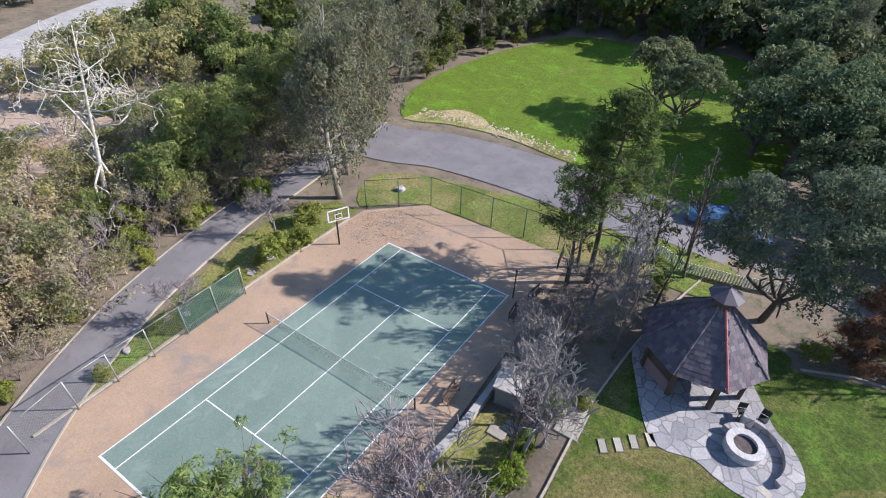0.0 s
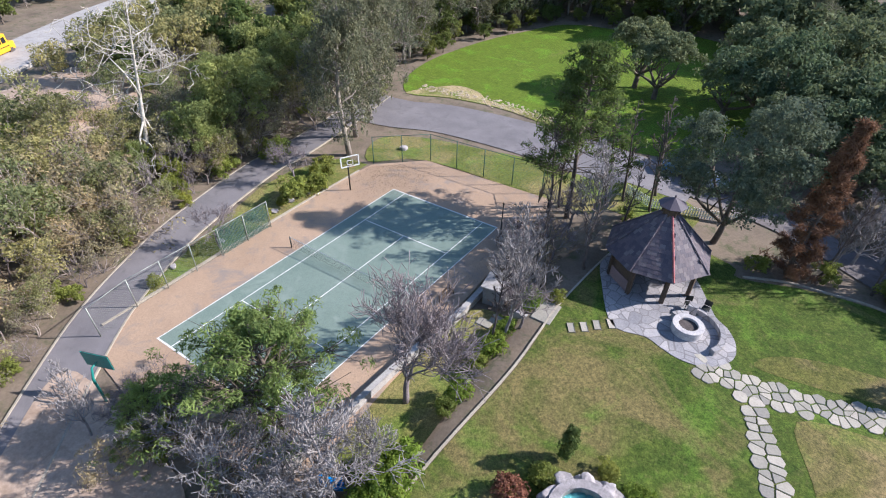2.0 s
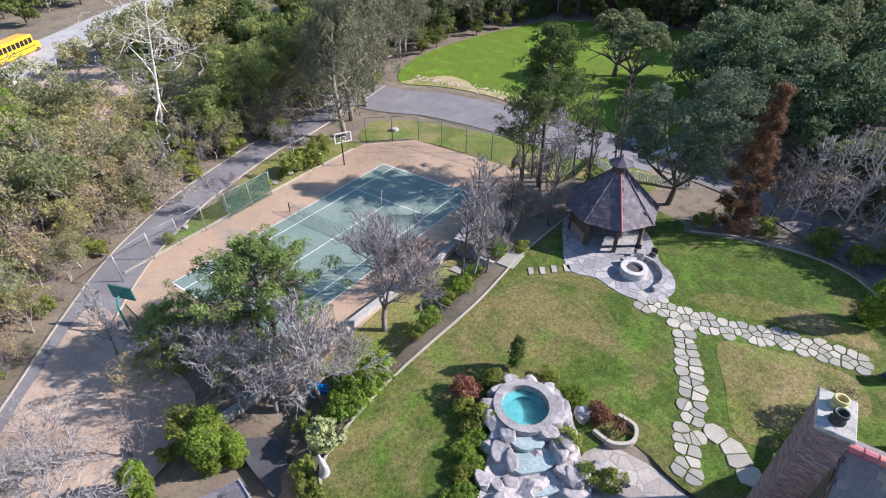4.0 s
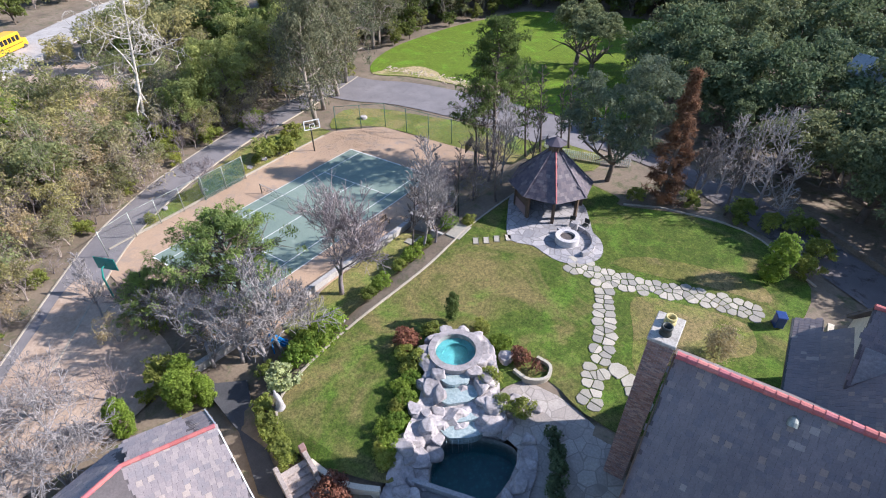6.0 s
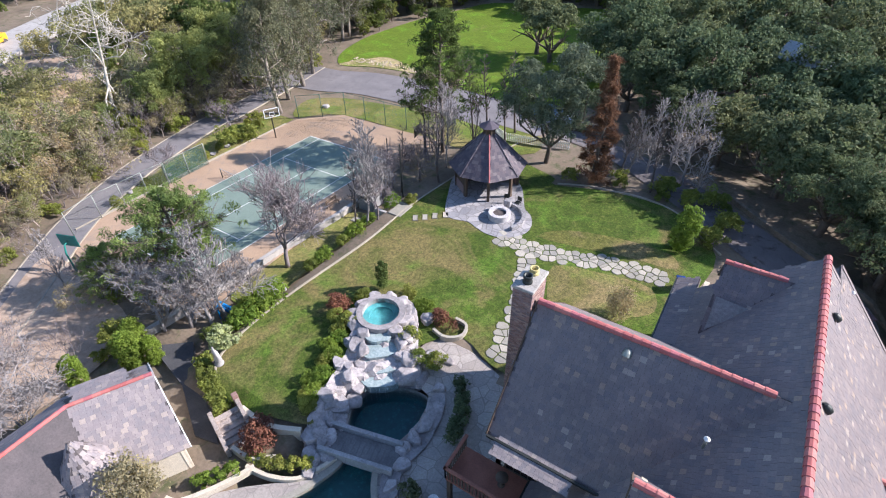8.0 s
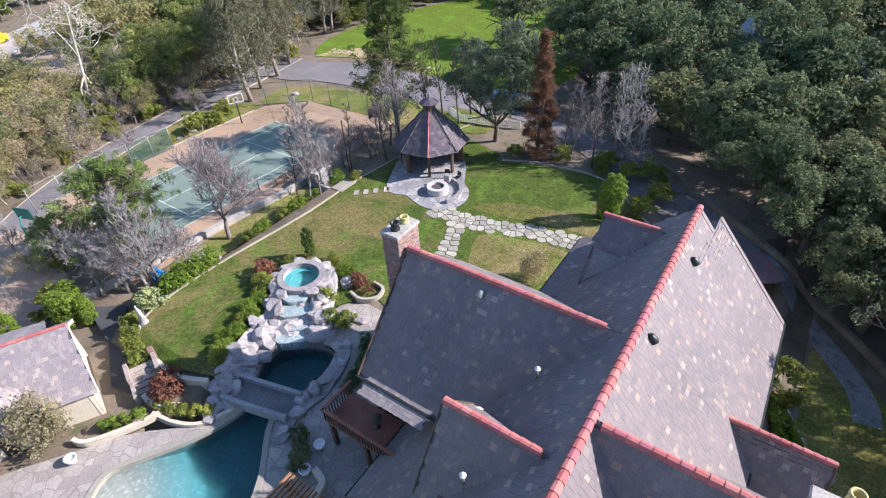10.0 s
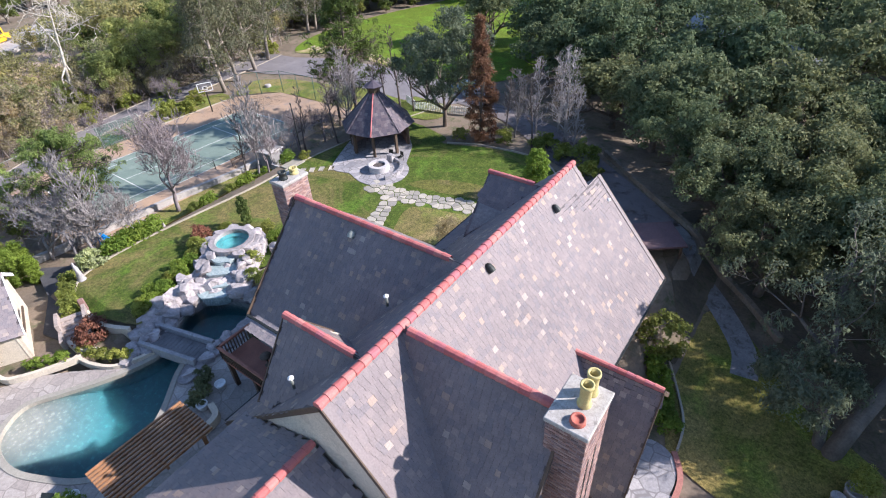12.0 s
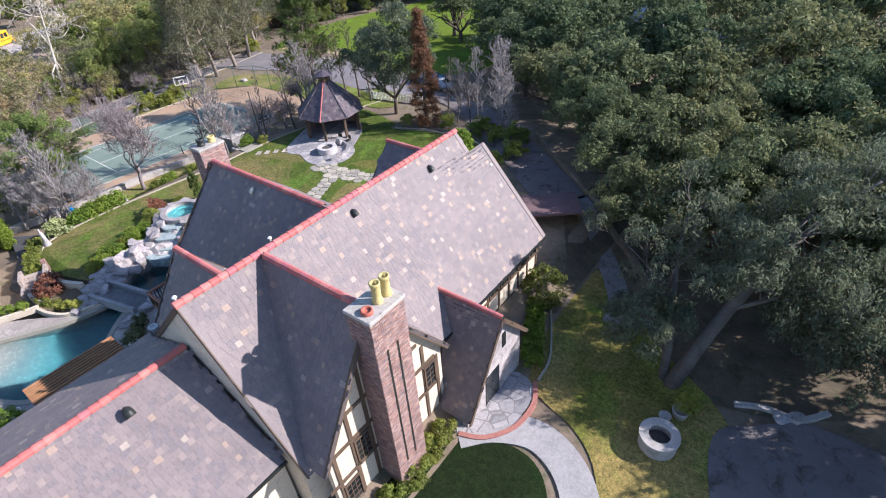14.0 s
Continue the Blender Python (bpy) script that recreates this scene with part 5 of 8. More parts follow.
# strands of foliage that hang from the crown
for k in range(130):
    w = lr.uniform(0, 6.28)
    q = lr.uniform(2.6, 6.0) if k < 70 else lr.uniform(1.0, 3.4)
    cx, cy = (5.2, 8.6) if k < 70 else (6.6, 3.6)
    x0, y0, z0 = cx + q * math.cos(w), cy + q * math.sin(w), lr.uniform(5.0, 8.6)
    lean_cs += [(x0 + lr.normal(0, 0.1), y0 + lr.normal(0, 0.1), z0 - 0.55 * k) for k in range(lr.integers(3, 8)) if z0 - 0.55 * k > 1.6]
tree_thing("leaning_tree", "large leaning tree with a thick grey trunk and weeping foliage", "tree", wood_mesh("leaning_wood", lw, GREY_BARK), shell_mesh("leaning_leaves", lr, clumps_at(lr, lean_cs, 0.46), 52, 0.085, GREY_LEAF, 2.8, 0.55, 1.2, 1.2, -0.8), (61.9, -2.3, -0.4))
# the dense edge of the woods round the meadow
we_rng = np.random.default_rng(93)
edge = [p for p in curve_poly(FAR_LAWN, 3) if p[1] > 44]
for row in (2.2, 5.5, 11.0, 17.5):
    for x, y in edge:
        d = math.hypot(x, y - 52)
        if x > 12 and y < 70:
            continue
        qx, qy = x + x / d * row + we_rng.uniform(-1.5, 1.5), y + (y - 52) / d * row * 0.9 + we_rng.uniform(-1.5, 1.5)
        if not inside(FAR_LAWN, qx, qy):
            place(olive_far if row < 3 else euc if we_rng.uniform() < 0.2 else oak_far if we_rng.uniform() < 0.6 else olive_far, [(qx, qy, we_rng.uniform(0.28, 0.4) if row < 3 else we_rng.uniform(0.65, 0.95))], we_rng)
# woods beyond the highway
fr = np.random.default_rng(91)
for gx in np.arange(-150, -84, 9.0):
    for gy in np.arange(-30, 110, 9.0):
        x, y = gx + fr.uniform(-3, 3), gy + fr.uniform(-3, 3)
        if x < -88 - 0.5 * max(y - 10, 0):
            place(olive_far if fr.uniform() < 0.5 else thicket_far, [(x, y, fr.uniform(0.8, 1.2))], fr)


# ---- round the court ----
def bars(pairs, r=0.02, sides=4):
    return merged(tube([a, b], [r, r], sides) for a, b in pairs)


def fence_run(name, line, height, label, posts=True, panel=False, gap=3.0, mat=None):
    """Chain-link: posts, a top rail, and a fine wire net between them."""
    f = thing(name, label, "fence", (line[0][0], line[0][1], 0))
    f.matrix_world = Matrix()
    pts = []
    for (x0, y0), (x1, y1) in zip(line, line[1:]):
        n = max(1, round(math.hypot(x1 - x0, y1 - y0) / gap))
        pts += [(x0 + (x1 - x0) * k / n, y0 + (y1 - y0) * k / n) for k in range(n)]
    pts.append(line[-1])
    for x, y in pts:
        raw("post", *tube([(x, y, -0.2), (x, y, height + 0.05)], [0.045, 0.045], 6), mat or GALV, f, smooth=True)
    wires = []
    for (x0, y0), (x1, y1) in zip(pts, pts[1:]):
        raw("rail", *tube([(x0, y0, height), (x1, y1, height)], [0.03, 0.03], 6), mat or GALV, f, smooth=True)
        length = math.hypot(x1 - x0, y1 - y0)
        k = -height
        while k < length:
            for s in (1, -1):
                a0, a1 = max(k, 0), min(k + height, length)
                if a1 > a0:
                    z0, z1 = (a0 - k, a1 - k) if s > 0 else (height - (a0 - k), height - (a1 - k))
                    wires.append((((x0 + (x1 - x0) * a0 / length), (y0 + (y1 - y0) * a0 / length), z0), ((x0 + (x1 - x0) * a1 / length), (y0 + (y1 - y0) * a1 / length), z1)))
            k += 0.22
    tagged(raw("wire_net", *bars(wires, 0.0035, 3), mat or GALV, f), kind="stuff")
    return f


fence_run("court_fence", [(-9.7, 14.6), (-5.2, 18.6), (7.4, 19.1), (9.3, 16.5)], 3.0, "tall chain-link fence round the end of the tennis court", gap=3.1, mat=GREEN_METAL)
fence_w = fence_run("court_fence", [(-9.7, 0.6), (-9.9, -11.6), (-9.3, -14.6)], 2.6, "chain-link fence along the lane side of the court", gap=2.5)
for y in (-0.6,):
    cloth = [((-9.8, -4.4 + 0.12 * k, 0.1), (-9.8, -4.4 + 0.12 * k, 2.5)) for k in range(42)] + [((-9.8, -4.4, 0.1 + 0.12 * k), (-9.8, 0.6, 0.1 + 0.12 * k)) for k in range(21)]
    raw("windscreen", *merged(tube([a, b], [0.022, 0.022], 3) for a, b in cloth), surface("green_windscreen", (0.03, 0.085, 0.065), (0.05, 0.12, 0.09), 1.5, 20, 0.8, 0.2), fence_w, "dark green windscreen netting")
tagged(strip("court_kerb", [(-10.2, -14), (-10.25, 2), (-9.9, 12.5)], 0.16, -0.1, 0.14, KERB, n=3), "low concrete kerb along the court", "kerb", kind="structure")


NET_BLACK = surface("net_cord", (0.012, 0.013, 0.013), (0.025, 0.026, 0.025), 2, 20, 0.9, 0.0)


def net():
    n = thing("tennis_net", "black tennis net with a white top band between two posts", "tennis net", (CX, -0.5, 0.05))
    half = 6.3
    for s in (-1, 1):
        raw("net_post", *tube([(s * half, 0, 0), (s * half, 0, 1.09)], [0.05, 0.05], 8), IRON, n, smooth=True)
    top = [(x, 0, 1.07 - 0.155 * (1 - (x / half) ** 2)) for x in np.linspace(-half, half, 17)]
    raw("headband", *tube(top, [0.03] * 17, 4), LINE_WHITE, n, "white canvas band")
    wires = [((x, 0, 0.02), (x, 0, 1.05 - 0.155 * (1 - (x / half) ** 2))) for x in np.arange(-half, half, 0.12)]
    wires += [((a, 0, z), (b, 0, z)) for z in np.arange(0.08, 0.9, 0.12) for a, b in ((-half, half),)]
    tagged(raw("mesh", *bars(wires, 0.0045, 3), NET_BLACK, n), kind="stuff")


net()


def hoop(at, rz, board, pole, label, h=3.05, trim=None):
    trim = trim or IRON
    g = thing("basketball_hoop", label, "basketball hoop", at, rz)
    raw("pole", *tube([(0, -0.7, 0), (0, -0.7, h - 0.4), (0, -0.45, h + 0.3), (0, -0.05, h + 0.35)], [0.075, 0.075, 0.06, 0.05], 8), pole, g, smooth=True)
    pane = part("backboard", boxed(-0.9, -0.015, h - 0.15, 0.9, 0.015, h + 0.95), board, g, "backboard")
    pane.visible_shadow = board is not ACRYLIC
    for a, b, c, d in ((-0.9, h - 0.15, 0.9, h - 0.05), (-0.9, h + 0.85, 0.9, h + 0.95), (-0.9, h - 0.15, -0.8, h + 0.95), (0.8, h - 0.15, 0.9, h + 0.95), (-0.3, h + 0.05, 0.3, h + 0.1), (-0.3, h + 0.45, 0.3, h + 0.5), (-0.3, h + 0.05, -0.25, h + 0.5), (0.25, h + 0.05, 0.3, h + 0.5)):
        part("border", boxed(a, 0.016, b, c, 0.05, d), trim, g)
    w = [(0.23 * math.cos(k * math.pi / 8), 0.33 + 0.23 * math.sin(k * math.pi / 8), h) for k in range(17)]
    raw("rim", *tube(w, [0.012] * 17, 5, False), RED_POT, g, "orange-red rim")
    return g


ACRYLIC, acr, acr_bsdf = material("clear_acrylic")
acr_bsdf.inputs["Transmission Weight"].default_value, acr_bsdf.inputs["Roughness"].default_value, acr_bsdf.inputs["IOR"].default_value = 1.0, 0.08, 1.1
acr_bsdf.inputs["Base Color"].default_value = (0.9, 0.92, 0.92, 1)
hoop((-7.5, 8.8, 0.04), -118, ACRYLIC, IRON, "basketball hoop with a clear white-framed backboard on a dark pole", 3.05, WHITE)
hoop((9.1, 14.6, 0.04), 100, IRON, IRON, "dark basketball hoop beside the court corner", 2.6)
teal = surface("teal_plastic", (0.02, 0.2, 0.17), (0.03, 0.28, 0.23), 1, 12, 0.4, 0.1)
hoop((-4.2, -16.6, 0.0), 20, teal, teal, "portable basketball hoop with a teal backboard", 2.5)


def bench(at, rz):
    b = thing("bench", "weathered red-brown wooden bench beside the court", "bench", at, rz, "benches by the court")
    for k in range(3):
        part("seat_slat", boxed(-0.75, -0.2 + 0.14 * k, 0.42, 0.75, -0.08 + 0.14 * k, 0.46, 0.006), TIMBER, b)
    for k in range(2):
        part("back_slat", boxed(-0.75, 0.23, 0.58 + 0.16 * k, 0.75, 0.26, 0.7 + 0.16 * k, 0.006), TIMBER, b)
    for s in (-0.65, 0.65):
        part("leg", boxed(s - 0.03, -0.18, 0, s + 0.03, -0.12, 0.42), TIMBER, b)
        part("leg", boxed(s - 0.03, 0.2, 0, s + 0.03, 0.26, 0.88), TIMBER, b)
    return b


bench((8.4, 12.6, 0.05), 80)
bench((8.0, 9.9, 0.05), 95)
bench((7.9, 1.5, 0.05), 90)

# low wall on the garden side of the court, planting strip, retaining wall and kerb of the lawn
EARTH_STONE = surface("earthy_stone", (0.14, 0.11, 0.08), (0.26, 0.21, 0.16), 0.8, 7.0, 0.95, 0.7, (0.09, 0.09, 0.05))
tagged(strip("court_wall", [(9.75, 5.5), (9.6, 0.0), (8.9, -5.0), (8.5, -10.0), (8.1, -14.5), (7.6, -18.5)], 0.4, -0.1, 0.62, CONCRETE, n=4), "pale concrete wall beside the court", "wall", kind="structure")
tagged(strip("retaining_wall", [(14.3, 3.0), (14.3, -3.0), (13.9, -10.0), (14.0, -16.0)], 0.3, -0.1, 0.75, EARTH_STONE, n=4), "rough stone retaining wall under the lawn edge", "wall", kind="structure")
tagged(sheet("strip_grass", curve_poly([(9.9, 1.5), (13.6, 1.5), (13.5, -6), (13.1, -12), (9.0, -12), (9.3, -5)], 4), 0.03, VERGE, 1.2), "shaded thin grass below the retaining wall", "grass", kind="structure")
tagged(strip("lawn_kerb", [(18.6, 21.0), (16.6, 13.5), (15.4, 5.0), (15.3, 1.0), (15.2, -3.0), (14.4, -11.3), (14.7, -17.0), (16.4, -18.9)], 0.13, 0.9, 1.3, KERB, n=5), "narrow pale kerb along the garden lawn", "kerb", kind="structure")
tagged(strip("lawn_kerb_north", [(25.6, 14.9), (28.5, 16.1), (31.0, 16.4), (34.0, 16.6), (37.0, 15.6), (39.5, 13.0), (41.3, 11.4)], 0.13, 0.9, 1.3, KERB, n=5), "narrow pale kerb along the shaded side of the lawn", "kerb", kind="structure")


def garden_steps():
    s = thing("garden_steps", "pale stone steps with a landing at the lawn edge", "steps", (14.7, 3.1, 0), 0)
    part("landing", boxed(-0.5, -1.0, 0.9, 0.9, 1.1, 1.28, 0.03), STONE, s)
    for k in range(4):
        part("step", boxed(-0.5 - 0.34 * (k + 1), -0.75, 0.0, -0.5 - 0.34 * k + 0.03, 0.75, 1.0 - 0.22 * k, 0.02), STONE, s)
    part("side_wall", boxed(-2.0, 0.75, 0, -0.3, 1.05, 1.15, 0.03), CONCRETE, s)
    part("side_wall", boxed(-2.0, -1.05, 0, -0.3, -0.75, 1.15, 0.03), CONCRETE, s)


garden_steps()


def shed():
    s = thing("shed", "small grey garden shed with a pale flat roof", "shed", (10.9, 3.6, 0.0), 8)
    part("body", boxed(-0.8, -0.9, 0, 0.8, 0.9, 1.6, 0.02), surface("grey_board", (0.2, 0.2, 0.2), (0.3, 0.29, 0.28), 1.5, 14), s)
    part("roof", boxed(-0.95, -1.05, 1.6, 0.95, 1.05, 1.72, 0.02), CONCRETE, s, "pale roof board")
    part("door", boxed(-0.82, -0.35, 0.05, -0.78, 0.35, 1.5), WHITE, s)


shed()
for k, (x, y, s) in enumerate(((12.2, 1.6, 1.1), (11.4, 0.9, 0.9), (12.9, 0.2, 0.8))):
    tagged(part("stepping_slab", boxed(x - 0.6 * s, y - 0.4 * s, 0.02, x + 0.6 * s, y + 0.4 * s, 0.12, 0.03), STONE), "flat grey stone slab on the ground", "stone slab")
for x, y in ((16.9, 2.7), (17.6, 3.25), (18.25, 3.9), (19.0, 4.55)):
    bm = box(bmesh.new(), -0.42, -0.22, 0, 0.42, 0.22, 0.05, 0.03, pose(x, y, 1.21, 0, 0, 115 + 8 * math.sin(x * 9)))
    tagged(part("stepping_stone", bm, STONE), "pale oblong stepping stone in the lawn", "stepping stone", "stepping stones to the steps")


# ---- garden ----
def gazebo():
    g = thing("gazebo", "open octagonal gazebo with a steep slate roof and dark timber posts", "gazebo", (19.7, 11.1, 1.2))
    n, r, ez, tz = 8, 3.75, 2.5, 6.4
    ang = [radians(22.5 + 45 * k + 8) for k in range(n)]
    cols = [(math.cos(a), math.sin(a)) for a in ang]
    for k in range(n):
        (ax, ay), (bx, by) = cols[k], cols[(k + 1) % n]
        slope(g, "roof_panel", [(ax * r, ay * r, ez), (bx * r, by * r, ez), (bx * 0.5, by * 0.5, tz - 0.75), (ax * 0.5, ay * 0.5, tz - 0.75)], 0.3, 0.3, 0.1, 30 + k, "", DARK_SLATE)
        ridge(g, (ax * r, ay * r, ez + 0.03), (ax * 0.5, ay * 0.5, tz - 0.72), 0.075, 0.36, RIDGE_TILE if k == 6 else DARK_SLATE)
        part("post", box(bmesh.new(), -0.13, -0.13, 0, 0.13, 0.13, ez, 0.015, pose(ax * 3.0, ay * 3.0, 0, 0, 0, 30.5 + 45 * k)), TIMBER, g)
        c, s = math.cos(ang[k] + math.pi / 8), math.sin(ang[k] + math.pi / 8)
        part("eave_beam", box(bmesh.new(), -0.08, -1.15, ez - 0.3, 0.08, 1.15, ez - 0.05, 0.01, pose(c * 2.8, s * 2.8, 0, 0, 0, math.degrees(ang[k]) + 22.5)), TIMBER, g)
        if k not in (5, 6, 7):
            part("bench_wall", box(bmesh.new(), -0.12, -1.02, 0, 0.12, 1.02, 0.95, 0.02, pose(c * 2.7, s * 2.7, 0, 0, 0, math.degrees(ang[k]) + 22.5)), BRICK, g, "low dark brick wall between posts")
            # screens added on the back sides to keep light out of the interior
            part("darkening_screen", box(bmesh.new(), -0.05, -1.0, 0.95, 0.05, 1.0, 2.3, 0.01, pose(c * 2.7, s * 2.7, 0, 0, 0, math.degrees(ang[k]) + 22.5)), TIMBER, g, "dark timber screen added above the low wall to darken the interior")
    vv, ff = lathe([(0.5, 0), (0.5, 0.85)], 8)
    raw("lantern", [(a, b, c + tz - 0.95) for a, b, c in vv], ff, TIMBER, g)
    for k in range(8):
        a = 2 * math.pi * k / 8
        raw("lantern_post", *tube([(0.56 * math.cos(a), 0.56 * math.sin(a), tz - 0.8), (0.56 * math.cos(a), 0.56 * math.sin(a), tz - 0.1)], [0.05, 0.05], 5), TIMBER, g)
    vv, ff = lathe([(0.95, 0), (0.97, 0.05), (0.5, 0.3), (0.06, 0.55), (0.05, 0.75)], 8)
    raw("cap_roof", [(a, b, c + tz - 0.1) for a, b, c in vv], ff, DARK_SLATE, g, "small slate cap roof")


gazebo()


def crazed(name, dark, light, joint, scale=1.4, width=0.05):
    """Crazy paving: irregular stones with darker joints."""
    m, nt, b = material(name)
    geo = nt.nodes.new("ShaderNodeNewGeometry")
    vor = nt.nodes.new("ShaderNodeTexVoronoi")
    vor.feature = "DISTANCE_TO_EDGE"
    cell = nt.nodes.new("ShaderNodeTexVoronoi")
    for v in (vor, cell):
        v.inputs["Scale"].default_value = scale
        nt.links.new(geo.outputs["Position"], v.inputs["Vector"])
    col = ramp(nt, cell.outputs["Color"], [(0.1, dark), (0.9, light)])
    grain = noise_of(nt, 8, 6, 0.7)
    col = blend(nt, col, ramp(nt, grain, [(0.2, (0.6, 0.6, 0.6)), (0.8, (1.3, 1.3, 1.3))]), 0.8, "MULTIPLY")
    f = ramp(nt, vor.outputs["Distance"], [(width * 0.5, (1, 1, 1)), (width * 1.4, (0, 0, 0))])
    col = blend(nt, col, joint, f)
    slow = noise_of(nt, 0.5, 5, 0.7)
    col = blend(nt, col, ramp(nt, slow, [(0.3, (0.75, 0.75, 0.78)), (0.7, (1.1, 1.08, 1.05))]), 0.8, "MULTIPLY")
    nt.links.new(col, b.inputs["Base Color"])
    b.inputs["Roughness"].default_value = 0.8
    bump_to(nt, b, vor.outputs["Distance"], 0.25, 0.03)
    return m


CRAZY = crazed("crazy_paving", (0.25, 0.245, 0.255), (0.42, 0.4, 0.395), (0.19, 0.18, 0.18), 1.3, 0.04)
FIRE_PATIO = [(23.35 + r * 0.84 + d * 0.545, 6.75 + r * 0.545 - d * 0.84) for r, d in (
    (-4.8, -0.5), (-2.9, 0.6), (-2.2, 1.5), (-1.4, 2.4), (-0.3, 2.95), (1.0, 2.95), (2.2, 2.3), (2.8, 1.1), (2.85, -0.2), (2.5, -1.3), (2.6, -3.0), (2.6, -5.5), (1.4, -8.2), (-1.5, -8.9), (-3.8, -7.4), (-4.5, -4.5))]
tagged(sheet("fire_patio", curve_poly(FIRE_PATIO, 5), 0.06, CRAZY, 0, z=1.2, thick=0.2), "grey stone patio round the gazebo and fire pit", "patio", kind="structure")


def ring(r0, r1, z0, z1, a0=0.0, a1=360.0, n=40, centre=(0, 0)):
    """A wall on a circle or an arc."""
    v, f = [], []
    full = a1 - a0 >= 360
    m = n if full else n + 1
    for k in range(m):
        a = radians(a0 + (a1 - a0) * k / n)
        c, s = math.cos(a), math.sin(a)
        v += [(centre[0] + r * c, centre[1] + r * s, z) for r, z in ((r0, z0), (r1, z0), (r1, z1), (r0, z1))]
    for k in range(n):
        a, b = 4 * k, 4 * ((k + 1) % m)
        f += [(a + i, b + i, b + (i + 1) % 4, a + (i + 1) % 4) for i in range(4)]
    if not full:
        f += [(0, 1, 2, 3), tuple(4 * (m - 1) + i for i in (3, 2, 1, 0))]
    return v, f


ASH = surface("ash", (0.05, 0.04, 0.04), (0.12, 0.1, 0.09), 2, 8, 0.95, 0.8)
pit = thing("fire_pit", "round pale stone fire pit with dark ashes inside", "fire pit", (23.35, 6.75, 1.25))
raw("pit_wall", *ring(0.62, 1.0, 0, 0.6), PAVING, pit)
raw("ash_bed", *ring(0.0, 0.64, 0.05, 0.42, n=24), ASH, pit, "dark ashes and lava rock")
seat = thing("curved_seat_wall", "low curved stone seat wall round the fire pit", "seat wall", (23.35, 6.75, 1.25))
raw("wall_arc", *ring(2.02, 2.36, 0, 0.38, -35, 88, 26), CRAZY, seat)
raw("wall_end", *ring(1.05, 1.4, 0, 0.5, 100, 150, 10), CRAZY, seat)
part("buttress", boxed(-0.45, 1.65, 0, 0.2, 2.2, 0.75, 0.03), CRAZY, seat)


def garden_chair(at, rz):
    c = thing("garden_chair", "dark wrought-iron garden chair", "chair", at, rz, "chairs at the fire pit")
    part("seat", boxed(-0.24, -0.24, 0.42, 0.24, 0.24, 0.46, 0.01), IRON, c)
    part("backrest", boxed(-0.24, 0.22, 0.5, 0.24, 0.26, 0.95, 0.01), IRON, c)
    for x, y in ((-0.2, -0.2), (0.2, -0.2), (-0.2, 0.2), (0.2, 0.2)):
        raw("leg", *tube([(x, y, 0), (x, y, 0.44)], [0.018, 0.018], 5), IRON, c)


garden_chair((22.9, 9.0, 1.26), 20)
garden_chair((24.0, 9.2, 1.26), -10)


def clip_cell(cell, p, q):
    """The part of a polygon nearer to p than to q."""
    mx, my, nx, ny = (p[0] + q[0]) / 2, (p[1] + q[1]) / 2, q[0] - p[0], q[1] - p[1]
    out = []
    for i, a in enumerate(cell):
        b = cell[(i + 1) % len(cell)]
        da, db = (a[0] - mx) * nx + (a[1] - my) * ny, (b[0] - mx) * nx + (b[1] - my) * ny
        if da <= 0:
            out.append(a)
        if (da < 0) != (db < 0) and abs(da - db) > 1e-9:
            t = da / (da - db)
            out.append((a[0] + (b[0] - a[0]) * t, a[1] + (b[1] - a[1]) * t))
    return out


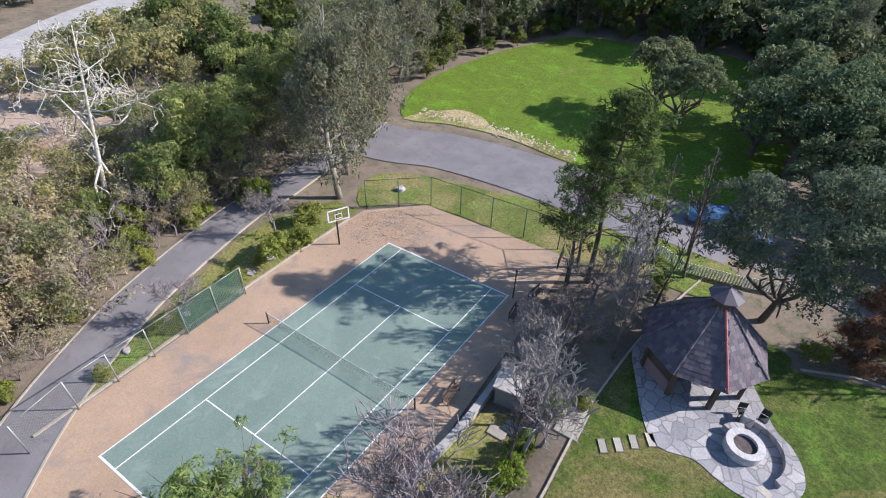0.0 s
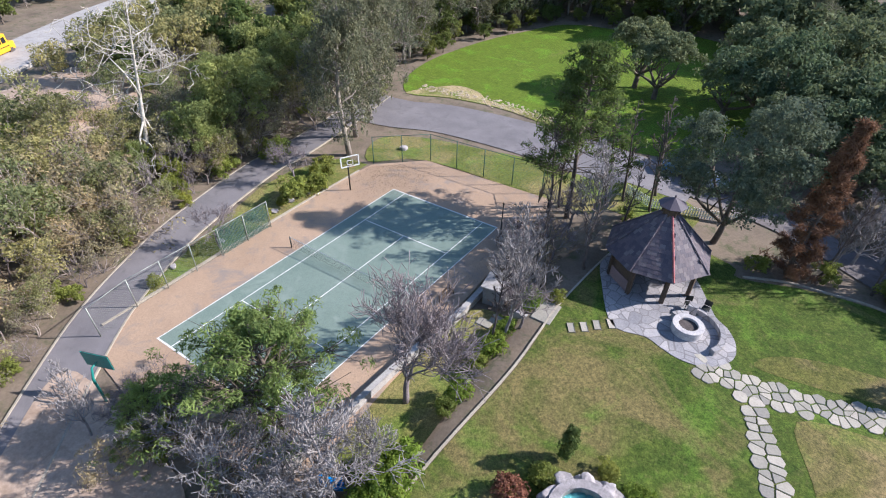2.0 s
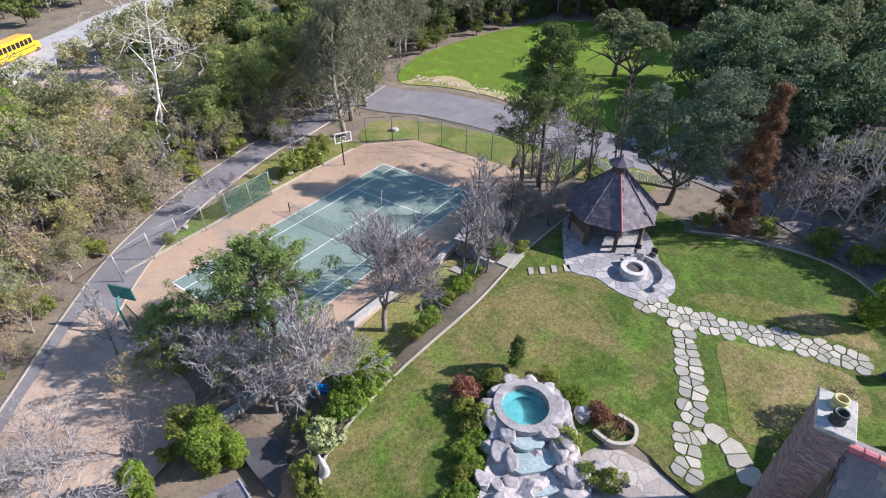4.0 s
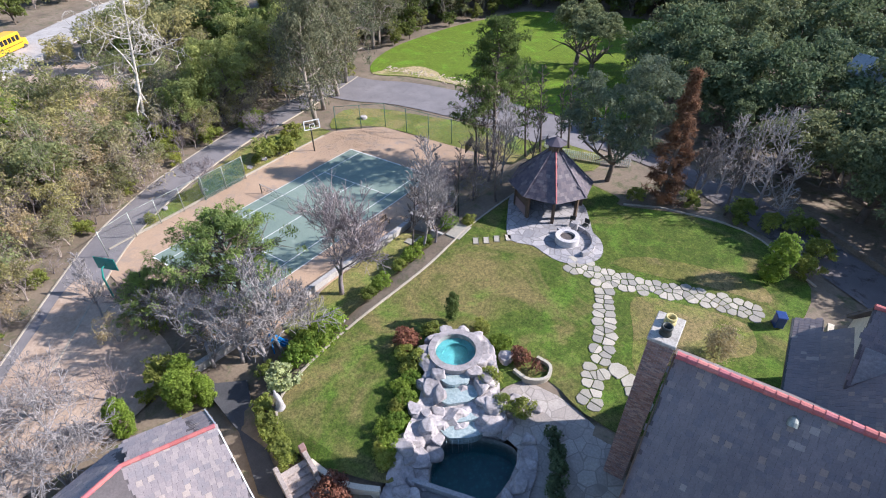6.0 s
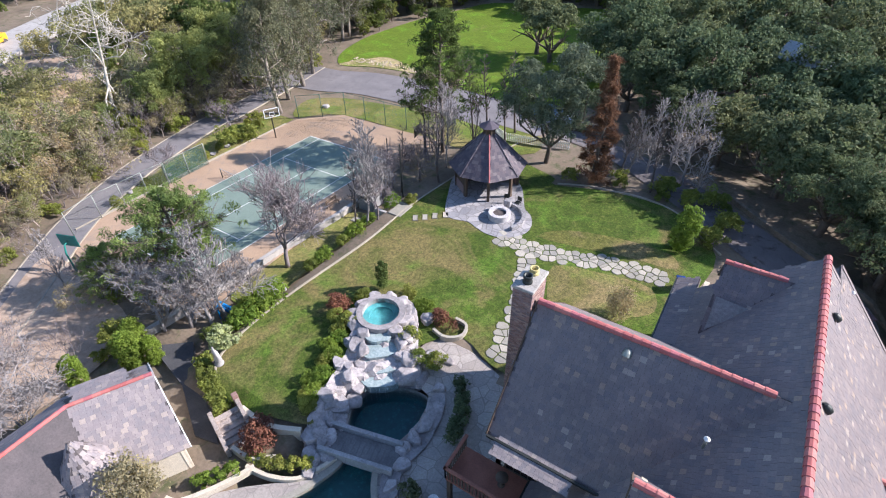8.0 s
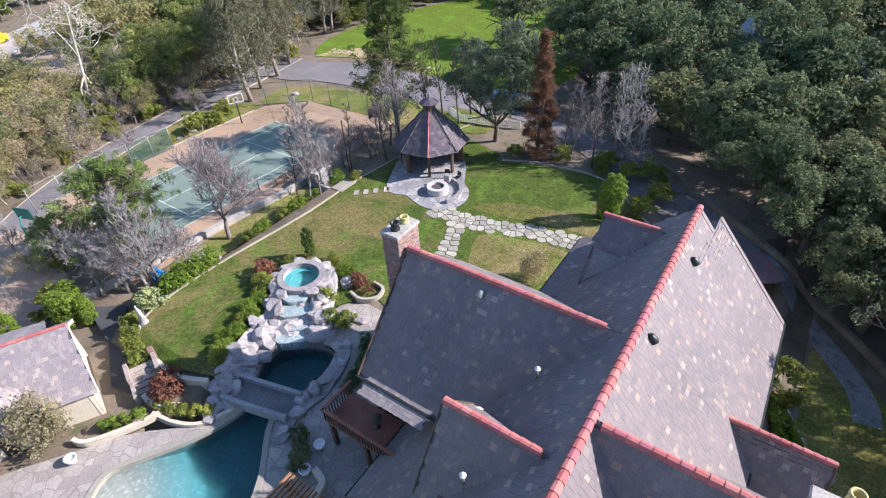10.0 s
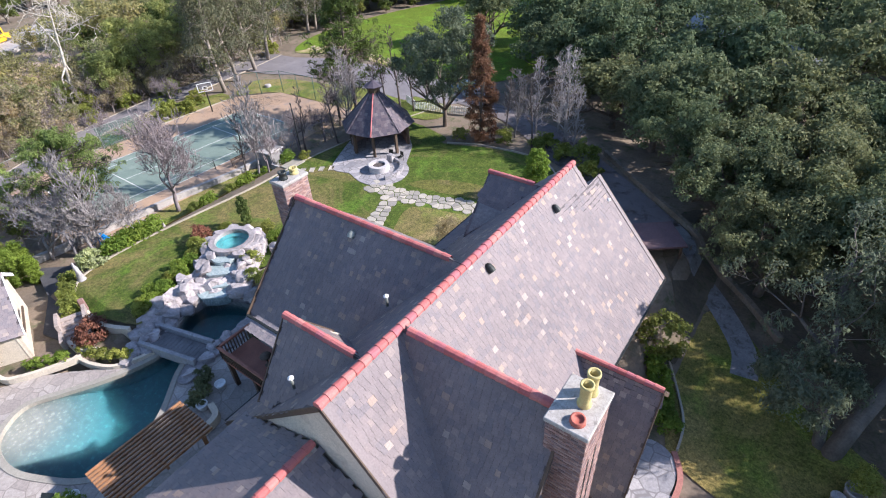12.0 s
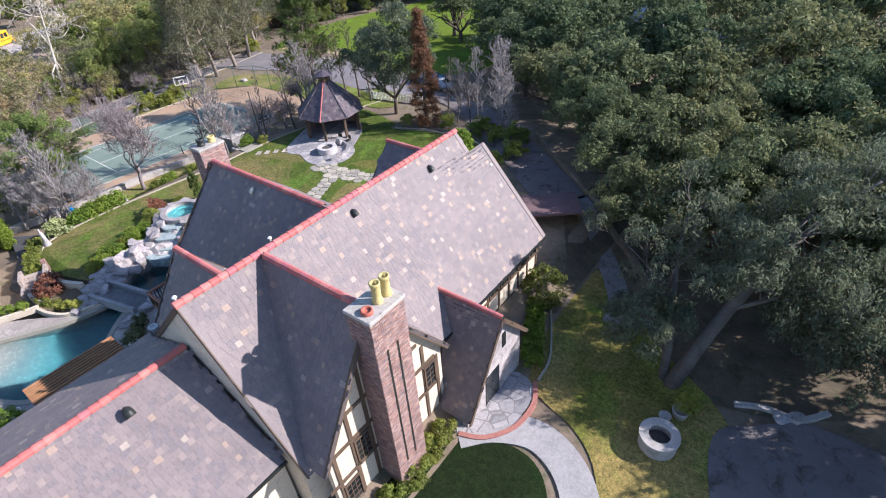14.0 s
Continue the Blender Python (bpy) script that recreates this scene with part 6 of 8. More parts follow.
def stone_path(parent, line, width, pitch, joint, z, rng):
    """Flagstones fitted to each other along a line, with grass in the joints."""
    pts = [Vector((*p, 0)) for p in curve_poly(line, 24, False)]
    run = [0.0]
    for a, b in zip(pts, pts[1:]):
        run.append(run[-1] + (b - a).length)
    seeds = []
    s = 0.0
    while s < run[-1]:
        i = max(k for k in range(len(run)) if run[k] <= s)
        i = min(i, len(pts) - 2)
        p = pts[i].lerp(pts[i + 1], (s - run[i]) / max(run[i + 1] - run[i], 1e-6))
        t = (pts[i + 1] - pts[i]).normalized()
        nrm = Vector((-t.y, t.x, 0))
        m = max(1, round(width / pitch))
        for k in range(m):
            o = (k + 0.5) / m - 0.5
            q = p + nrm * (o * width + rng.uniform(-0.2, 0.2)) + t * rng.uniform(-0.28, 0.28) + t * (pitch * 0.4 if k % 2 else 0)
            seeds.append((q.x, q.y))
        s += pitch
    for i, p in enumerate(seeds):
        R = pitch * 0.92
        cell = [(p[0] + R * math.cos(a * math.pi / 4 + 0.3) * rng.uniform(0.85, 1.1), p[1] + R * math.sin(a * math.pi / 4 + 0.3) * rng.uniform(0.85, 1.1)) for a in range(8)]
        for q in seeds:
            if q is not p and abs(q[0] - p[0]) < 2 * R and abs(q[1] - p[1]) < 2 * R:
                cell = clip_cell(cell, p, q)
        if len(cell) < 3:
            continue
        cx, cy = sum(a for a, _ in cell) / len(cell), sum(b for _, b in cell) / len(cell)
        far = max(math.hypot(a - cx, b - cy) for a, b in cell)
        if far < 0.16:
            continue
        k = 1 - joint / far
        top = [(cx + (a - cx) * k, cy + (b - cy) * k) for a, b in cell]
        n = len(top)
        zz = z + rng.uniform(0.0, 0.025)
        v = [(a, b, zz + 0.05) for a, b in top] + [(cx + (a - cx) * 1.04, cy + (b - cy) * 1.04, zz + 0.02) for a, b in top] + [(cx + (a - cx) * 1.04, cy + (b - cy) * 1.04, zz - 0.05) for a, b in top]
        f = [tuple(range(n))] + [(j + n, (j + 1) % n + n, (j + 1) % n, j) for j in range(n)] + [(j + 2 * n, (j + 1) % n + 2 * n, (j + 1) % n + n, j + n) for j in range(n)]
        raw("flagstone", v, f, STONE, parent)


path_rng = random.Random(5)
path = thing("flagstone_path", "pale flagstone path with grass joints across the lawn", "garden path", (28, 3, 1.2))
path.matrix_world = Matrix()
stone_path(path, [(24.6, 3.9), (26.0, 4.3), (27.6, 4.1), (30.0, 4.5), (33.2, 5.4), (35.6, 5.8), (37.8, 5.9)], 1.5, 0.56, 0.07, 1.2, path_rng)
stone_path(path, [(27.6, 3.0), (28.5, 1.3), (29.2, -0.8), (29.9, -3.2), (30.3, -5.4), (30.6, -7.6)], 1.25, 0.58, 0.075, 1.205, path_rng)
stone_path(path, [(31.4, -4.3), (32.4, -4.9), (33.3, -5.9)], 0.8, 0.8, 0.08, 1.22, path_rng)


# shrubs, hedges and flowers
def shrub_mesh(seed, rx, rz, clumps, per, size, mat, spread=0.2, ry=None):
    r = np.random.default_rng(seed)
    return shell_mesh("shrub_leaves", r, clumps_at(r, lumps(r, clumps, rx, ry or rx, rz, (0, 0, rz * 0.85), 0.5, -0.85), spread * 1.25), per, size * 1.15, mat)


def plant(name, me, label, category, at, s=1.0, group="", rz=0.0, sz=None):
    t = thing(name, label, category, at, rz, group)
    f = hang(new("foliage", me), t)
    t.scale = (s, s, sz or s)
    return t


GREEN_BUSH = shrub_mesh(41, 0.9, 0.7, 70, 30, 0.09, BRIGHT_LEAF)
DARK_BUSH = shrub_mesh(42, 0.9, 0.75, 70, 30, 0.09, BUSH_LEAF)
RED_BUSH = shrub_mesh(43, 0.85, 0.75, 60, 30, 0.08, RED_LEAF)
COLUMN = shrub_mesh(44, 0.45, 1.5, 80, 26, 0.09, OLIVE_LEAF, 0.14)
FLAX = leaf_mesh("flax_leaves", np.random.default_rng(45), [(0, 0, 0.45)], 0.22, 60, 0.07, RED_LEAF, 9.0)
TAN_SHRUB = leaf_mesh("tan_shrub_leaves", np.random.default_rng(48), lumps(np.random.default_rng(48), 130, 1.0, 1.0, 1.5, (0, 0, 1.5), 0.4, -0.8), 0.2, 22, 0.09, STRAW_LEAF)

for x, y, s in ((13.2, -1.6, 0.9), (13.1, -2.9, 0.7), (13.3, -5.8, 0.8), (13.2, -6.9, 0.7), (13.1, -11.7, 1.3), (13.0, -12.9, 1.4), (13.2, -14.2, 1.2), (13.0, 0.4, 0.8), (13.6, 3.4, 0.8), (15.0, 4.6, 0.6)):
    plant("shrub", GREEN_BUSH if s > 0.75 else DARK_BUSH, "rounded green shrub on the bank below the lawn", "shrub", (x, y, ground_z(x, y) - 0.05), s, "bank shrubs", x * 70)
for x, y, s, me, lab in ((18.7, -9.6, 1.0, RED_BUSH, "reddish dry shrub beside the spa rocks"), (20.3, -10.8, 0.8, DARK_BUSH, "green shrub among the pool rocks"), (20.9, -12.0, 0.55, GREEN_BUSH, "green shrub among the pool rocks"),
                         (21.5, -13.4, 0.6, GREEN_BUSH, "green shrub among the pool rocks"), (22.0, -14.9, 0.6, GREEN_BUSH, "green shrub among the pool rocks"), (22.5, -16.2, 0.6, GREEN_BUSH, "green shrub among the pool rocks"), (22.8, -17.2, 0.6, DARK_BUSH, "green shrub among the pool rocks"),
                         (20.0, -11.6, 0.51, DARK_BUSH, "yellow-green shrub beside the waterfall"), (20.7, -13.0, 0.55, GREEN_BUSH, "yellow-green shrub beside the waterfall"), (21.2, -14.2, 0.51, DARK_BUSH, "yellow-green shrub beside the waterfall"), (21.6, -15.6, 0.55, GREEN_BUSH, "yellow-green shrub beside the waterfall"), (22.1, -16.8, 0.47, DARK_BUSH, "yellow-green shrub beside the waterfall"), (19.2, -10.6, 0.7, DARK_BUSH, "yellow-green shrub beside the waterfall"),
                         (24.9, -9.3, 0.75, DARK_BUSH, "green shrub in the rock planter"), (26.3, -10.6, 0.65, DARK_BUSH, "green shrub in the rock planter"), (27.5, -10.4, 0.7, DARK_BUSH, "green shrub in the rock planter"),
                         (25.7, -6.8, 0.8, RED_BUSH, "reddish shrub at the planter edge"), (24.0, -6.4, 0.7, GREEN_BUSH, "green shrub above the spa"), (22.4, -6.0, 0.6, DARK_BUSH, "green shrub above the spa"),
                         (19.6, -8.0, 0.7, DARK_BUSH, "green shrub above the spa"), (36.2, 0.2, 0.9, TAN_SHRUB, "bare tan shrub near the house"), (35.0, -2.6, 0.7, DARK_BUSH, "dark shrub near the house")):
    plant("shrub", me, lab, "shrub", (x, y, ground_z(x, y)), s, "", x * 50)
PALE_LEAF = leaf_material("variegated_leaf", (0.2, 0.24, 0.08), (0.5, 0.52, 0.34), 0.3, 0.1)
plant("shrub", shrub_mesh(49, 0.9, 0.7, 60, 30, 0.1, PALE_LEAF), "pale variegated shrub beside the stone figure", "shrub", (14.0, -16.4, 0.9), 1.1)
plant("flax_plant", FLAX, "spiky red-brown flax in a round planter", "plant", (26.9, -7.1, 1.3), 1.1)
plant("sapling", COLUMN, "slim twiggy young tree in the lawn", "sapling", (20.2, -6.3, 1.2), 0.9, "", 0, 1.1)


def hedge(name, line, width, height, z, mat, seed, label):
    r = np.random.default_rng(seed)
    pts = curve_poly(line, 5, False)
    cs = []
    for (x0, y0), (x1, y1) in zip(pts, pts[1:]):
        length = math.hypot(x1 - x0, y1 - y0)
        for _ in range(max(1, int(length * width * height * 30))):
            t = r.uniform()
            dx, dy = -(y1 - y0) / length, (x1 - x0) / length
            o = r.uniform(-0.5, 0.5) * width * 0.85
            cs.append((x0 + (x1 - x0) * t + dx * o, y0 + (y1 - y0) * t + dy * o, z + 0.12 + (height - 0.2) * r.uniform() ** 0.6))
    t = thing(name, label, "hedge", (line[0][0], line[0][1], z))
    t.matrix_world = Matrix()
    hang(new("foliage", shell_mesh("hedge_leaves", r, clumps_at(r, cs, 0.2), 34, 0.11, mat)), t)


hedge("hedge", [(13.8, -18.0), (15.9, -19.1), (18.4, -20.1)], 1.1, 1.2, 0.5, BUSH_LEAF, 51, "clipped green hedge along the walled passage")
hedge("hedge", [(29.6, -10.4), (30.8, -12.4), (31.2, -14.4)], 0.9, 0.9, 0.6, OAK_LEAF, 52, "dark clipped hedge beside the pool patio")
hedge("hedge", [(30.4, -17.6), (31.4, -18.4), (32.3, -19.4)], 1.0, 0.8, 0.3, OAK_LEAF, 53, "dark clipped hedge on the pool terrace")
hedge("hedge", [(21.7, -21.0), (23.4, -20.6), (25.2, -19.6)], 0.8, 0.6, 0.4, BUSH_LEAF, 54, "low green planting behind a curved pool planter wall")
hedge("hedge", [(20.4, -23.8), (21.2, -23.0), (21.8, -22.0)], 0.9, 0.7, 0.4, BRIGHT_LEAF, 55, "low green planting in front of the pool house")
plant("shrub", RED_BUSH, "red-leaved shrub by the pool steps", "shrub", (21.5, -20.2, 0.5), 1.25)
plant("shrub", TAN_SHRUB, "tall tan half-dry shrub against the pool house", "shrub", (18.9, -25.9, 0.3), 1.15, "", 0, 1.5)


def statue(at, s, label):
    prof = [(0.3, 0), (0.3, 0.1), (0.22, 0.14), (0.23, 0.4), (0.21, 0.65), (0.2, 0.9), (0.19, 1.05), (0.16, 1.2), (0.1, 1.3), (0.1, 1.38), (0.08, 1.48), (0.01, 1.55)]
    v, f = lathe(prof, 14)
    r = random.Random(3)
    v = [(a * k * s + 0.09 * s * math.sin(2.6 * c), b * k * s * (0.75 if c > 0.6 else 1), c * s) for a, b, c in v for k in (1 + (0.55 * noise.noise((a * 6, b * 6, c * 4 + s)) if c > 0.55 else 0),)]
    ob = raw("statue", v, f, surface("pale_statue_stone", (0.29, 0.275, 0.27), (0.42, 0.4, 0.385), 2, 12, 0.8, 0.3, (0.2, 0.19, 0.185)), None, "", True)
    ob.location = at
    tagged(ob, label, "statue")


statue((13.5, -10.2, 0.95), 0.5, "small white garden statue on the wall")
statue((15.3, -17.8, 1.2), 1.05, "weathered pale stone garden figure at the lawn end")
blue = surface("blue_plastic", (0.0, 0.16, 0.5), (0.01, 0.24, 0.62), 1, 10, 0.35, 0.05)
slide = thing("slide", "bright blue plastic playground slide", "slide", (10.8, -13.9, 0.0), 60)
raw("chute", *merged([tube([(-0.5, s, 1.3), (-0.25, s, 1.25), (0.25, s, 0.5), (0.6, s, 0.2)], [0.12, 0.12, 0.12, 0.12], 6) for s in (-0.28, 0.0, 0.28)]), blue, slide)
for s in (-0.3, 0.3):
    raw("leg", *tube([(-0.45, s, 0), (-0.45, s, 1.35)], [0.05, 0.05], 6), blue, slide)


# ---- pool, spa and waterfall ----
def water_material(name, tint, ripple=0.25, scale=2.2):
    m, nt, b = material(name)
    b.inputs["Base Color"].default_value = (*tint, 1)
    b.inputs["Roughness"].default_value = 0.03
    b.inputs["IOR"].default_value = 1.33
    b.inputs["Transmission Weight"].default_value = 1.0
    n1 = noise_of(nt, scale, 3, 0.5, False, 1.5)
    bump_to(nt, b, n1, ripple, 0.1)
    return m


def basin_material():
    """Pale beach plaster; teal of deep water and net of ripple light painted in."""
    m, nt, b = material("tinted_pool_plaster")
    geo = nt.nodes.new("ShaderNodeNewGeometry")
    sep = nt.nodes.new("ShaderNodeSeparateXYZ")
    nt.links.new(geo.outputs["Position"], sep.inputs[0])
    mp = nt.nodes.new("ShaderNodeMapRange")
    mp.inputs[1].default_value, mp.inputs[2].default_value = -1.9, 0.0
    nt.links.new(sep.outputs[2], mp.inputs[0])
    # colour by height stands for the tint of deeper water
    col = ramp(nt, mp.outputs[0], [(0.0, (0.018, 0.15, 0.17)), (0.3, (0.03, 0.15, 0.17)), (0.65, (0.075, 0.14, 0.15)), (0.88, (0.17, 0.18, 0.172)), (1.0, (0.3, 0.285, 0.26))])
    # bright cells multiplied in as painted caustics on the floor
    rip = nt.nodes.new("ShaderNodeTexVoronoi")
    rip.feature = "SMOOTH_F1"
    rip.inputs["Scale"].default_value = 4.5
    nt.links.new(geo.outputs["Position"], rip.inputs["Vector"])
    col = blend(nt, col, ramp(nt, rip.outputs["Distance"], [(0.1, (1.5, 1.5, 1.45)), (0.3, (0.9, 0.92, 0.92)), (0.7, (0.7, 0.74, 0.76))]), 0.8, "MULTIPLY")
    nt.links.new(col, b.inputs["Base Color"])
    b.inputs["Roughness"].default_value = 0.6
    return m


POOL_LINE = curve_poly(POOL, 4)
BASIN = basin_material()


def depth_at(x, y):
    beach = math.hypot(x - 24.0, y + 26.2)
    return -0.06 - 1.75 * step(0.8, 6.5, beach)


def pool():
    p = thing("swimming_pool", "freeform swimming pool with turquoise water and a pale beach end", "pool", (28, -21, 0))
    p.matrix_world = Matrix()
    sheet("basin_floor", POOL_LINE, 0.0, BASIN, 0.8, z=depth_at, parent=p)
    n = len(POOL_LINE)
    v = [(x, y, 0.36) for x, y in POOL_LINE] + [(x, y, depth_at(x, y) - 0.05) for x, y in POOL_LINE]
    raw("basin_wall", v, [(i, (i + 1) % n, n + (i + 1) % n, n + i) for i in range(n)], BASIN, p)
    w = sheet("water", POOL_LINE, 0.12, water_material("pool_water", (0.8, 0.94, 0.95), 0.4, 2.6), 0, z=0.0, parent=p, label="rippled clear turquoise water")
    w.visible_shadow = False
    v, f = [], []
    for i, (x, y) in enumerate(POOL_LINE):
        x0, y0 = POOL_LINE[i - 1]
        x1, y1 = POOL_LINE[(i + 1) % n]
        d = math.hypot(x1 - x0, y1 - y0)
        nx, ny = (y1 - y0) / d, -(x1 - x0) / d
        z = deck_z(x, y) + 0.05 if y < -17 else 0.38
        v += [(x - nx * 0.03, y - ny * 0.03, z), (x + nx * 0.32, y + ny * 0.32, z), (x - nx * 0.03, y - ny * 0.03, 0.2), (x + nx * 0.32, y + ny * 0.32, 0.1)]
    for i in range(n):
        a, b = 4 * i, 4 * ((i + 1) % n)
        if POOL_LINE[i][1] < -17.3:
            f += [(a, b, b + 1, a + 1), (a + 2, b + 2, b, a), (a + 1, b + 1, b + 3, a + 3)]
    raw("coping", v, f, STONE, p, "pale stone pool coping")


pool()
TERRACE = crazed("terrace_stone", (0.3, 0.265, 0.235), (0.42, 0.38, 0.34), (0.25, 0.22, 0.195), 1.2, 0.03)
hole = curve_poly(POOL, 2)
tagged(sheet("pool_deck", DECK, 0.0, TERRACE, 1.2, z=deck_z, hole=hole), "pale grey-tan stone pool terrace", "terrace", kind="structure")


def boulder_mesh(seed):
    bm = bmesh.new()
    bmesh.ops.create_icosphere(bm, subdivisions=4, radius=1.25)
    rr = random.Random(seed + 40)
    cuts = []
    for _ in range(11):
        d = Vector((rr.gauss(0, 1), rr.gauss(0, 1), rr.gauss(0, 0.7))).normalized()
        cuts.append((d, rr.uniform(0.68, 0.98)))
    cuts += [(Vector((0, 0, 1)), 0.72), (Vector((0, 0, -1)), 0.6)]
    for v in bm.verts:
        co = v.co.copy()
        for d, c in cuts:
            over = co.dot(d) - c
            if over > 0:
                co -= d * over * 0.94
        k = 1 + 0.09 * noise.noise((co.x * 1.6 + seed * 7.1, co.y * 1.6, co.z * 1.6)) + 0.05 * noise.noise((co.x * 4.7, co.y * 4.7 + seed * 3.3, co.z * 4.7))
        v.co = co * k
    me = bpy.data.meshes.new("boulder")
    bm.to_mesh(me)
    bm.free()
    me.materials.append(ROCK)
    me.polygons.foreach_set("use_smooth", [True] * len(me.polygons))
    return me


BOULDERS = [boulder_mesh(k) for k in range(8)]
fall = thing("rock_waterfall", "pale boulder waterfall with a raised round spa above the pool", "waterfall", (23.5, -11.5, 0.3))
fall.matrix_world = Matrix()
br = random.Random(9)


def boulder(x, y, z, sx, sy=None, sz=None, parent=fall, name="boulder"):
    ob = hang(new(name, BOULDERS[br.randrange(8)]), parent)
    ob.matrix_basis = pose(x, y, z, br.uniform(-10, 10), br.uniform(-10, 10), br.uniform(0, 360)) @ Matrix.Diagonal((sx, sy or sx * br.uniform(0.7, 1.0), sz or sx * 0.75, 1))
    return ob


# rocks round the spa, down both sides of the cascade and round the upper pool
for k in range(11):
    a = radians(360 * k / 11 + 10)
    if not -75 < math.degrees(math.atan2(math.sin(a), math.cos(a))) < -25:
        boulder(22.2 + 1.85 * math.cos(a), -9.1 + 1.85 * math.sin(a), 1.75, br.uniform(0.5, 0.72), None, 0.62)
for x, y, z, s in ((23.0, -13.3, 1.0, 0.85), (23.5, -14.2, 0.8, 0.7), (26.2, -11.9, 1.0, 0.95), (25.8, -11.0, 1.4, 0.8), (24.7, -10.2, 1.6, 0.75), (22.3, -12.0, 1.4, 0.7), (21.6, -11.0, 1.6, 0.6), (24.1, -8.1, 1.5, 0.65),
                   (24.3, -15.0, 0.6, 0.6), (24.0, -16.0, 0.6, 0.75), (23.6, -16.9, 0.6, 0.6), (27.2, -11.6, 0.9, 0.6), (28.6, -11.6, 0.8, 0.55), (29.1, -12.8, 0.7, 0.55), (29.3, -14.0, 0.6, 0.6), (29.2, -15.2, 0.55, 0.55), (28.9, -16.1, 0.5, 0.5),
                   (23.9, -18.2, 0.5, 0.8), (24.6, -19.2, 0.4, 0.7), (25.2, -19.9, 0.35, 0.55), (24.9, -7.3, 1.4, 0.5), (26.8, -9.8, 1.1, 0.55), (28.0, -9.6, 1.0, 0.45), (29.5, -16.9, 0.5, 0.55), (29.7, -18.2, 0.45, 0.45), (22.9, -15.5, 0.9, 0.7)):
    boulder(x, y, z, s)
raw("spa_wall", *ring(1.3, 1.75, 0.6, 2.3, n=32, centre=(22.2, -9.1)), ROCK, fall, "pale rock ring of the spa")
SPA_TILE = surface("spa_plaster", (0.03, 0.17, 0.19), (0.12, 0.36, 0.38), 1.2, 6, 0.5, 0.0)
raw("spa_basin", *ring(0.0, 1.32, 1.1, 1.45, n=32, centre=(22.2, -9.1)), SPA_TILE, fall, "bright turquoise spa basin")
raw("spa_seat", *ring(0.85, 1.31, 1.4, 1.75, n=32, centre=(22.2, -9.1)), SPA_TILE, fall)
vv, ff = lathe([(1.3, 0.0), (0.001, 0.0)], 32)
ws = raw("spa_water", [(22.2 + a, -9.1 + b, 2.17) for a, b, _ in vv], ff, water_material("spa_water", (0.75, 0.97, 0.98), 0.3, 4), fall, "clear turquoise spa water")
ws.visible_shadow = False
FALL_WATER = surface("wet_ledge", (0.26, 0.33, 0.33), (0.4, 0.46, 0.45), 1.5, 6, 0.15, 0.4, (0.2, 0.27, 0.27))
for i, (x, y, z, w, l) in enumerate(((23.2, -10.6, 1.9, 1.0, 0.65), (23.8, -11.5, 1.6, 1.2, 0.75), (24.4, -12.2, 1.32, 1.45, 0.9), (25.0, -12.9, 1.1, 1.5, 0.85))):
    rim = []
    for k in range(18):
        a = 2 * math.pi * k / 18
        q = 1 + 0.3 * noise.noise((math.cos(a) * 1.5, math.sin(a) * 1.5, i * 3.7))
        rim.append(pose(x, y, z, 0, 0, 38) @ Vector((w * q * math.cos(a), l * q * math.sin(a), 0)))
    v = [tuple(p) for p in rim] + [(p.x, p.y, p.z - 0.12) for p in rim] + [(x + (p.x - x) * 0.86, y + (p.y - y) * 0.86, 0.3) for p in rim]
    f = [tuple(range(18))] + [(k + o + 18, (k + 1) % 18 + o + 18, (k + 1) % 18 + o, k + o) for o in (0, 18) for k in range(18)]
    raw("ledge", v, f, FALL_WATER, fall, "wet stone ledge with a shallow pool of running water")


def rock_z(x, y):
    if math.hypot(x - 22.2, y + 9.1) < 1.55:
        return 0.9
    u = step(0.3, 2.0, x - (20.6 - 0.35 * (y + 10)))
    z = (0.45 + 1.35 * step(-16.5, -9.0, y) - 0.35 * step(24.6, 27.2, x)) * u + 1.25 * (1 - u) * (1 - step(-17.4, -19.0, y))
    z = max(z, 0.4)
    if inside(GARDEN, x, y):
        z = max(z, 1.45)
    return z + 0.35 * noise.noise((x * 0.9, y * 0.9, 4.0)) + 0.16 * noise.noise((x * 2.6, y * 2.6, 1.0))


ROCKWORK = [(20.3, -8.6), (21.2, -7.1), (23.4, -6.9), (25.0, -8.6), (26.2, -10.4), (27.4, -11.7), (26.7, -12.2), (25.4, -12.9), (24.5, -13.9), (24.5, -15.4), (25.2, -16.9), (25.9, -18.2), (25.3, -19.9), (24.2, -19.4), (23.3, -17.8), (22.7, -15.4), (22.0, -13.0), (21.0, -10.8)]
sheet("rock_base", curve_poly(ROCKWORK, 3), 0.0, ROCK, 0.3, z=rock_z, parent=fall, thick=0.9)
spots = 0
while spots < 34:
    x, y = br.uniform(20.4, 27), br.uniform(-19.5, -7)
    near_ledge = any(math.hypot(x - p, y - q) < 1.0 for p, q in ((23.2, -10.6), (23.8, -11.5), (24.4, -12.2), (25.0, -12.9)))
    if inside(ROCKWORK, x, y) and not near_ledge and math.hypot(x - 22.2, y + 9.1) > 1.8:
        boulder(x, y, rock_z(x, y), br.uniform(0.35, 0.6))
        spots += 1
EAST_ROCKS = [(28.6, -12.2), (29.3, -11.9), (29.9, -13.4), (30.0, -15.4), (29.7, -17.0), (30.3, -18.4), (29.6, -19.0), (28.8, -17.8), (28.4, -16.9), (28.8, -15.6), (29.0, -14.0)]
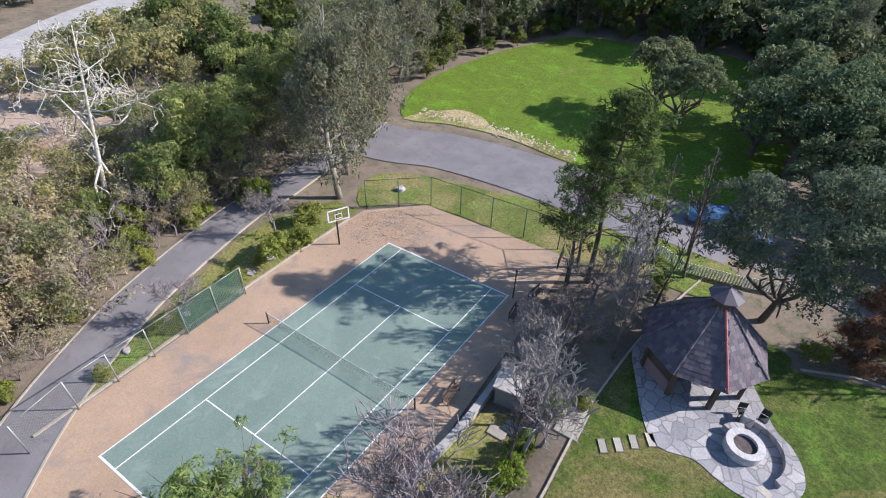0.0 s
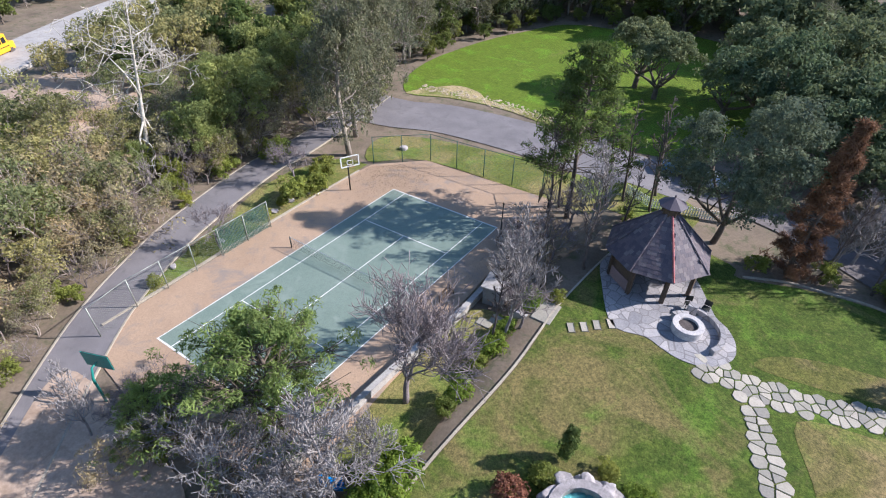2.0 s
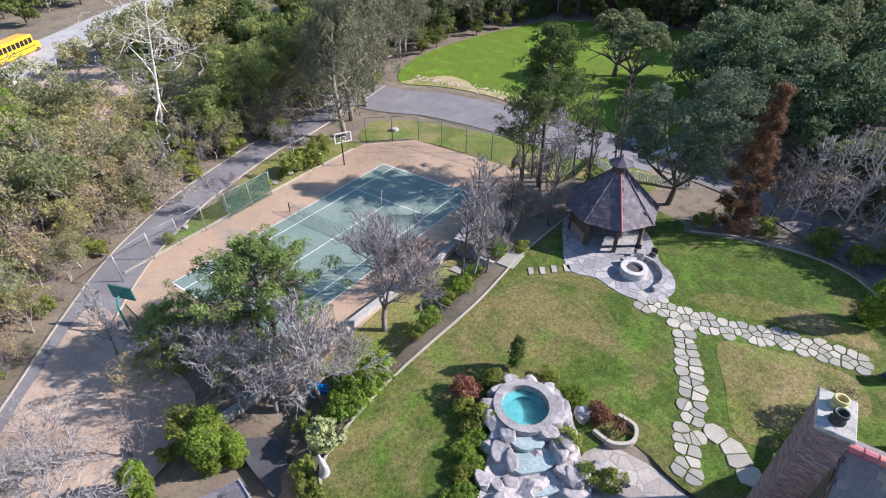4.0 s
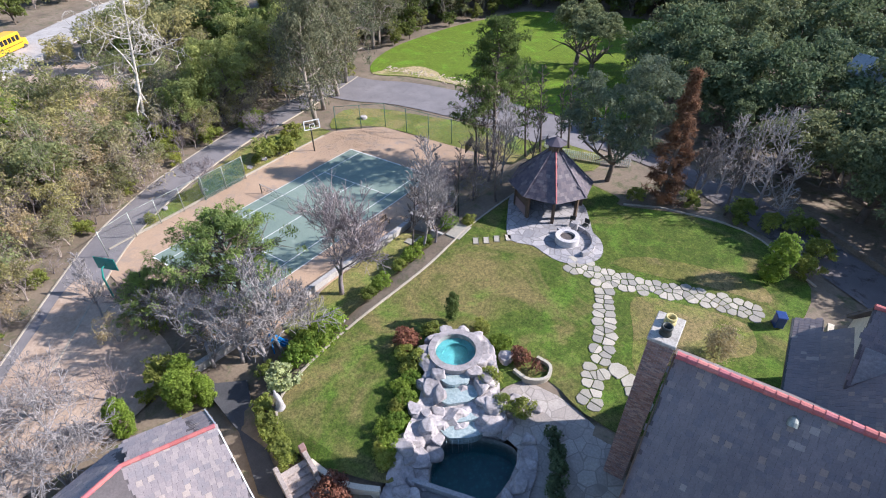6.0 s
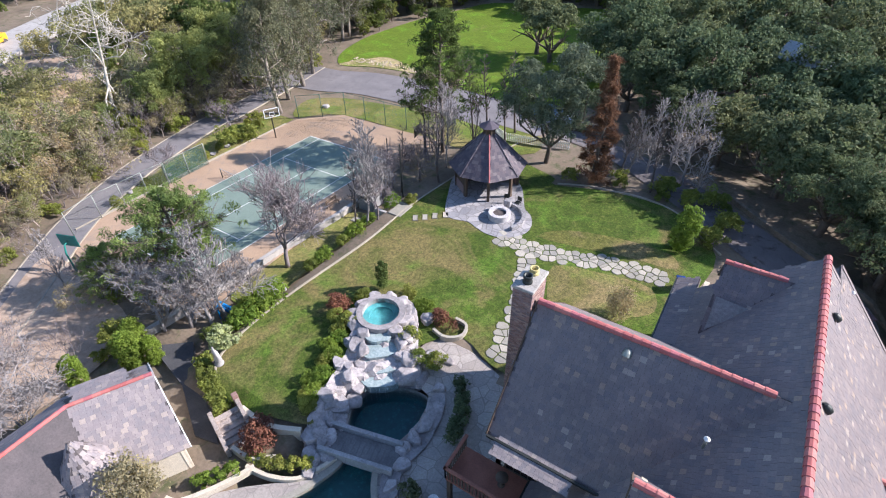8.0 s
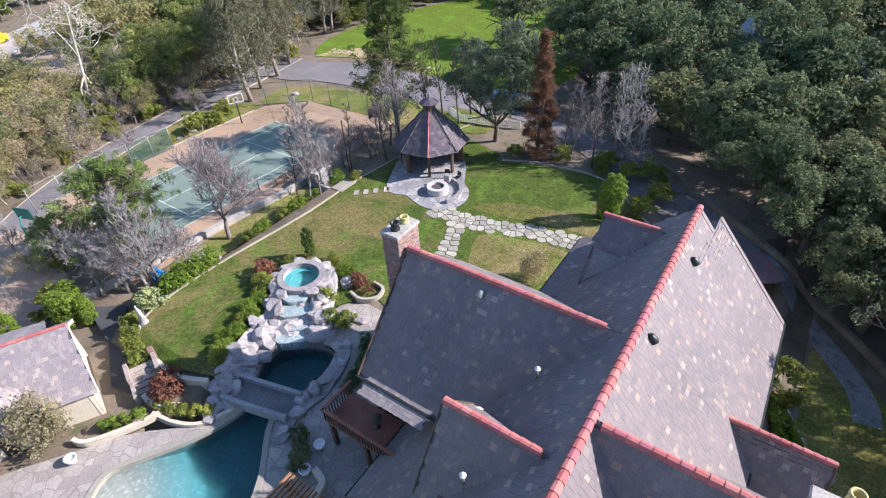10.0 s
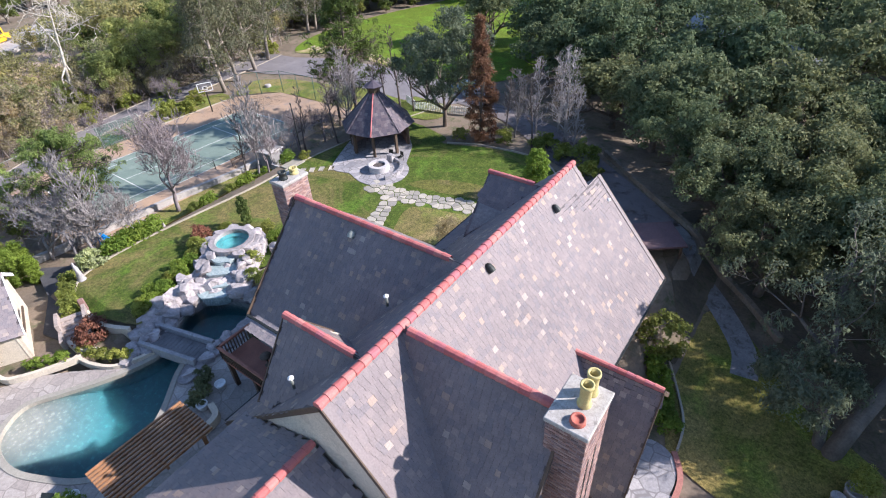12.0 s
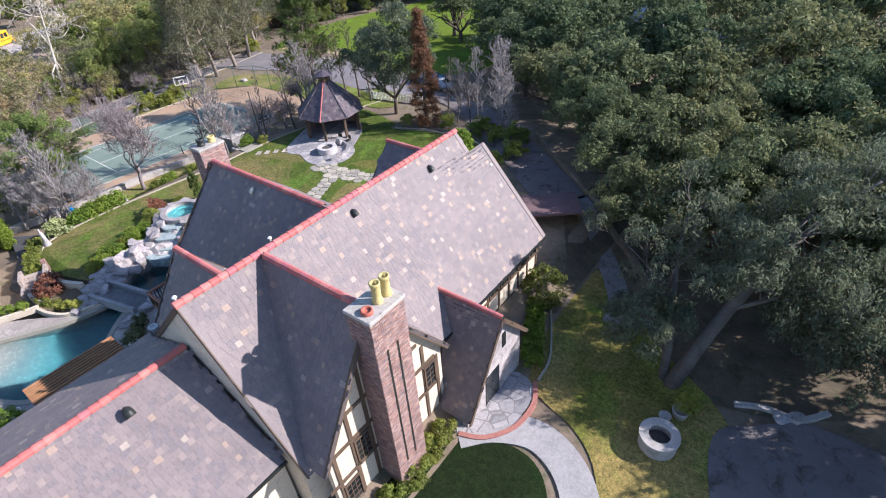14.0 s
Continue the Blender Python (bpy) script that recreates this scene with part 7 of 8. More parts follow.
sheet("rock_base", curve_poly(EAST_ROCKS, 3), 0.0, ROCK, 0.3, z=lambda x, y: 0.55 + 0.5 * step(-15, -12, y) + 0.3 * noise.noise((x * 1.1, y * 1.1, 2.0)), parent=fall, thick=0.6)
STREAM = surface("falling_water", (0.3, 0.36, 0.37), (0.5, 0.55, 0.56), 4, 12, 0.2, 0.3)
for k in range(6):
    a = -0.75 + 0.28 * k + br.uniform(-0.08, 0.08)
    x, y = 25.45 + a * 0.78, -13.75 + a * 0.62
    raw("water_streak", *tube([(x - 0.15, y + 0.2, 0.96), (x, y, 0.9), (x + 0.06, y - 0.08, 0.5), (x + 0.08, y - 0.1, 0.1)], [0.012, 0.012, 0.008, 0.006], 5), STREAM, fall)

# the bridge over the narrows
GREY_STONE = surface("grey_parapet", (0.25, 0.245, 0.25), (0.36, 0.35, 0.35), 0.9, 9, 0.85, 0.4, (0.19, 0.185, 0.19))
bridge = thing("footbridge", "grey stone footbridge with low parapets over the pool", "bridge", (26.9, -17.3, 0), 14)
PLANK = surface("bridge_plank", (0.13, 0.125, 0.125), (0.22, 0.21, 0.205), 1.2, 10, 0.85, 0.4)
for nm, y0, y1, za, zb, mat in (("bridge_deck", -0.72, 0.72, 0.3, 0.55, PLANK), ("parapet", -0.98, -0.72, 0.2, 0.98, GREY_STONE), ("parapet", 0.72, 0.98, 0.2, 0.98, GREY_STONE)):
    part(nm, boxed(-2.35, y0, za, 2.35, y1, zb, 0.025), mat, bridge)
for k in range(15):
    part("plank", boxed(-2.3 + 0.31 * k, -0.7, 0.55, -2.3 + 0.31 * k + 0.29, 0.7, 0.575, 0.006), PLANK, bridge)

# planter walls by the pool house and the curved one at the shallow end
tagged(strip("planter_wall", [(19.8, -25.2), (20.6, -24.9), (21.5, -23.6), (22.1, -22.4), (22.5, -21.4)], 0.25, 0.3, 0.75, STUCCO, n=5), "curved cream planter wall", "planter", kind="structure")
tagged(strip("planter_wall_lower", [(22.0, -21.6), (23.6, -21.3), (25.0, -20.6), (25.7, -19.4), (26.0, -18.4)], 0.22, 0.1, 0.6, STUCCO, n=5), "curved cream planter wall at the water", "planter", kind="structure")
tagged(strip("planter_wall_upper", [(20.6, -21.3), (21.9, -21.2), (23.2, -20.4)], 0.22, 0.3, 0.9, STUCCO, n=5), "curved cream planter wall below the lawn", "planter", kind="structure")
tagged(strip("round_planter", [(25.8, -7.9), (26.9, -8.1), (27.8, -7.4), (27.6, -6.4), (26.6, -6.2)], 0.2, 1.0, 1.5, STONE, n=5), "curved stone planter edge at the lawn", "planter", kind="structure")
tagged(strip("lawn_end_wall", [(19.2, -19.3), (21.5, -19.3), (23.4, -18.5)], 0.3, 0.2, 1.24, STUCCO, n=4), "low stucco wall at the lawn end", "wall", kind="structure")
tagged(strip("terrace_arc", [(33.0, -18.9), (33.9, -19.2), (34.1, -20.2)], 0.35, 0.3, 0.85, STUCCO, n=5), "curved stucco seat wall beside the pergola", "wall", kind="structure")
tagged(strip("pool_end_wall", [(33.2, -27.2), (31.4, -28.4), (28.6, -28.8)], 0.3, 0.3, 0.8, STUCCO, n=5), "curved stucco wall at the end of the pool", "wall", kind="structure")


STEP_STONE = surface("brown_step_stone", (0.3, 0.245, 0.215), (0.42, 0.355, 0.31), 1.0, 9, 0.9, 0.5, (0.15, 0.12, 0.11))


def pool_stairs():
    s = thing("garden_stairs", "stone stairs with cream balustrade walls beside the pool house", "stairs", (19.6, -20.4, 0.3), -20)
    for k in range(6):
        part("step", boxed(-1.0 + 0.36 * k, -0.7, 0, -1.0 + 0.36 * (k + 1) + 0.03, 0.7, 0.95 - 0.16 * k, 0.015), STEP_STONE, s)
    for y in (-0.95, 0.7):
        part("side_wall", boxed(-1.3, y, 0, 0.2, y + 0.25, 1.3, 0.02), STEP_STONE, s)
        part("side_wall", boxed(0.2, y, 0, 1.4, y + 0.25, 0.8, 0.02), STEP_STONE, s)
    part("pier", boxed(-1.55, 0.65, 0, -1.2, 1.0, 1.6, 0.03), BRICK, s, "brick pier")


pool_stairs()


def pool_house():
    g = thing("pool_house", "small angled pool house with slate roof and stone turret", "outbuilding", (16.5, -22.5, 0.2))
    g.matrix_world = Matrix.Translation((-0.1, -1.2, 0))
    z0, ez, rz = 0.2, 2.3, 4.8
    a, b, c = Vector((15.95, -20.5, rz)), Vector((14.0, -24.3, rz)), Vector((14.2, -29.5, rz))
    side = [Vector((19.7, -21.7, ez)), Vector((17.6, -25.6, ez)), Vector((17.9, -29.6, ez))]
    west = [Vector((13.2, -19.7, 3.0)), Vector((11.2, -23.9, 3.0)), Vector((11.2, -29.4, 3.0))]
    slope(g, "roof_east", [side[1], side[0], a, b], seed=61, mat=PALE_SLATE)
    slope(g, "roof_east_south", [side[2], side[1], b, c], seed=64, mat=PALE_SLATE)
    slope(g, "roof_west", [west[0], west[1], b, a], seed=62, mat=PALE_SLATE)
    slope(g, "roof_west_south", [west[1], west[2], c, b], seed=65, mat=PALE_SLATE)
    for p, q in ((a, b), (b, c)):
        ridge(g, tuple(p + Vector((0, 0, 0.03))), tuple(q + Vector((0, 0, 0.03))), 0.13)
    inn = Vector((-0.1, -0.3, 0))
    wall(g, "wall_gable", [(13.5, -20.1, z0), (13.5, -20.1, 3.0), (15.9, -20.8, rz - 0.25), (19.4, -21.9, ez + 0.05), (19.4, -21.9, z0)], 0.25)
    wall(g, "wall_east", [(19.4, -21.95, z0), (19.4, -21.95, ez + 0.1), (17.3, -25.7, ez + 0.1), (17.3, -25.7, z0)], 0.25)
    wall(g, "wall_south_east", [(17.3, -25.7, z0), (17.3, -25.7, ez + 0.1), (17.6, -29.5, ez + 0.1), (17.6, -29.5, z0)], 0.25)
    wall(g, "wall_west", [(11.5, -23.9, z0), (11.5, -23.9, 3.05), (13.5, -20.1, 3.05), (13.5, -20.1, z0)], 0.25)
    wall(g, "wall_south_west", [(11.5, -29.4, z0), (11.5, -29.4, 3.05), (11.5, -23.9, 3.05), (11.5, -23.9, z0)], 0.25)
    wall(g, "wall_back", [(17.6, -29.45, z0), (17.6, -29.45, ez + 0.05), (14.2, -29.4, rz - 0.25), (11.5, -29.4, 3.0), (11.5, -29.4, z0)], 0.25)
    for q in (side[0], west[0]):
        d = Vector((0.29, 0.95, 0)) * 0.03
        beam(g, tuple(q + d - Vector((0, 0, 0.08))), tuple(a + d - Vector((0, 0, 0.08))), 0.24, 0.06, (0.29, 0.95, 0), "bargeboard", WHITE)
    beam(g, (19.0, -21.55, ez - 0.3), (16.1, -20.62, ez - 0.3), 0.16, 0.1, (0.29, 0.95, 0), "timber", TIMBER)
    # shed dormer on the far slope
    slope(g, "dormer_roof", [(13.6, -21.0, 4.25), (12.3, -23.5, 4.25), (14.2, -24.0, 4.85), (15.5, -21.4, 4.85)], seed=63, mat=PALE_SLATE)
    wall(g, "dormer_wall", [(12.5, -23.4, 3.2), (12.5, -23.4, 4.2), (13.7, -21.1, 4.2), (13.7, -21.1, 3.2)], 0.2)
    # turret
    tx, ty = 16.6, -25.4
    v, f = lathe([(1.3, 0), (1.3, 2.1), (1.25, 2.2)], 20)
    t = raw("turret", [(p + tx, q + ty, r + z0) for p, q, r in v], f, surface("fieldstone", (0.28, 0.27, 0.28), (0.5, 0.47, 0.46), 1.8, 7, 0.9, 0.9, (0.2, 0.19, 0.2), False, 0, 0, 0.06), g, "rough grey fieldstone turret", True)
    n = 12
    ring_at = lambda w, r, h: (tx + r * math.cos(w), ty + r * math.sin(w), h)
    for k in range(n):
        p, q = 2 * math.pi * k / n, 2 * math.pi * (k + 1) / n
        slope(t, "cone_panel", [ring_at(p, 1.75, 2.2), ring_at(q, 1.75, 2.2), ring_at(q, 0.03, 5.2), ring_at(p, 0.03, 5.2)], 0.24, 0.22, 0.06, 70 + k, "", PALE_SLATE)
    part("door", box(bmesh.new(), -0.5, -0.06, 0, 0.5, 0.06, 1.9, 0.02, pose(tx + 1.0, ty - 0.83, z0 + 0.05, 0, 0, 50)), GLASS_DOOR, t, "dark arched turret door")


GLASS_DOOR = surface("dark_door", (0.02, 0.018, 0.016), (0.05, 0.04, 0.035), 1, 10, 0.5, 0.2)
pool_house()
WARM_WOOD = surface("oiled_wood", (0.25, 0.12, 0.055), (0.36, 0.19, 0.09), 1.2, 12, 0.6, 0.4, None, False, 0, 0.12)


def pergola():
    g = thing("pergola", "slatted wooden pergola over the pool terrace", "pergola", (34.6, -22.7, 0.3), 0)
    for x in (-1.2, 1.2):
        for y in (-2.0, 2.0):
            part("post", boxed(x - 0.09, y - 0.09, 0, x + 0.09, y + 0.09, 2.15, 0.01), WARM_WOOD, g)
    for y in (-2.0, 0, 2.0):
        part("crossbeam", boxed(-1.5, y - 0.06, 2.05, 1.5, y + 0.06, 2.22, 0.01), WARM_WOOD, g)
    for k in range(12):
        x = -1.4 + 2.8 * k / 11
        part("slat", boxed(x - 0.055, -2.5, 2.22, x + 0.055, 2.5, 2.36, 0.008), WARM_WOOD, g)


pergola()
for x, y in ((32.6, -19.2), (32.2, -17.7), (32.0, -26.1), (21.0, -25.9)):
    v, f = lathe([(0.12, 0), (0.2, 0.05), (0.3, 0.35), (0.34, 0.5), (0.28, 0.5), (0.25, 0.35)], 14)
    o = raw("plant_pot", v, f, WHITE, None, "", True)
    o.location = (x, y, 0.34)
    tagged(o, "white glazed plant pot on the pool terrace", "plant pot", "pots on the terrace")
plant("shrub", GREEN_BUSH, "green potted shrub at the end of the pool", "shrub", (32.6, -26.6, 0.4), 0.8)
lounger = thing("sun_lounger", "dark metal sun lounger beside the pool", "lounger", (31.6, -27.6, 0.34), 30)
part("frame", boxed(-0.35, -0.9, 0.25, 0.35, 0.5, 0.32, 0.02), IRON, lounger)
part("backrest", box(bmesh.new(), -0.35, 0, 0, 0.35, 0.7, 0.06, 0.02, pose(0, 0.5, 0.28, 40)), IRON, lounger)
for x in (-0.3, 0.3):
    for y in (-0.8, 0.4):
        part("leg", boxed(x - 0.02, y - 0.02, 0, x + 0.02, y + 0.02, 0.27), IRON, lounger)


# ---- details of the house ----
GLASS_DARK = surface("window_glass", (0.012, 0.014, 0.016), (0.03, 0.034, 0.036), 0.6, 3, 0.08, 0.0)


def window(parent, at, w, h, out, along, cols=2, rows=3, name="window"):
    """A leaded casement: glass set back in a timber frame with glazing bars."""
    o, a, c = Vector(out), Vector(along), Vector(at)
    up = Vector((0, 0, 1))

    def slab(nm, u0, v0, u1, v1, d0, d1, mat, par):
        q = [c + a * u + up * v + o * d for d in (d0, d1) for u, v in ((u0, v0), (u1, v0), (u1, v1), (u0, v1))]
        f = [(0, 3, 2, 1), (4, 5, 6, 7), (0, 1, 5, 4), (1, 2, 6, 5), (2, 3, 7, 6), (3, 0, 4, 7)]
        return raw(nm, [tuple(p) for p in q], f, mat, par)

    pane = slab(name, -w / 2, 0, w / 2, h, 0.005, 0.03, GLASS_DARK, parent)
    for u0, v0, u1, v1 in ((-w / 2 - 0.1, -0.1, -w / 2, h + 0.1), (w / 2, -0.1, w / 2 + 0.1, h + 0.1), (-w / 2, h, w / 2, h + 0.1), (-w / 2 - 0.15, -0.12, w / 2 + 0.15, 0)):
        slab("frame", u0, v0, u1, v1, 0.0, 0.09, TIMBER, pane)
    for k in range(1, cols):
        u = -w / 2 + w * k / cols
        slab("glazing_bar", u - 0.02, 0, u + 0.02, h, 0.03, 0.05, TIMBER, pane)
    for k in range(1, rows):
        v = h * k / rows
        slab("glazing_bar", -w / 2, v - 0.015, w / 2, v + 0.015, 0.03, 0.048, TIMBER, pane)
    return pane


ex = FX - 0.33
window(gable, (ex, -16.95, 2.8), 0.8, 1.5, (1, 0, 0), (0, 1, 0), 3, 4)
window(gable, (ex, -18.05, 0.5), 0.8, 1.6, (1, 0, 0), (0, 1, 0), 3, 4)
window(gable, (ex, -12.0, 2.8), 0.7, 1.5, (1, 0, 0), (0, 1, 0), 2, 4)
for y in (-10.3, -9.3):
    beam(house, (EX - 0.5, y, -0.4), (EX - 0.5, y, 4.0), 0.18)
for z in (1.0, 2.4, 3.7):
    beam(house, (EX - 0.49, -10.6, z), (EX - 0.49, -8.4, z), 0.18)
window(house, (EX - 0.48, -9.8, 1.2), 0.75, 1.1, (1, 0, 0), (0, 1, 0), 2, 3)
for y in (-4.9, -3.6, -2.4, -1.2, 0.0, 1.2):
    beam(house, (EX - 0.5, y, -0.4), (EX - 0.5, y, 4.1), 0.16)
for z in (1.1, 2.6, 4.0):
    beam(house, (EX - 0.49, -5.4, z), (EX - 0.49, 1.5, z), 0.16)
for y in (-4.25, -3.0, -1.8, -0.6, 0.6):
    window(house, (EX - 0.48, y, 2.75), 0.85, 1.1, (1, 0, 0), (0, 1, 0), 2, 3)
# trim along the rakes and eaves
for a, b, o in (((RX, Y0 - 0.02, RZ - 0.12), (EX, Y0 - 0.02, EZ - 0.12), (0, -1, 0)), ((RX, Y0 - 0.02, RZ - 0.12), (WX, Y0 - 0.02, WZ - 0.12), (0, -1, 0)), ((AX - 0.02, AY, AZ - 0.12), (AX - 0.02, -15.4, 5.53), (-1, 0, 0)), ((AX - 0.02, AY, AZ - 0.12), (AX - 0.02, -5.6, 6.1), (-1, 0, 0)),
                ((GX - 0.02, GY, GZ - 0.12), (GX - 0.02, -19.3, 7.1), (-1, 0, 0)), ((GX - 0.02, GY, GZ - 0.12), (GX - 0.02, -14.9, 7.4), (-1, 0, 0)), ((PX + 0.0, PY, PZ - 0.1), (PX, -11.6, 0.3), (1, 0, 0)), ((PX, PY, PZ - 0.1), (PX, -5.6, 2.5), (1, 0, 0)),
                ((ridge_x2, YX + 0.02, ridge_z2 - 0.12), (EX, YX + 0.02, EZ - 0.12), (0, 1, 0))):
    beam(house, a, b, 0.24, 0.06, o, "bargeboard")
for a, b in (((ridge_x2, YX - 0.1, ridge_z2 + 0.03), (EX, YX - 0.1, EZ + 0.03)), ((RX, Y0 + 0.12, RZ + 0.03), (EX, Y0 + 0.12, EZ + 0.03)), ((RX, Y1 - 0.12, RZ + 0.03), (RX + 1.0, Y1 - 0.12, RZ - 1.15))):
    beam(house, a, b, 0.3, 0.025, (1.17, 0, 1), "verge", SLATE)
for a, b, o in (((EX + 0.02, -10.4, EZ - 0.1), (EX + 0.02, YX, EZ - 0.1), (1, 0, 0)), ((AX, -15.42, 5.55), (40.2, -15.42, 5.55), (0, -1, 0)), ((50.22, -31, 4.3), (50.22, SYN, 4.3), (1, 0, 0)), ((WX - 0.02, Y0, WZ - 0.1), (WX - 0.02, -5.6, WZ - 0.1), (-1, 0, 0)), ((39.18, -5.5, 5.66), (39.18, 0.9, 5.66), (-1, 0, 0))):
    beam(house, a, b, 0.14, 0.12, o, "gutter", IRON)
# paler slate than the other house roofs, sunlight on this strip put into the colour
slope(house, "pent_roof", [(34.5, -16.1, 5.3), (38.4, -16.1, 5.3), (38.4, -15.3, 5.62), (34.5, -15.3, 5.62)], 0.2, 0.24, 0.08, 90, "small lean-to slate roof over the balcony door", PALE_SLATE)
# louvre high in the south gable
lou = part("louvre", boxed(RX + 0.5, Y0 + 0.22, 8.9, RX + 1.0, Y0 + 0.28, 9.7), IRON, house)
for k in range(5):
    part("slat", boxed(RX + 0.5, Y0 + 0.16, 8.95 + 0.15 * k, RX + 1.0, Y0 + 0.22, 9.02 + 0.15 * k), TIMBER, lou)
# raised dark strips that stand for the shade in the front stack's slots
for d in (-0.35, 0.25):
    part("slot_shade", boxed(53.29, -15.2 + d - 0.05, 1.6, 53.335, -15.2 + d + 0.05, 9.4), IRON, house)


def hood(at, nrm, s=1.0, mat=None):
    """A small hooded roof vent."""
    v, f = [], []
    n = Vector(nrm).normalized()
    down = Vector((n.x, n.y, 0)).normalized()
    side = n.cross(down).normalized()
    down = side.cross(n) if side.cross(n).z < 0 else n.cross(side)
    m = 8
    for d, r in ((0.0, 0.2), (0.18, 0.21), (0.36, 0.16), (0.46, 0.05)):
        for k in range(m + 1):
            a = math.pi * k / m
            p = Vector(at) - down * d * s + side * math.cos(a) * r * s + n * math.sin(a) * r * 1.1 * s
            v.append(tuple(p))
    f = [(k + o, k + 1 + o, m + 2 + k + o, m + 1 + k + o) for o in range(0, 3 * (m + 1), m + 1) for k in range(m)] + [tuple(range(m + 1))]
    return raw("roof_vent", v, f, mat or IRON, house, "small dark hooded roof vent")


en = (1.09, 0, 1)
hood((46.3, -10.0, 10.25), en)
hood((46.5, -3.8, 10.05), en)
hood((45.8, -23.0, 7.7), (0.74, 0, 1), 1.1)
hood((38.6, -11.15, 9.88), (0, -0.9, 1), 1.0, GALV)
for x, y, z in ((42.6, -10.9 - 2.2, 8.95), (41.0, -18.2, 7.4), (42.4, -18.6, 8.75), (47.6, 0.8, 8.3)):
    v, f = tube([(x, y, z - 0.2), (x, y, z + 0.4)], [0.07, 0.07], 8)
    p = raw("vent_pipe", v, f, GALV, house, "short pale metal vent pipe", True)
    v, f = lathe([(0.13, 0), (0.13, 0.05), (0.02, 0.14)], 10)
    raw("cowl", [(a + x, b + y, c + z + 0.38) for a, b, c in v], f, WHITE, p)

# balcony
RED_WOOD = surface("red_stained_wood", (0.22, 0.075, 0.045), (0.34, 0.13, 0.08), 1.0, 14, 0.6, 0.3)
balcony = part("balcony", boxed(32.6, -17.1, 2.45, 37.6, -15.0, 2.65, 0.01), RED_WOOD, house, "timber balcony with red-stained railing")
for a, b in (((32.6, -17.1), (37.6, -17.1)), ((32.6, -17.1), (32.6, -15.0))):
    part("handrail", boxed(min(a[0], b[0]) - 0.09, min(a[1], b[1]) - 0.09, 3.55, max(a[0], b[0]) + 0.09, max(a[1], b[1]) + 0.09, 3.67, 0.02), RED_WOOD, balcony)
    n = round(max(abs(b[0] - a[0]), abs(b[1] - a[1])) / 0.2)
    for k in range(n + 1):
        x, y = a[0] + (b[0] - a[0]) * k / n, a[1] + (b[1] - a[1]) * k / n
        part("baluster", boxed(x - 0.03, y - 0.03, 2.65, x + 0.03, y + 0.03, 3.56), TIMBER, balcony)
for x in (32.75, 35.2, 37.4):
    part("post", boxed(x - 0.12, -17.05, 0.25, x + 0.12, -16.81, 2.46, 0.01), TIMBER, balcony)
for z in (3.0,):
    window(house, (35.8, -14.92, 2.7), 1.6, 2.1, (0, -1, 0), (1, 0, 0), 4, 4, "balcony_door")
table = thing("round_table", "small round dark table on the balcony", "table", (35.2, -15.9, 2.66))
v, f = lathe([(0.2, 0), (0.05, 0.05), (0.04, 0.68), (0.33, 0.7), (0.33, 0.73)], 16)
raw("top_and_foot", v, f, TIMBER, table, "", True)
window(house, (AX + 0.36 - 0.01, -12.9, 4.2), 1.2, 1.6, (-1, 0, 0), (0, 1, 0), 3, 4)
window(house, (GX + 0.29, -17.0, 7.0), 1.0, 1.5, (-1, 0, 0), (0, 1, 0), 3, 4)
window(house, (NX + 0.29, -0.3, 5.2), 1.0, 1.4, (-1, 0, 0), (0, 1, 0), 3, 4)
# entry arch and porch
part("arch_opening", boxed(PX - 0.36, -9.6, -0.5, PX - 0.26, -8.2, 1.9, 0.02), GLASS_DARK, house, "dark arched entry opening")
part("slit_window", boxed(PX - 0.34, -7.9, 2.9, PX - 0.27, -7.5, 4.0, 0.02), GLASS_DARK, house)


# ---- front yard, woods edge and far things ----
tagged(sheet("front_lawn", curve_poly([(54.9, -6.4), (56.2, -7.4), (58.6, -8.2), (60.4, -9.6), (62.4, -12.5), (66, -14), (67, -8), (65, -3), (60, 0.5), (57.0, 4.0), (54.5, 5.5), (53.4, 2.0), (53.8, -2.0)], 4), 0.035, FRONT_GRASS, 1.2), "sunlit patchy grass beside the front walk", "lawn", kind="structure")
# shade over this lawn is put into its near-black green
tagged(sheet("round_lawn", curve_poly([(53.6, -12.6), (55.2, -11.3), (57.4, -11.0), (59.0, -12.0), (59.8, -14.0), (59.4, -18), (56.5, -20), (53.2, -19), (52.6, -15.5)], 4), 0.04, lawn_material("shaded_turf", (0.013, 0.024, 0.008), (0.009, 0.017, 0.005), (0.02, 0.027, 0.01), 0.62), 1.2), "lawn inside the curved front walk, coloured dark green as in shade", "lawn", kind="structure")
# dark sheet laid here to deepen the tree shade on the ground
tagged(sheet("shaded_tree_mulch", curve_poly([(49.6, 9.0), (52.6, 3.0), (53.0, -1.0), (56, 0.5), (60, -1.5), (66, -2), (72, 3), (66, 10), (58, 13), (50.5, 15)], 4), 0.015, SHADED_MULCH, 1.5), "leaf mulch under the trees beside the drive, darkened for shade", "ground", kind="structure")
WALKWAY = surface("front_walk_stone", (0.27, 0.265, 0.26), (0.39, 0.375, 0.37), 0.7, 8, 0.85, 0.3, (0.33, 0.31, 0.32))
tagged(sheet("front_walk", ribbon([(53.6, -12.0), (55.0, -10.6), (57.2, -9.7), (59.4, -10.4), (61.0, -12.2), (61.8, -15.0), (61.6, -19.0)], 1.9), 0.08, WALKWAY, 1.0, thick=0.2), "curved pale concrete front walk", "path", kind="structure")
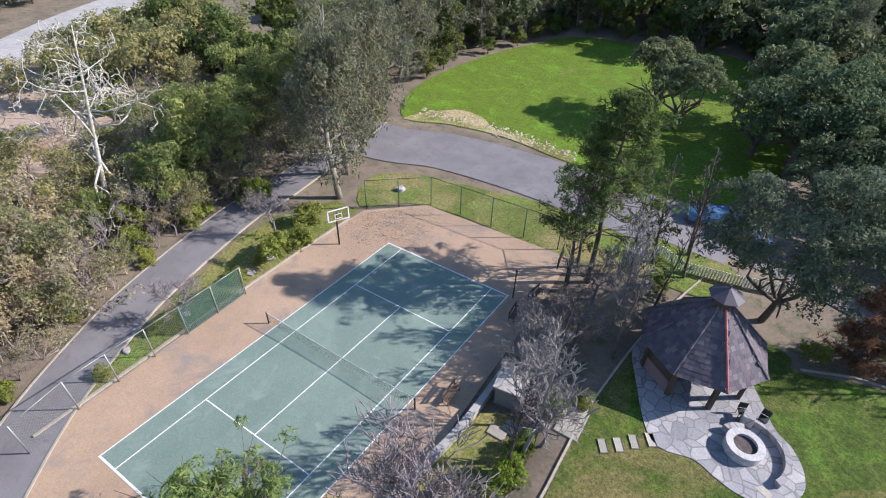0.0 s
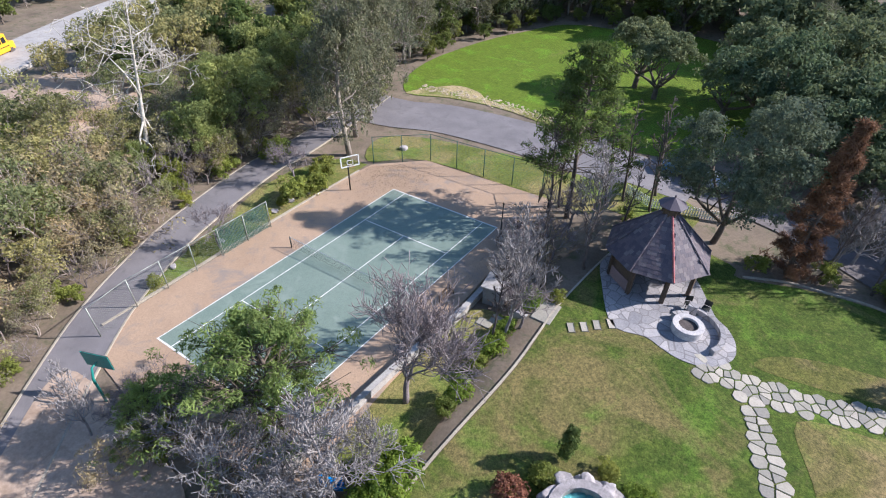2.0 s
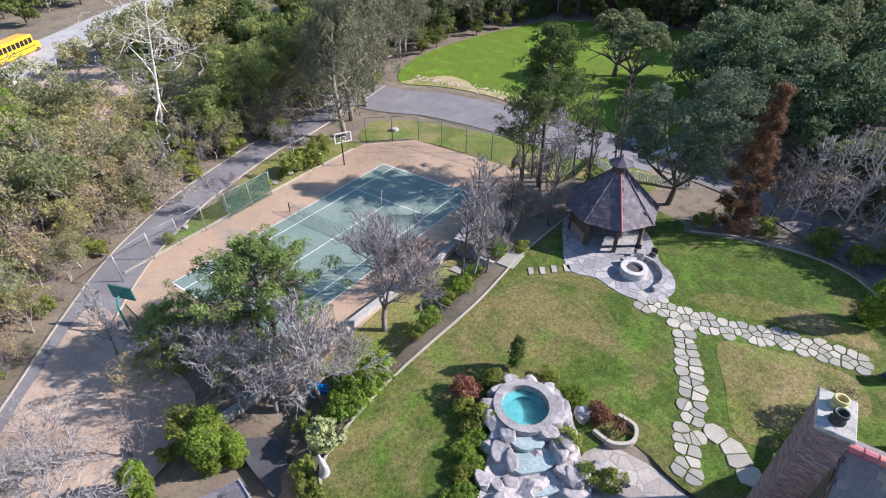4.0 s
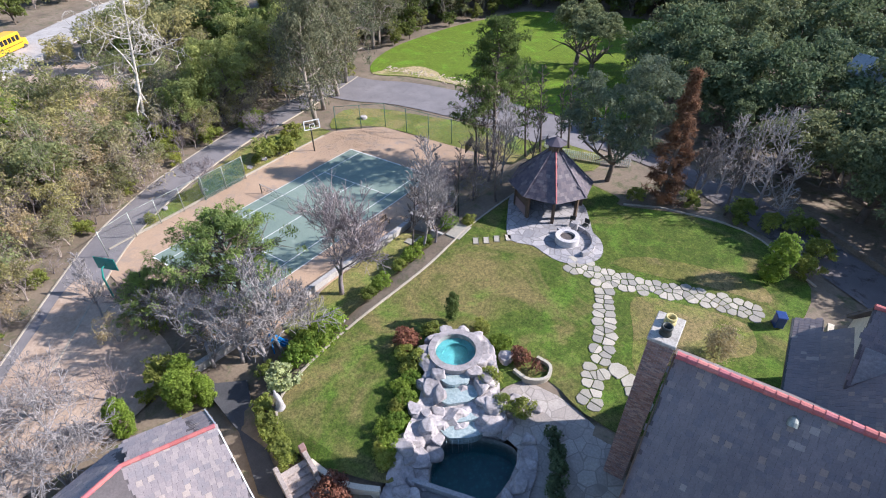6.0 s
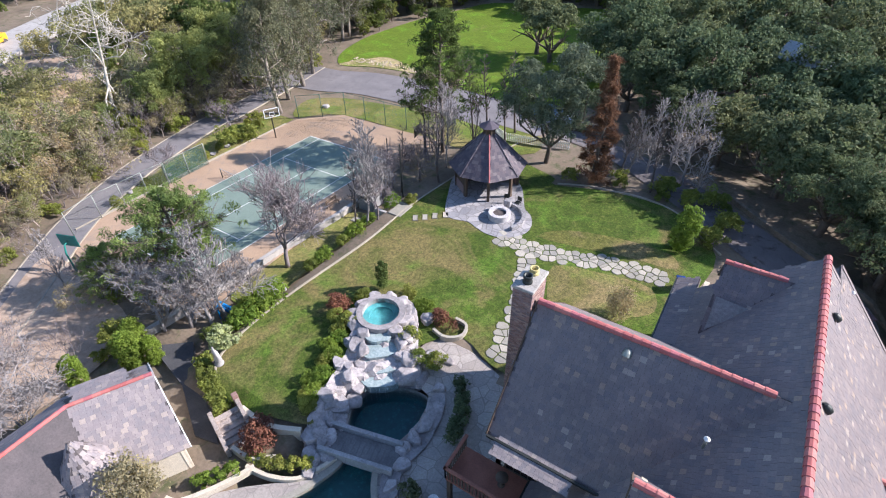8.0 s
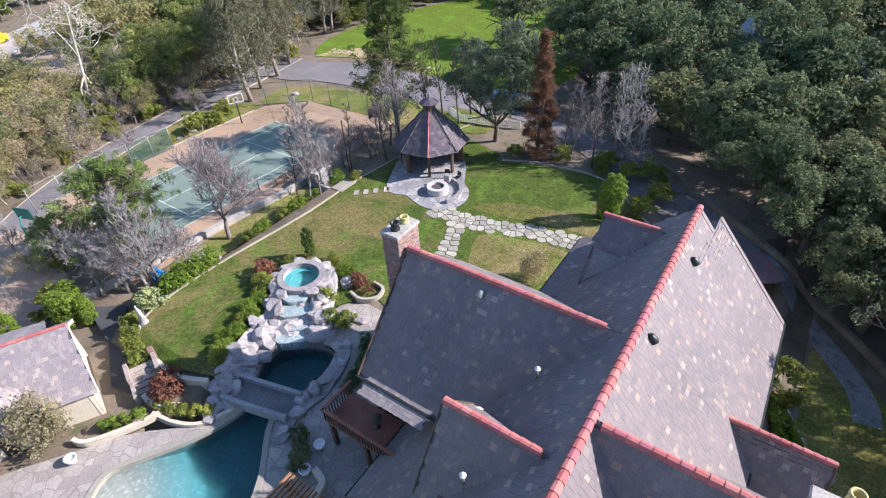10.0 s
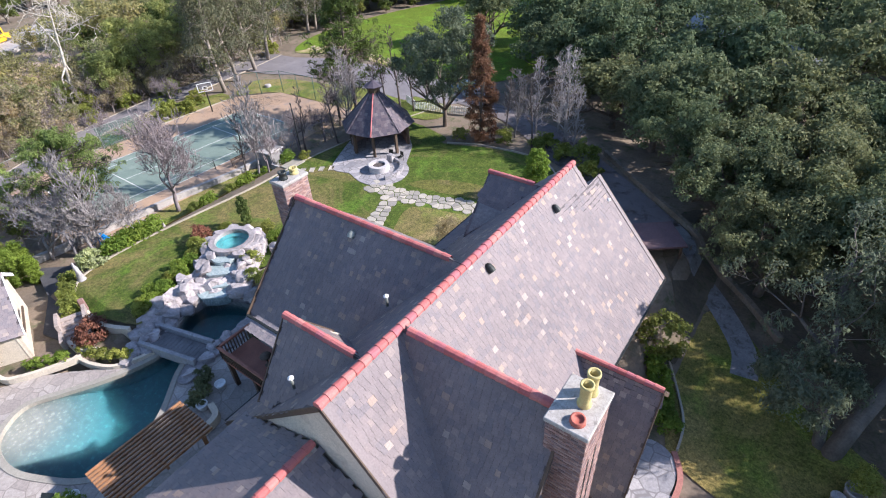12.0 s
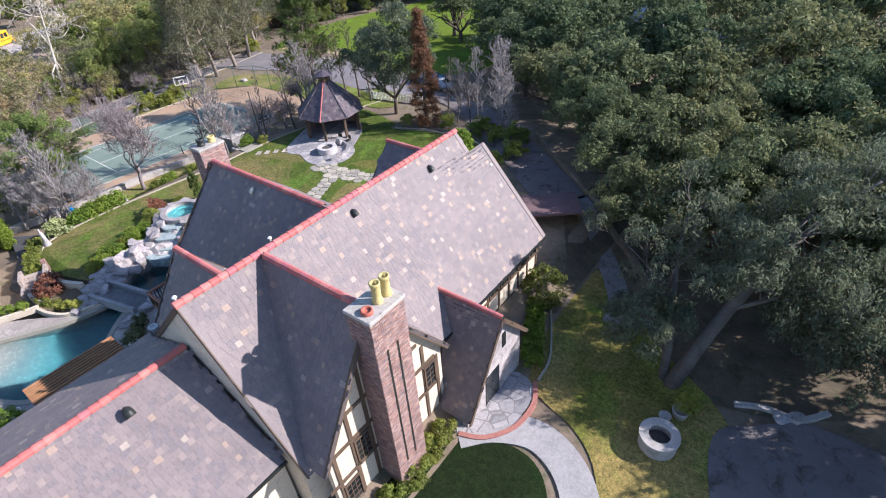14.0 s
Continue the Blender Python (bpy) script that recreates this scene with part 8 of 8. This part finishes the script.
tagged(sheet("entry_court", curve_poly([(53.4, -11.8), (54.6, -11.2), (55.7, -9.8), (55.9, -8.0), (55.3, -6.8), (54.0, -6.6), (53.2, -8.0)], 5), 0.10, CRAZY, 0, z=-0.4, thick=0.3), "round stone entry court with a red brick edge", "paving", kind="structure")
tagged(strip("entry_brick_edge", [(53.7, -12.0), (55.0, -11.4), (56.0, -9.9), (56.1, -8.0), (55.4, -6.6)], 0.28, -0.5, -0.24, surface("red_brick_edge", (0.3, 0.12, 0.1), (0.4, 0.18, 0.14), 3, 16), n=6), "red brick edge of the entry court", "edging", kind="structure")
OLD_WALK = surface("old_walk", (0.17, 0.165, 0.165), (0.27, 0.26, 0.255), 0.7, 8, 0.9, 0.4, (0.09, 0.08, 0.07))
tagged(sheet("side_walk", ribbon([(49.4, 11.6), (51.6, 9.4), (53.7, 7.2), (55.4, 5.0), (56.9, 2.6), (57.3, 0.6)], 1.5), 0.05, OLD_WALK, 1.0, thick=0.2), "narrow shaded path along the drive", "path", kind="structure")
hedge("hedge", [(52.2, -0.6), (53.2, -2.6), (54.0, -4.4), (54.8, -5.8)], 1.3, 1.1, -0.4, BRIGHT_LEAF, 56, "bright green hedge along the front wall")
tagged(strip("hedge_kerb", [(53.2, -0.4), (54.4, -2.6), (55.3, -4.6), (55.5, -6.4)], 0.12, -0.5, -0.22, KERB, n=5), "thin pale kerb round the hedge", "kerb", kind="structure")
plant("shrub", shrub_mesh(57, 1.1, 1.5, 90, 30, 0.11, OLIVE_LEAF), "tall broad-leaved shrub at the house corner", "shrub", (52.6, -0.6, -0.4), 1.1)
for x, y, s in ((53.0, -12.8, 0.8), (53.1, -14.0, 0.9), (53.3, -15.6, 0.9), (53.2, -17.2, 0.8)):
    plant("shrub", DARK_BUSH, "dark green foundation shrub by the chimney", "shrub", (x, y, -0.4), s, "foundation shrubs", x * 40)


def well(at):
    w = thing("round_planter", "large round pale stone planter standing in the grass", "planter", at)
    raw("rim_wall", *ring(0.62, 0.95, 0, 0.85, n=28), CONCRETE, w)
    raw("rim_top", *ring(0.55, 1.02, 0.85, 0.97, n=28), CONCRETE, w)
    raw("soil", *ring(0.0, 0.64, 0.1, 0.45, n=24), ASH, w, "dark soil")


well((62.6, -6.6, -0.42))
for x, y, s in ((63.0, -4.2, 0.5), (62.4, -4.9, 0.35)):
    v, f = lathe([(0.3, 0), (0.45, 0.1), (0.55, 0.6), (0.6, 0.75), (0.5, 0.75), (0.45, 0.5)], 16)
    o = raw("plant_pot", [(a * s * 1.6, b * s * 1.6, c * s * 1.6) for a, b, c in v], f, CONCRETE, None, "", True)
    o.location = (x, y, -0.42)
    tagged(o, "round pale concrete plant pot under the tree", "plant pot", "pots under the tree")
plant("shrub", DARK_BUSH, "leafy green plant in a pot under the tree", "plant", (63.2, -3.9, 0.1), 0.7)
tagged(sheet("east_drive", curve_poly([(64.8, -4.6), (66.4, -2.6), (70.0, -0.8), (78, -3), (76, -14), (69.0, -14.5), (66.0, -9.0)], 4), 0.06, SHADED_ASPHALT, 1.5), "dark shaded asphalt drive under the trees", "road", kind="structure")
tagged(strip("drive_kerb", [(65.2, -1.8), (66.6, -1.2), (68.2, -1.0), (69.4, 0.3)], 0.3, -0.5, -0.22, CONCRETE, n=4), "pale broken concrete kerb beside the drive", "kerb", kind="structure")
br.seed(4)
for k in range(2):
    o = new("boulder", BOULDERS[k % 6])
    o.matrix_basis = pose(67.4 + 0.7 * k, -1.2 + 0.25 * k + br.uniform(-0.3, 0.3), -0.35, 0, 0, br.uniform(0, 360)) @ Matrix.Diagonal((0.45, 0.35, 0.25, 1))
    tagged(o, "pale boulder at the edge of the drive", "boulder", "boulders by the drive")


def picket(line):
    g = thing("picket_fence", "white picket fence beyond the gazebo", "fence", (line[0][0], line[0][1], 0.3))
    g.matrix_world = Matrix()
    for (x0, y0), (x1, y1) in zip(line, line[1:]):
        n = round(math.hypot(x1 - x0, y1 - y0) / 0.22)
        for k in range(n):
            x, y = x0 + (x1 - x0) * k / n, y0 + (y1 - y0) * k / n
            z = ground_z(x, y)
            part("picket", boxed(x - 0.05, y - 0.025, z, x + 0.05, y + 0.025, z + 0.95), WHITE, g)
        for zz in (0.25, 0.7):
            a, b = Vector((x0, y0, ground_z(x0, y0) + zz)), Vector((x1, y1, ground_z(x1, y1) + zz))
            raw("rail", *tube([a, b], [0.035, 0.035], 4), WHITE, g)


picket([(14.6, 21.8), (17.0, 20.6), (20.5, 21.2), (24.0, 22.2)])


def car(at, rz, paint, label):
    c = thing("car", label, "car", at, rz)
    prof = [(-2.25, 0.35), (-2.3, 0.75), (-2.15, 0.98), (-1.25, 1.05), (-0.75, 1.5), (0.9, 1.52), (1.6, 1.05), (2.15, 0.92), (2.3, 0.6), (2.25, 0.35)]
    v, f = [], []
    for y, k in ((-0.88, 0.0), (0.88, 0.0)):
        v += [(x, y * (0.82 if z > 1.1 else 1.0), z) for x, z in prof]
    n = len(prof)
    f = [tuple(range(n)), tuple(range(n, 2 * n))[::-1]] + [(i, n + i, n + (i + 1) % n, (i + 1) % n) for i in range(n)]
    bm = bmesh.new()
    vs = [bm.verts.new(p) for p in v]
    for q in f:
        bm.faces.new([vs[i] for i in q])
    bmesh.ops.recalc_face_normals(bm, faces=bm.faces)
    bmesh.ops.bevel(bm, geom=list(bm.edges), offset=0.05, segments=2, affect="EDGES")
    part("body", bm, paint, c, "", True)
    for s in (-1, 1):
        raw("side_window", [(-1.05, s * 0.80, 1.1), (1.3, s * 0.80, 1.1), (0.8, s * 0.745, 1.44), (-0.7, s * 0.745, 1.44)], [(0, 1, 2, 3)], GLASS_DARK, c)
    raw("windscreen", [(1.58, -0.66, 1.09), (1.58, 0.66, 1.09), (0.98, 0.6, 1.5), (0.98, -0.6, 1.5)], [(0, 1, 2, 3)], GLASS_DARK, c)
    raw("rear_window", [(-1.26, -0.66, 1.09), (-1.26, 0.66, 1.09), (-0.82, 0.6, 1.47), (-0.82, -0.6, 1.47)], [(0, 3, 2, 1)], GLASS_DARK, c)
    for x in (-1.4, 1.4):
        for s in (-1, 1):
            w = raw("wheel", *tube([(x, s * 0.66, 0.33), (x, s * 0.9, 0.33)], [0.33, 0.33], 18), ASH, c)
            raw("rim", *tube([(x, s * 0.88, 0.33), (x, s * 0.91, 0.33)], [0.2, 0.2], 12), GALV, w)
    return c


CAR_BLUE = surface("blue_car_paint", (0.10, 0.2, 0.32), (0.14, 0.25, 0.38), 1, 4, 0.25, 0.0)
CAR_SILVER = surface("silver_car_paint", (0.4, 0.43, 0.46), (0.5, 0.53, 0.56), 1, 4, 0.25, 0.0, None, False, 0.4)
car((17.6, 31.0, 0.05), 20, CAR_BLUE, "blue car parked at the edge of the turning area")
car((20.4, 29.6, 0.05), 10, CAR_SILVER, "silver-blue car parked at the edge of the turning area")
YELLOW = surface("bus_yellow", (0.75, 0.38, 0.01), (0.85, 0.46, 0.02), 1, 6, 0.4, 0.0)
bus = thing("school_bus", "yellow school bus on the highway", "bus", (-75.0, 5.6, 0.3), 122)
part("body", boxed(-5.0, -1.2, 0.6, 4.2, 1.2, 3.1, 0.12), YELLOW, bus)
part("bonnet", boxed(4.2, -1.0, 0.6, 5.6, 1.0, 1.75, 0.12), YELLOW, bus)
for s in (-1, 1):
    for k in range(9):
        part("window", boxed(-4.6 + 0.95 * k, s * 1.21 - 0.01, 1.9, -3.85 + 0.95 * k, s * 1.21 + 0.01, 2.7), GLASS_DARK, bus)
    part("stripe", boxed(-5.0, s * 1.215 - 0.01, 1.35, 4.2, s * 1.215 + 0.01, 1.45), IRON, bus)
    for x in (-3.2, 4.4):
        raw("wheel", *tube([(x, s * 0.9, 0.5), (x, s * 1.22, 0.5)], [0.5, 0.5], 16), ASH, bus)


def barrier():
    b = thing("road_barrier", "pale concrete barrier along the highway", "barrier", (-70, 0, 0))
    b.matrix_world = Matrix()
    pts = ribbon(HIGHWAY, 9.7)
    h2 = len(pts) // 2
    strip("barrier_wall", pts[h2:], 0.5, 0.2, 1.1, CONCRETE, b, n=1)


barrier()
DIRT = surface("dirt_bank", (0.36, 0.26, 0.19), (0.48, 0.37, 0.28), 0.3, 5, 0.95, 0.7, (0.28, 0.2, 0.14))
tagged(sheet("dirt_bank", curve_poly([(-54, -14), (-40, -10), (-38, 0), (-44, 10), (-54, 18), (-62, 14), (-60, 0)], 5), 0.12, DIRT, 2.5), "bare pale dirt slope below the highway", "bank", kind="structure")
tagged(sheet("dirt_yard", curve_poly([(-8.4, -17.4), (-1, -17.4), (5.5, -18.6), (7.5, -24), (5.6, -32.4), (-0.8, -27.4), (-5.2, -22.4)], 5), 0.075, DIRT, 1.5), "bare pale dirt beside the lane", "bare ground", kind="structure")
tagged(strip("bank_wall", [(-47, -2), (-44, 4), (-42, 9), (-38, 14)], 0.5, -1.2, 1.4, surface("tan_block", (0.42, 0.3, 0.2), (0.52, 0.4, 0.28), 0.6, 8), n=4), "tan retaining wall on the dirt bank", "wall", kind="structure")


def far_house(at, rz, w, d, roofmat, label):
    g = thing("house", label, "house", at, rz)
    part("wall", boxed(-w / 2, -d / 2, -1, w / 2, d / 2, 3.0), STUCCO, g)
    v = [(-w / 2 - 0.4, -d / 2 - 0.4, 2.9), (w / 2 + 0.4, -d / 2 - 0.4, 2.9), (w / 2 + 0.4, d / 2 + 0.4, 2.9), (-w / 2 - 0.4, d / 2 + 0.4, 2.9), (-w / 2 - 0.4, 0, 4.6), (w / 2 + 0.4, 0, 4.6)]
    raw("roof", v, [(0, 1, 5, 4), (2, 3, 4, 5), (1, 2, 5), (3, 0, 4), (3, 2, 1, 0)], roofmat, g)
    for k in range(3):
        part("window", boxed(-w / 3 + k * w / 3 - 0.6, -d / 2 - 0.03, 0.9, -w / 3 + k * w / 3 + 0.6, -d / 2 + 0.02, 2.2), GLASS_DARK, g)


PALE_ROOF = surface("pale_roof", (0.3, 0.33, 0.37), (0.4, 0.42, 0.46), 0.8, 6)
far_house((50.6, 43.5, 2.6), -38, 8, 3.0, PALE_ROOF, "low house with a pale roof among the oaks")
far_house((43.0, 46.0, 4.2), -30, 5, 3.0, PALE_ROOF, "low house with a pale roof deep in the trees")
carport = thing("carport", "dark reddish flat carport roof beside the drive", "carport", (48.5, 7.6, -0.1), 38)
part("roof", boxed(-2.6, -1.6, 2.3, 2.6, 1.6, 2.45, 0.02), surface("dark_red_felt", (0.12, 0.075, 0.08), (0.18, 0.11, 0.11), 0.8, 10), carport)
for x in (-2.3, 2.3):
    for y in (-1.3, 1.3):
        part("post", boxed(x - 0.07, y - 0.07, 0, x + 0.07, y + 0.07, 2.3), TIMBER, carport)
tagged(strip("drive_wall", [(40.5, 20.5), (45.0, 16.6), (50.5, 12.0), (55.0, 8.4), (58.5, 4.6)], 0.35, -0.2, 0.45, EARTH_STONE, n=4, flat=False), "low dark stone wall along the drive", "wall", kind="structure")


def pole(at, h, label, category="lamp post"):
    p = thing("lamp_post", label, category, at)
    raw("shaft", *tube([(0, 0, 0), (0, 0, h)], [0.06, 0.045], 8), IRON, p)
    raw("lamp_head", *tube([(0, 0, h - 0.02), (0, 0, h + 0.16)], [0.09, 0.05], 8), IRON, p)


pole((13.4, 5.6, 0.3), 6.0, "thin dark court light pole")
pole((7.0, 11.6, 0.04), 2.6, "short dark post at the court corner")
for x, y, s in ((-9.0, 19.0, 0.5), (-11.2, 2.4, 0.35), (-11.4, 4.4, 0.4), (-11.0, 6.6, 0.4), (-11.5, -3.2, 0.3), (-11.7, -7.5, 0.3)):
    o = new("boulder", BOULDERS[int(abs(x * 7)) % 6])
    o.matrix_basis = pose(x, y, 0.1, 0, 0, x * 31) @ Matrix.Diagonal((s, s * 0.8, s * 0.7, 1))
    tagged(o, "pale rounded boulder in the grass verge", "boulder", "boulders along the verge")
for x, y, s in ((-11.6, -1.5, 0.6), (-11.2, 1.2, 0.7), (-11.8, -5.6, 0.5), (-11.0, -9.5, 0.55), (-11.6, 3.6, 0.5), (-10.9, 7.4, 0.9)):
    plant("shrub", DARK_BUSH, "small green shrub on the verge by the court fence", "shrub", (x, y, 0.02), s, "verge shrubs", x * 60)
# paving coloured very dark to carry the shade of the narrow passage
tagged(sheet("passage", [(9.2, -19.0), (11.4, -17.2), (14.0, -18.9), (18.2, -20.75), (19.4, -21.5), (17.8, -21.9), (14.0, -20.0)], 0.05, surface("shaded_paving", (0.045, 0.045, 0.05), (0.08, 0.08, 0.085), 0.8, 12, 0.8, 0.3), 0, z=0.42, thick=0.4), "dark shaded paving between the pool house and the hedge", "path", kind="structure")
bin_ = thing("wheeled_bin", "blue plastic wheeled bin by the house", "bin", (39.3, 5.4, 1.2), 20)
bin_blue = surface("dark_blue_plastic", (0.008, 0.03, 0.14), (0.015, 0.05, 0.2), 1, 10, 0.4, 0.05)
part("body", boxed(-0.3, -0.35, 0.08, 0.3, 0.35, 1.0, 0.05), bin_blue, bin_)
part("lid", boxed(-0.33, -0.38, 1.0, 0.33, 0.4, 1.08, 0.03), bin_blue, bin_)
for x in (-0.28, 0.28):
    raw("wheel", *tube([(x - 0.03, 0.32, 0.1), (x + 0.03, 0.32, 0.1)], [0.1, 0.1], 12), ASH, bin_)
ball = new("ball", mesh_from("ball", *lathe([(0.01, 0), (0.2, 0.06), (0.34, 0.2), (0.38, 0.38), (0.34, 0.56), (0.2, 0.7), (0.01, 0.76)], 16), WHITE, True))
ball.location = (-0.8, -17.6, 0.05)
tagged(ball, "large white ball in the grass near the teal hoop", "ball")
# fallen leaves on the court and round it
fl = np.random.default_rng(63)
spots_xy = [(x, y) for x, y in zip(fl.normal(-6.6, 2.6, 9000), fl.normal(13.8, 2.6, 9000)) if -9.6 < x < -2 and y < 17.6 - max(0.0, -(x + 5.5)) * 0.9] + [(x, y) for x, y in zip(fl.normal(8.2, 0.9, 1100), fl.uniform(-13, 17.5, 1100)) if 5.9 < x < 9.1]
LITTER = leaf_material("fallen_leaf", (0.1, 0.08, 0.065), (0.22, 0.165, 0.12), 0.1, 0.1)
litter = thing("fallen_leaves", "dark fallen leaves strewn over the court edges", "leaves", (-6.6, 13.6, 0.06), kind="stuff")
litter.matrix_world = Matrix()
tagged(hang(new("leaf_scatter", leaf_mesh("leaf_scatter", fl, [(x, y, 0.062) for x, y in spots_xy], 0.004, 1, 0.038, LITTER, 1.5, 0, 0.97)), litter), kind="stuff")
# loose stones in the worn meadow edge
st = random.Random(71)
lumps_v, lumps_f = [], []
for _ in range(260):
    u = st.random()
    x = -18 + 20 * u + st.uniform(-1, 1)
    y = 35.6 + 1.8 * math.sin(math.pi * u) * st.random() + st.uniform(-0.9, 0.9)
    r = st.uniform(0.07, 0.26)
    n0, z = len(lumps_v), ground_z(x, y) + 0.05
    w = st.uniform(0, 6.28)
    lumps_v += [(x + r * math.cos(w + k * 1.2566) * st.uniform(0.7, 1.3), y + r * math.sin(w + k * 1.2566) * st.uniform(0.7, 1.3), z - 0.02) for k in range(5)] + [(x + st.uniform(-0.3, 0.3) * r, y + st.uniform(-0.3, 0.3) * r, z + r * 0.5)]
    lumps_f += [(n0 + k, n0 + (k + 1) % 5, n0 + 5) for k in range(5)]
stones = thing("loose_stones", "pale tan stones scattered over the worn meadow edge", "stones", (-8, 36, 0.05), kind="stuff")
stones.matrix_world = Matrix()
tagged(raw("stone_scatter", lumps_v, lumps_f, surface("tan_stone", (0.36, 0.29, 0.2), (0.52, 0.43, 0.32), 1.5, 9, 0.9, 0.5), stones), kind="stuff")
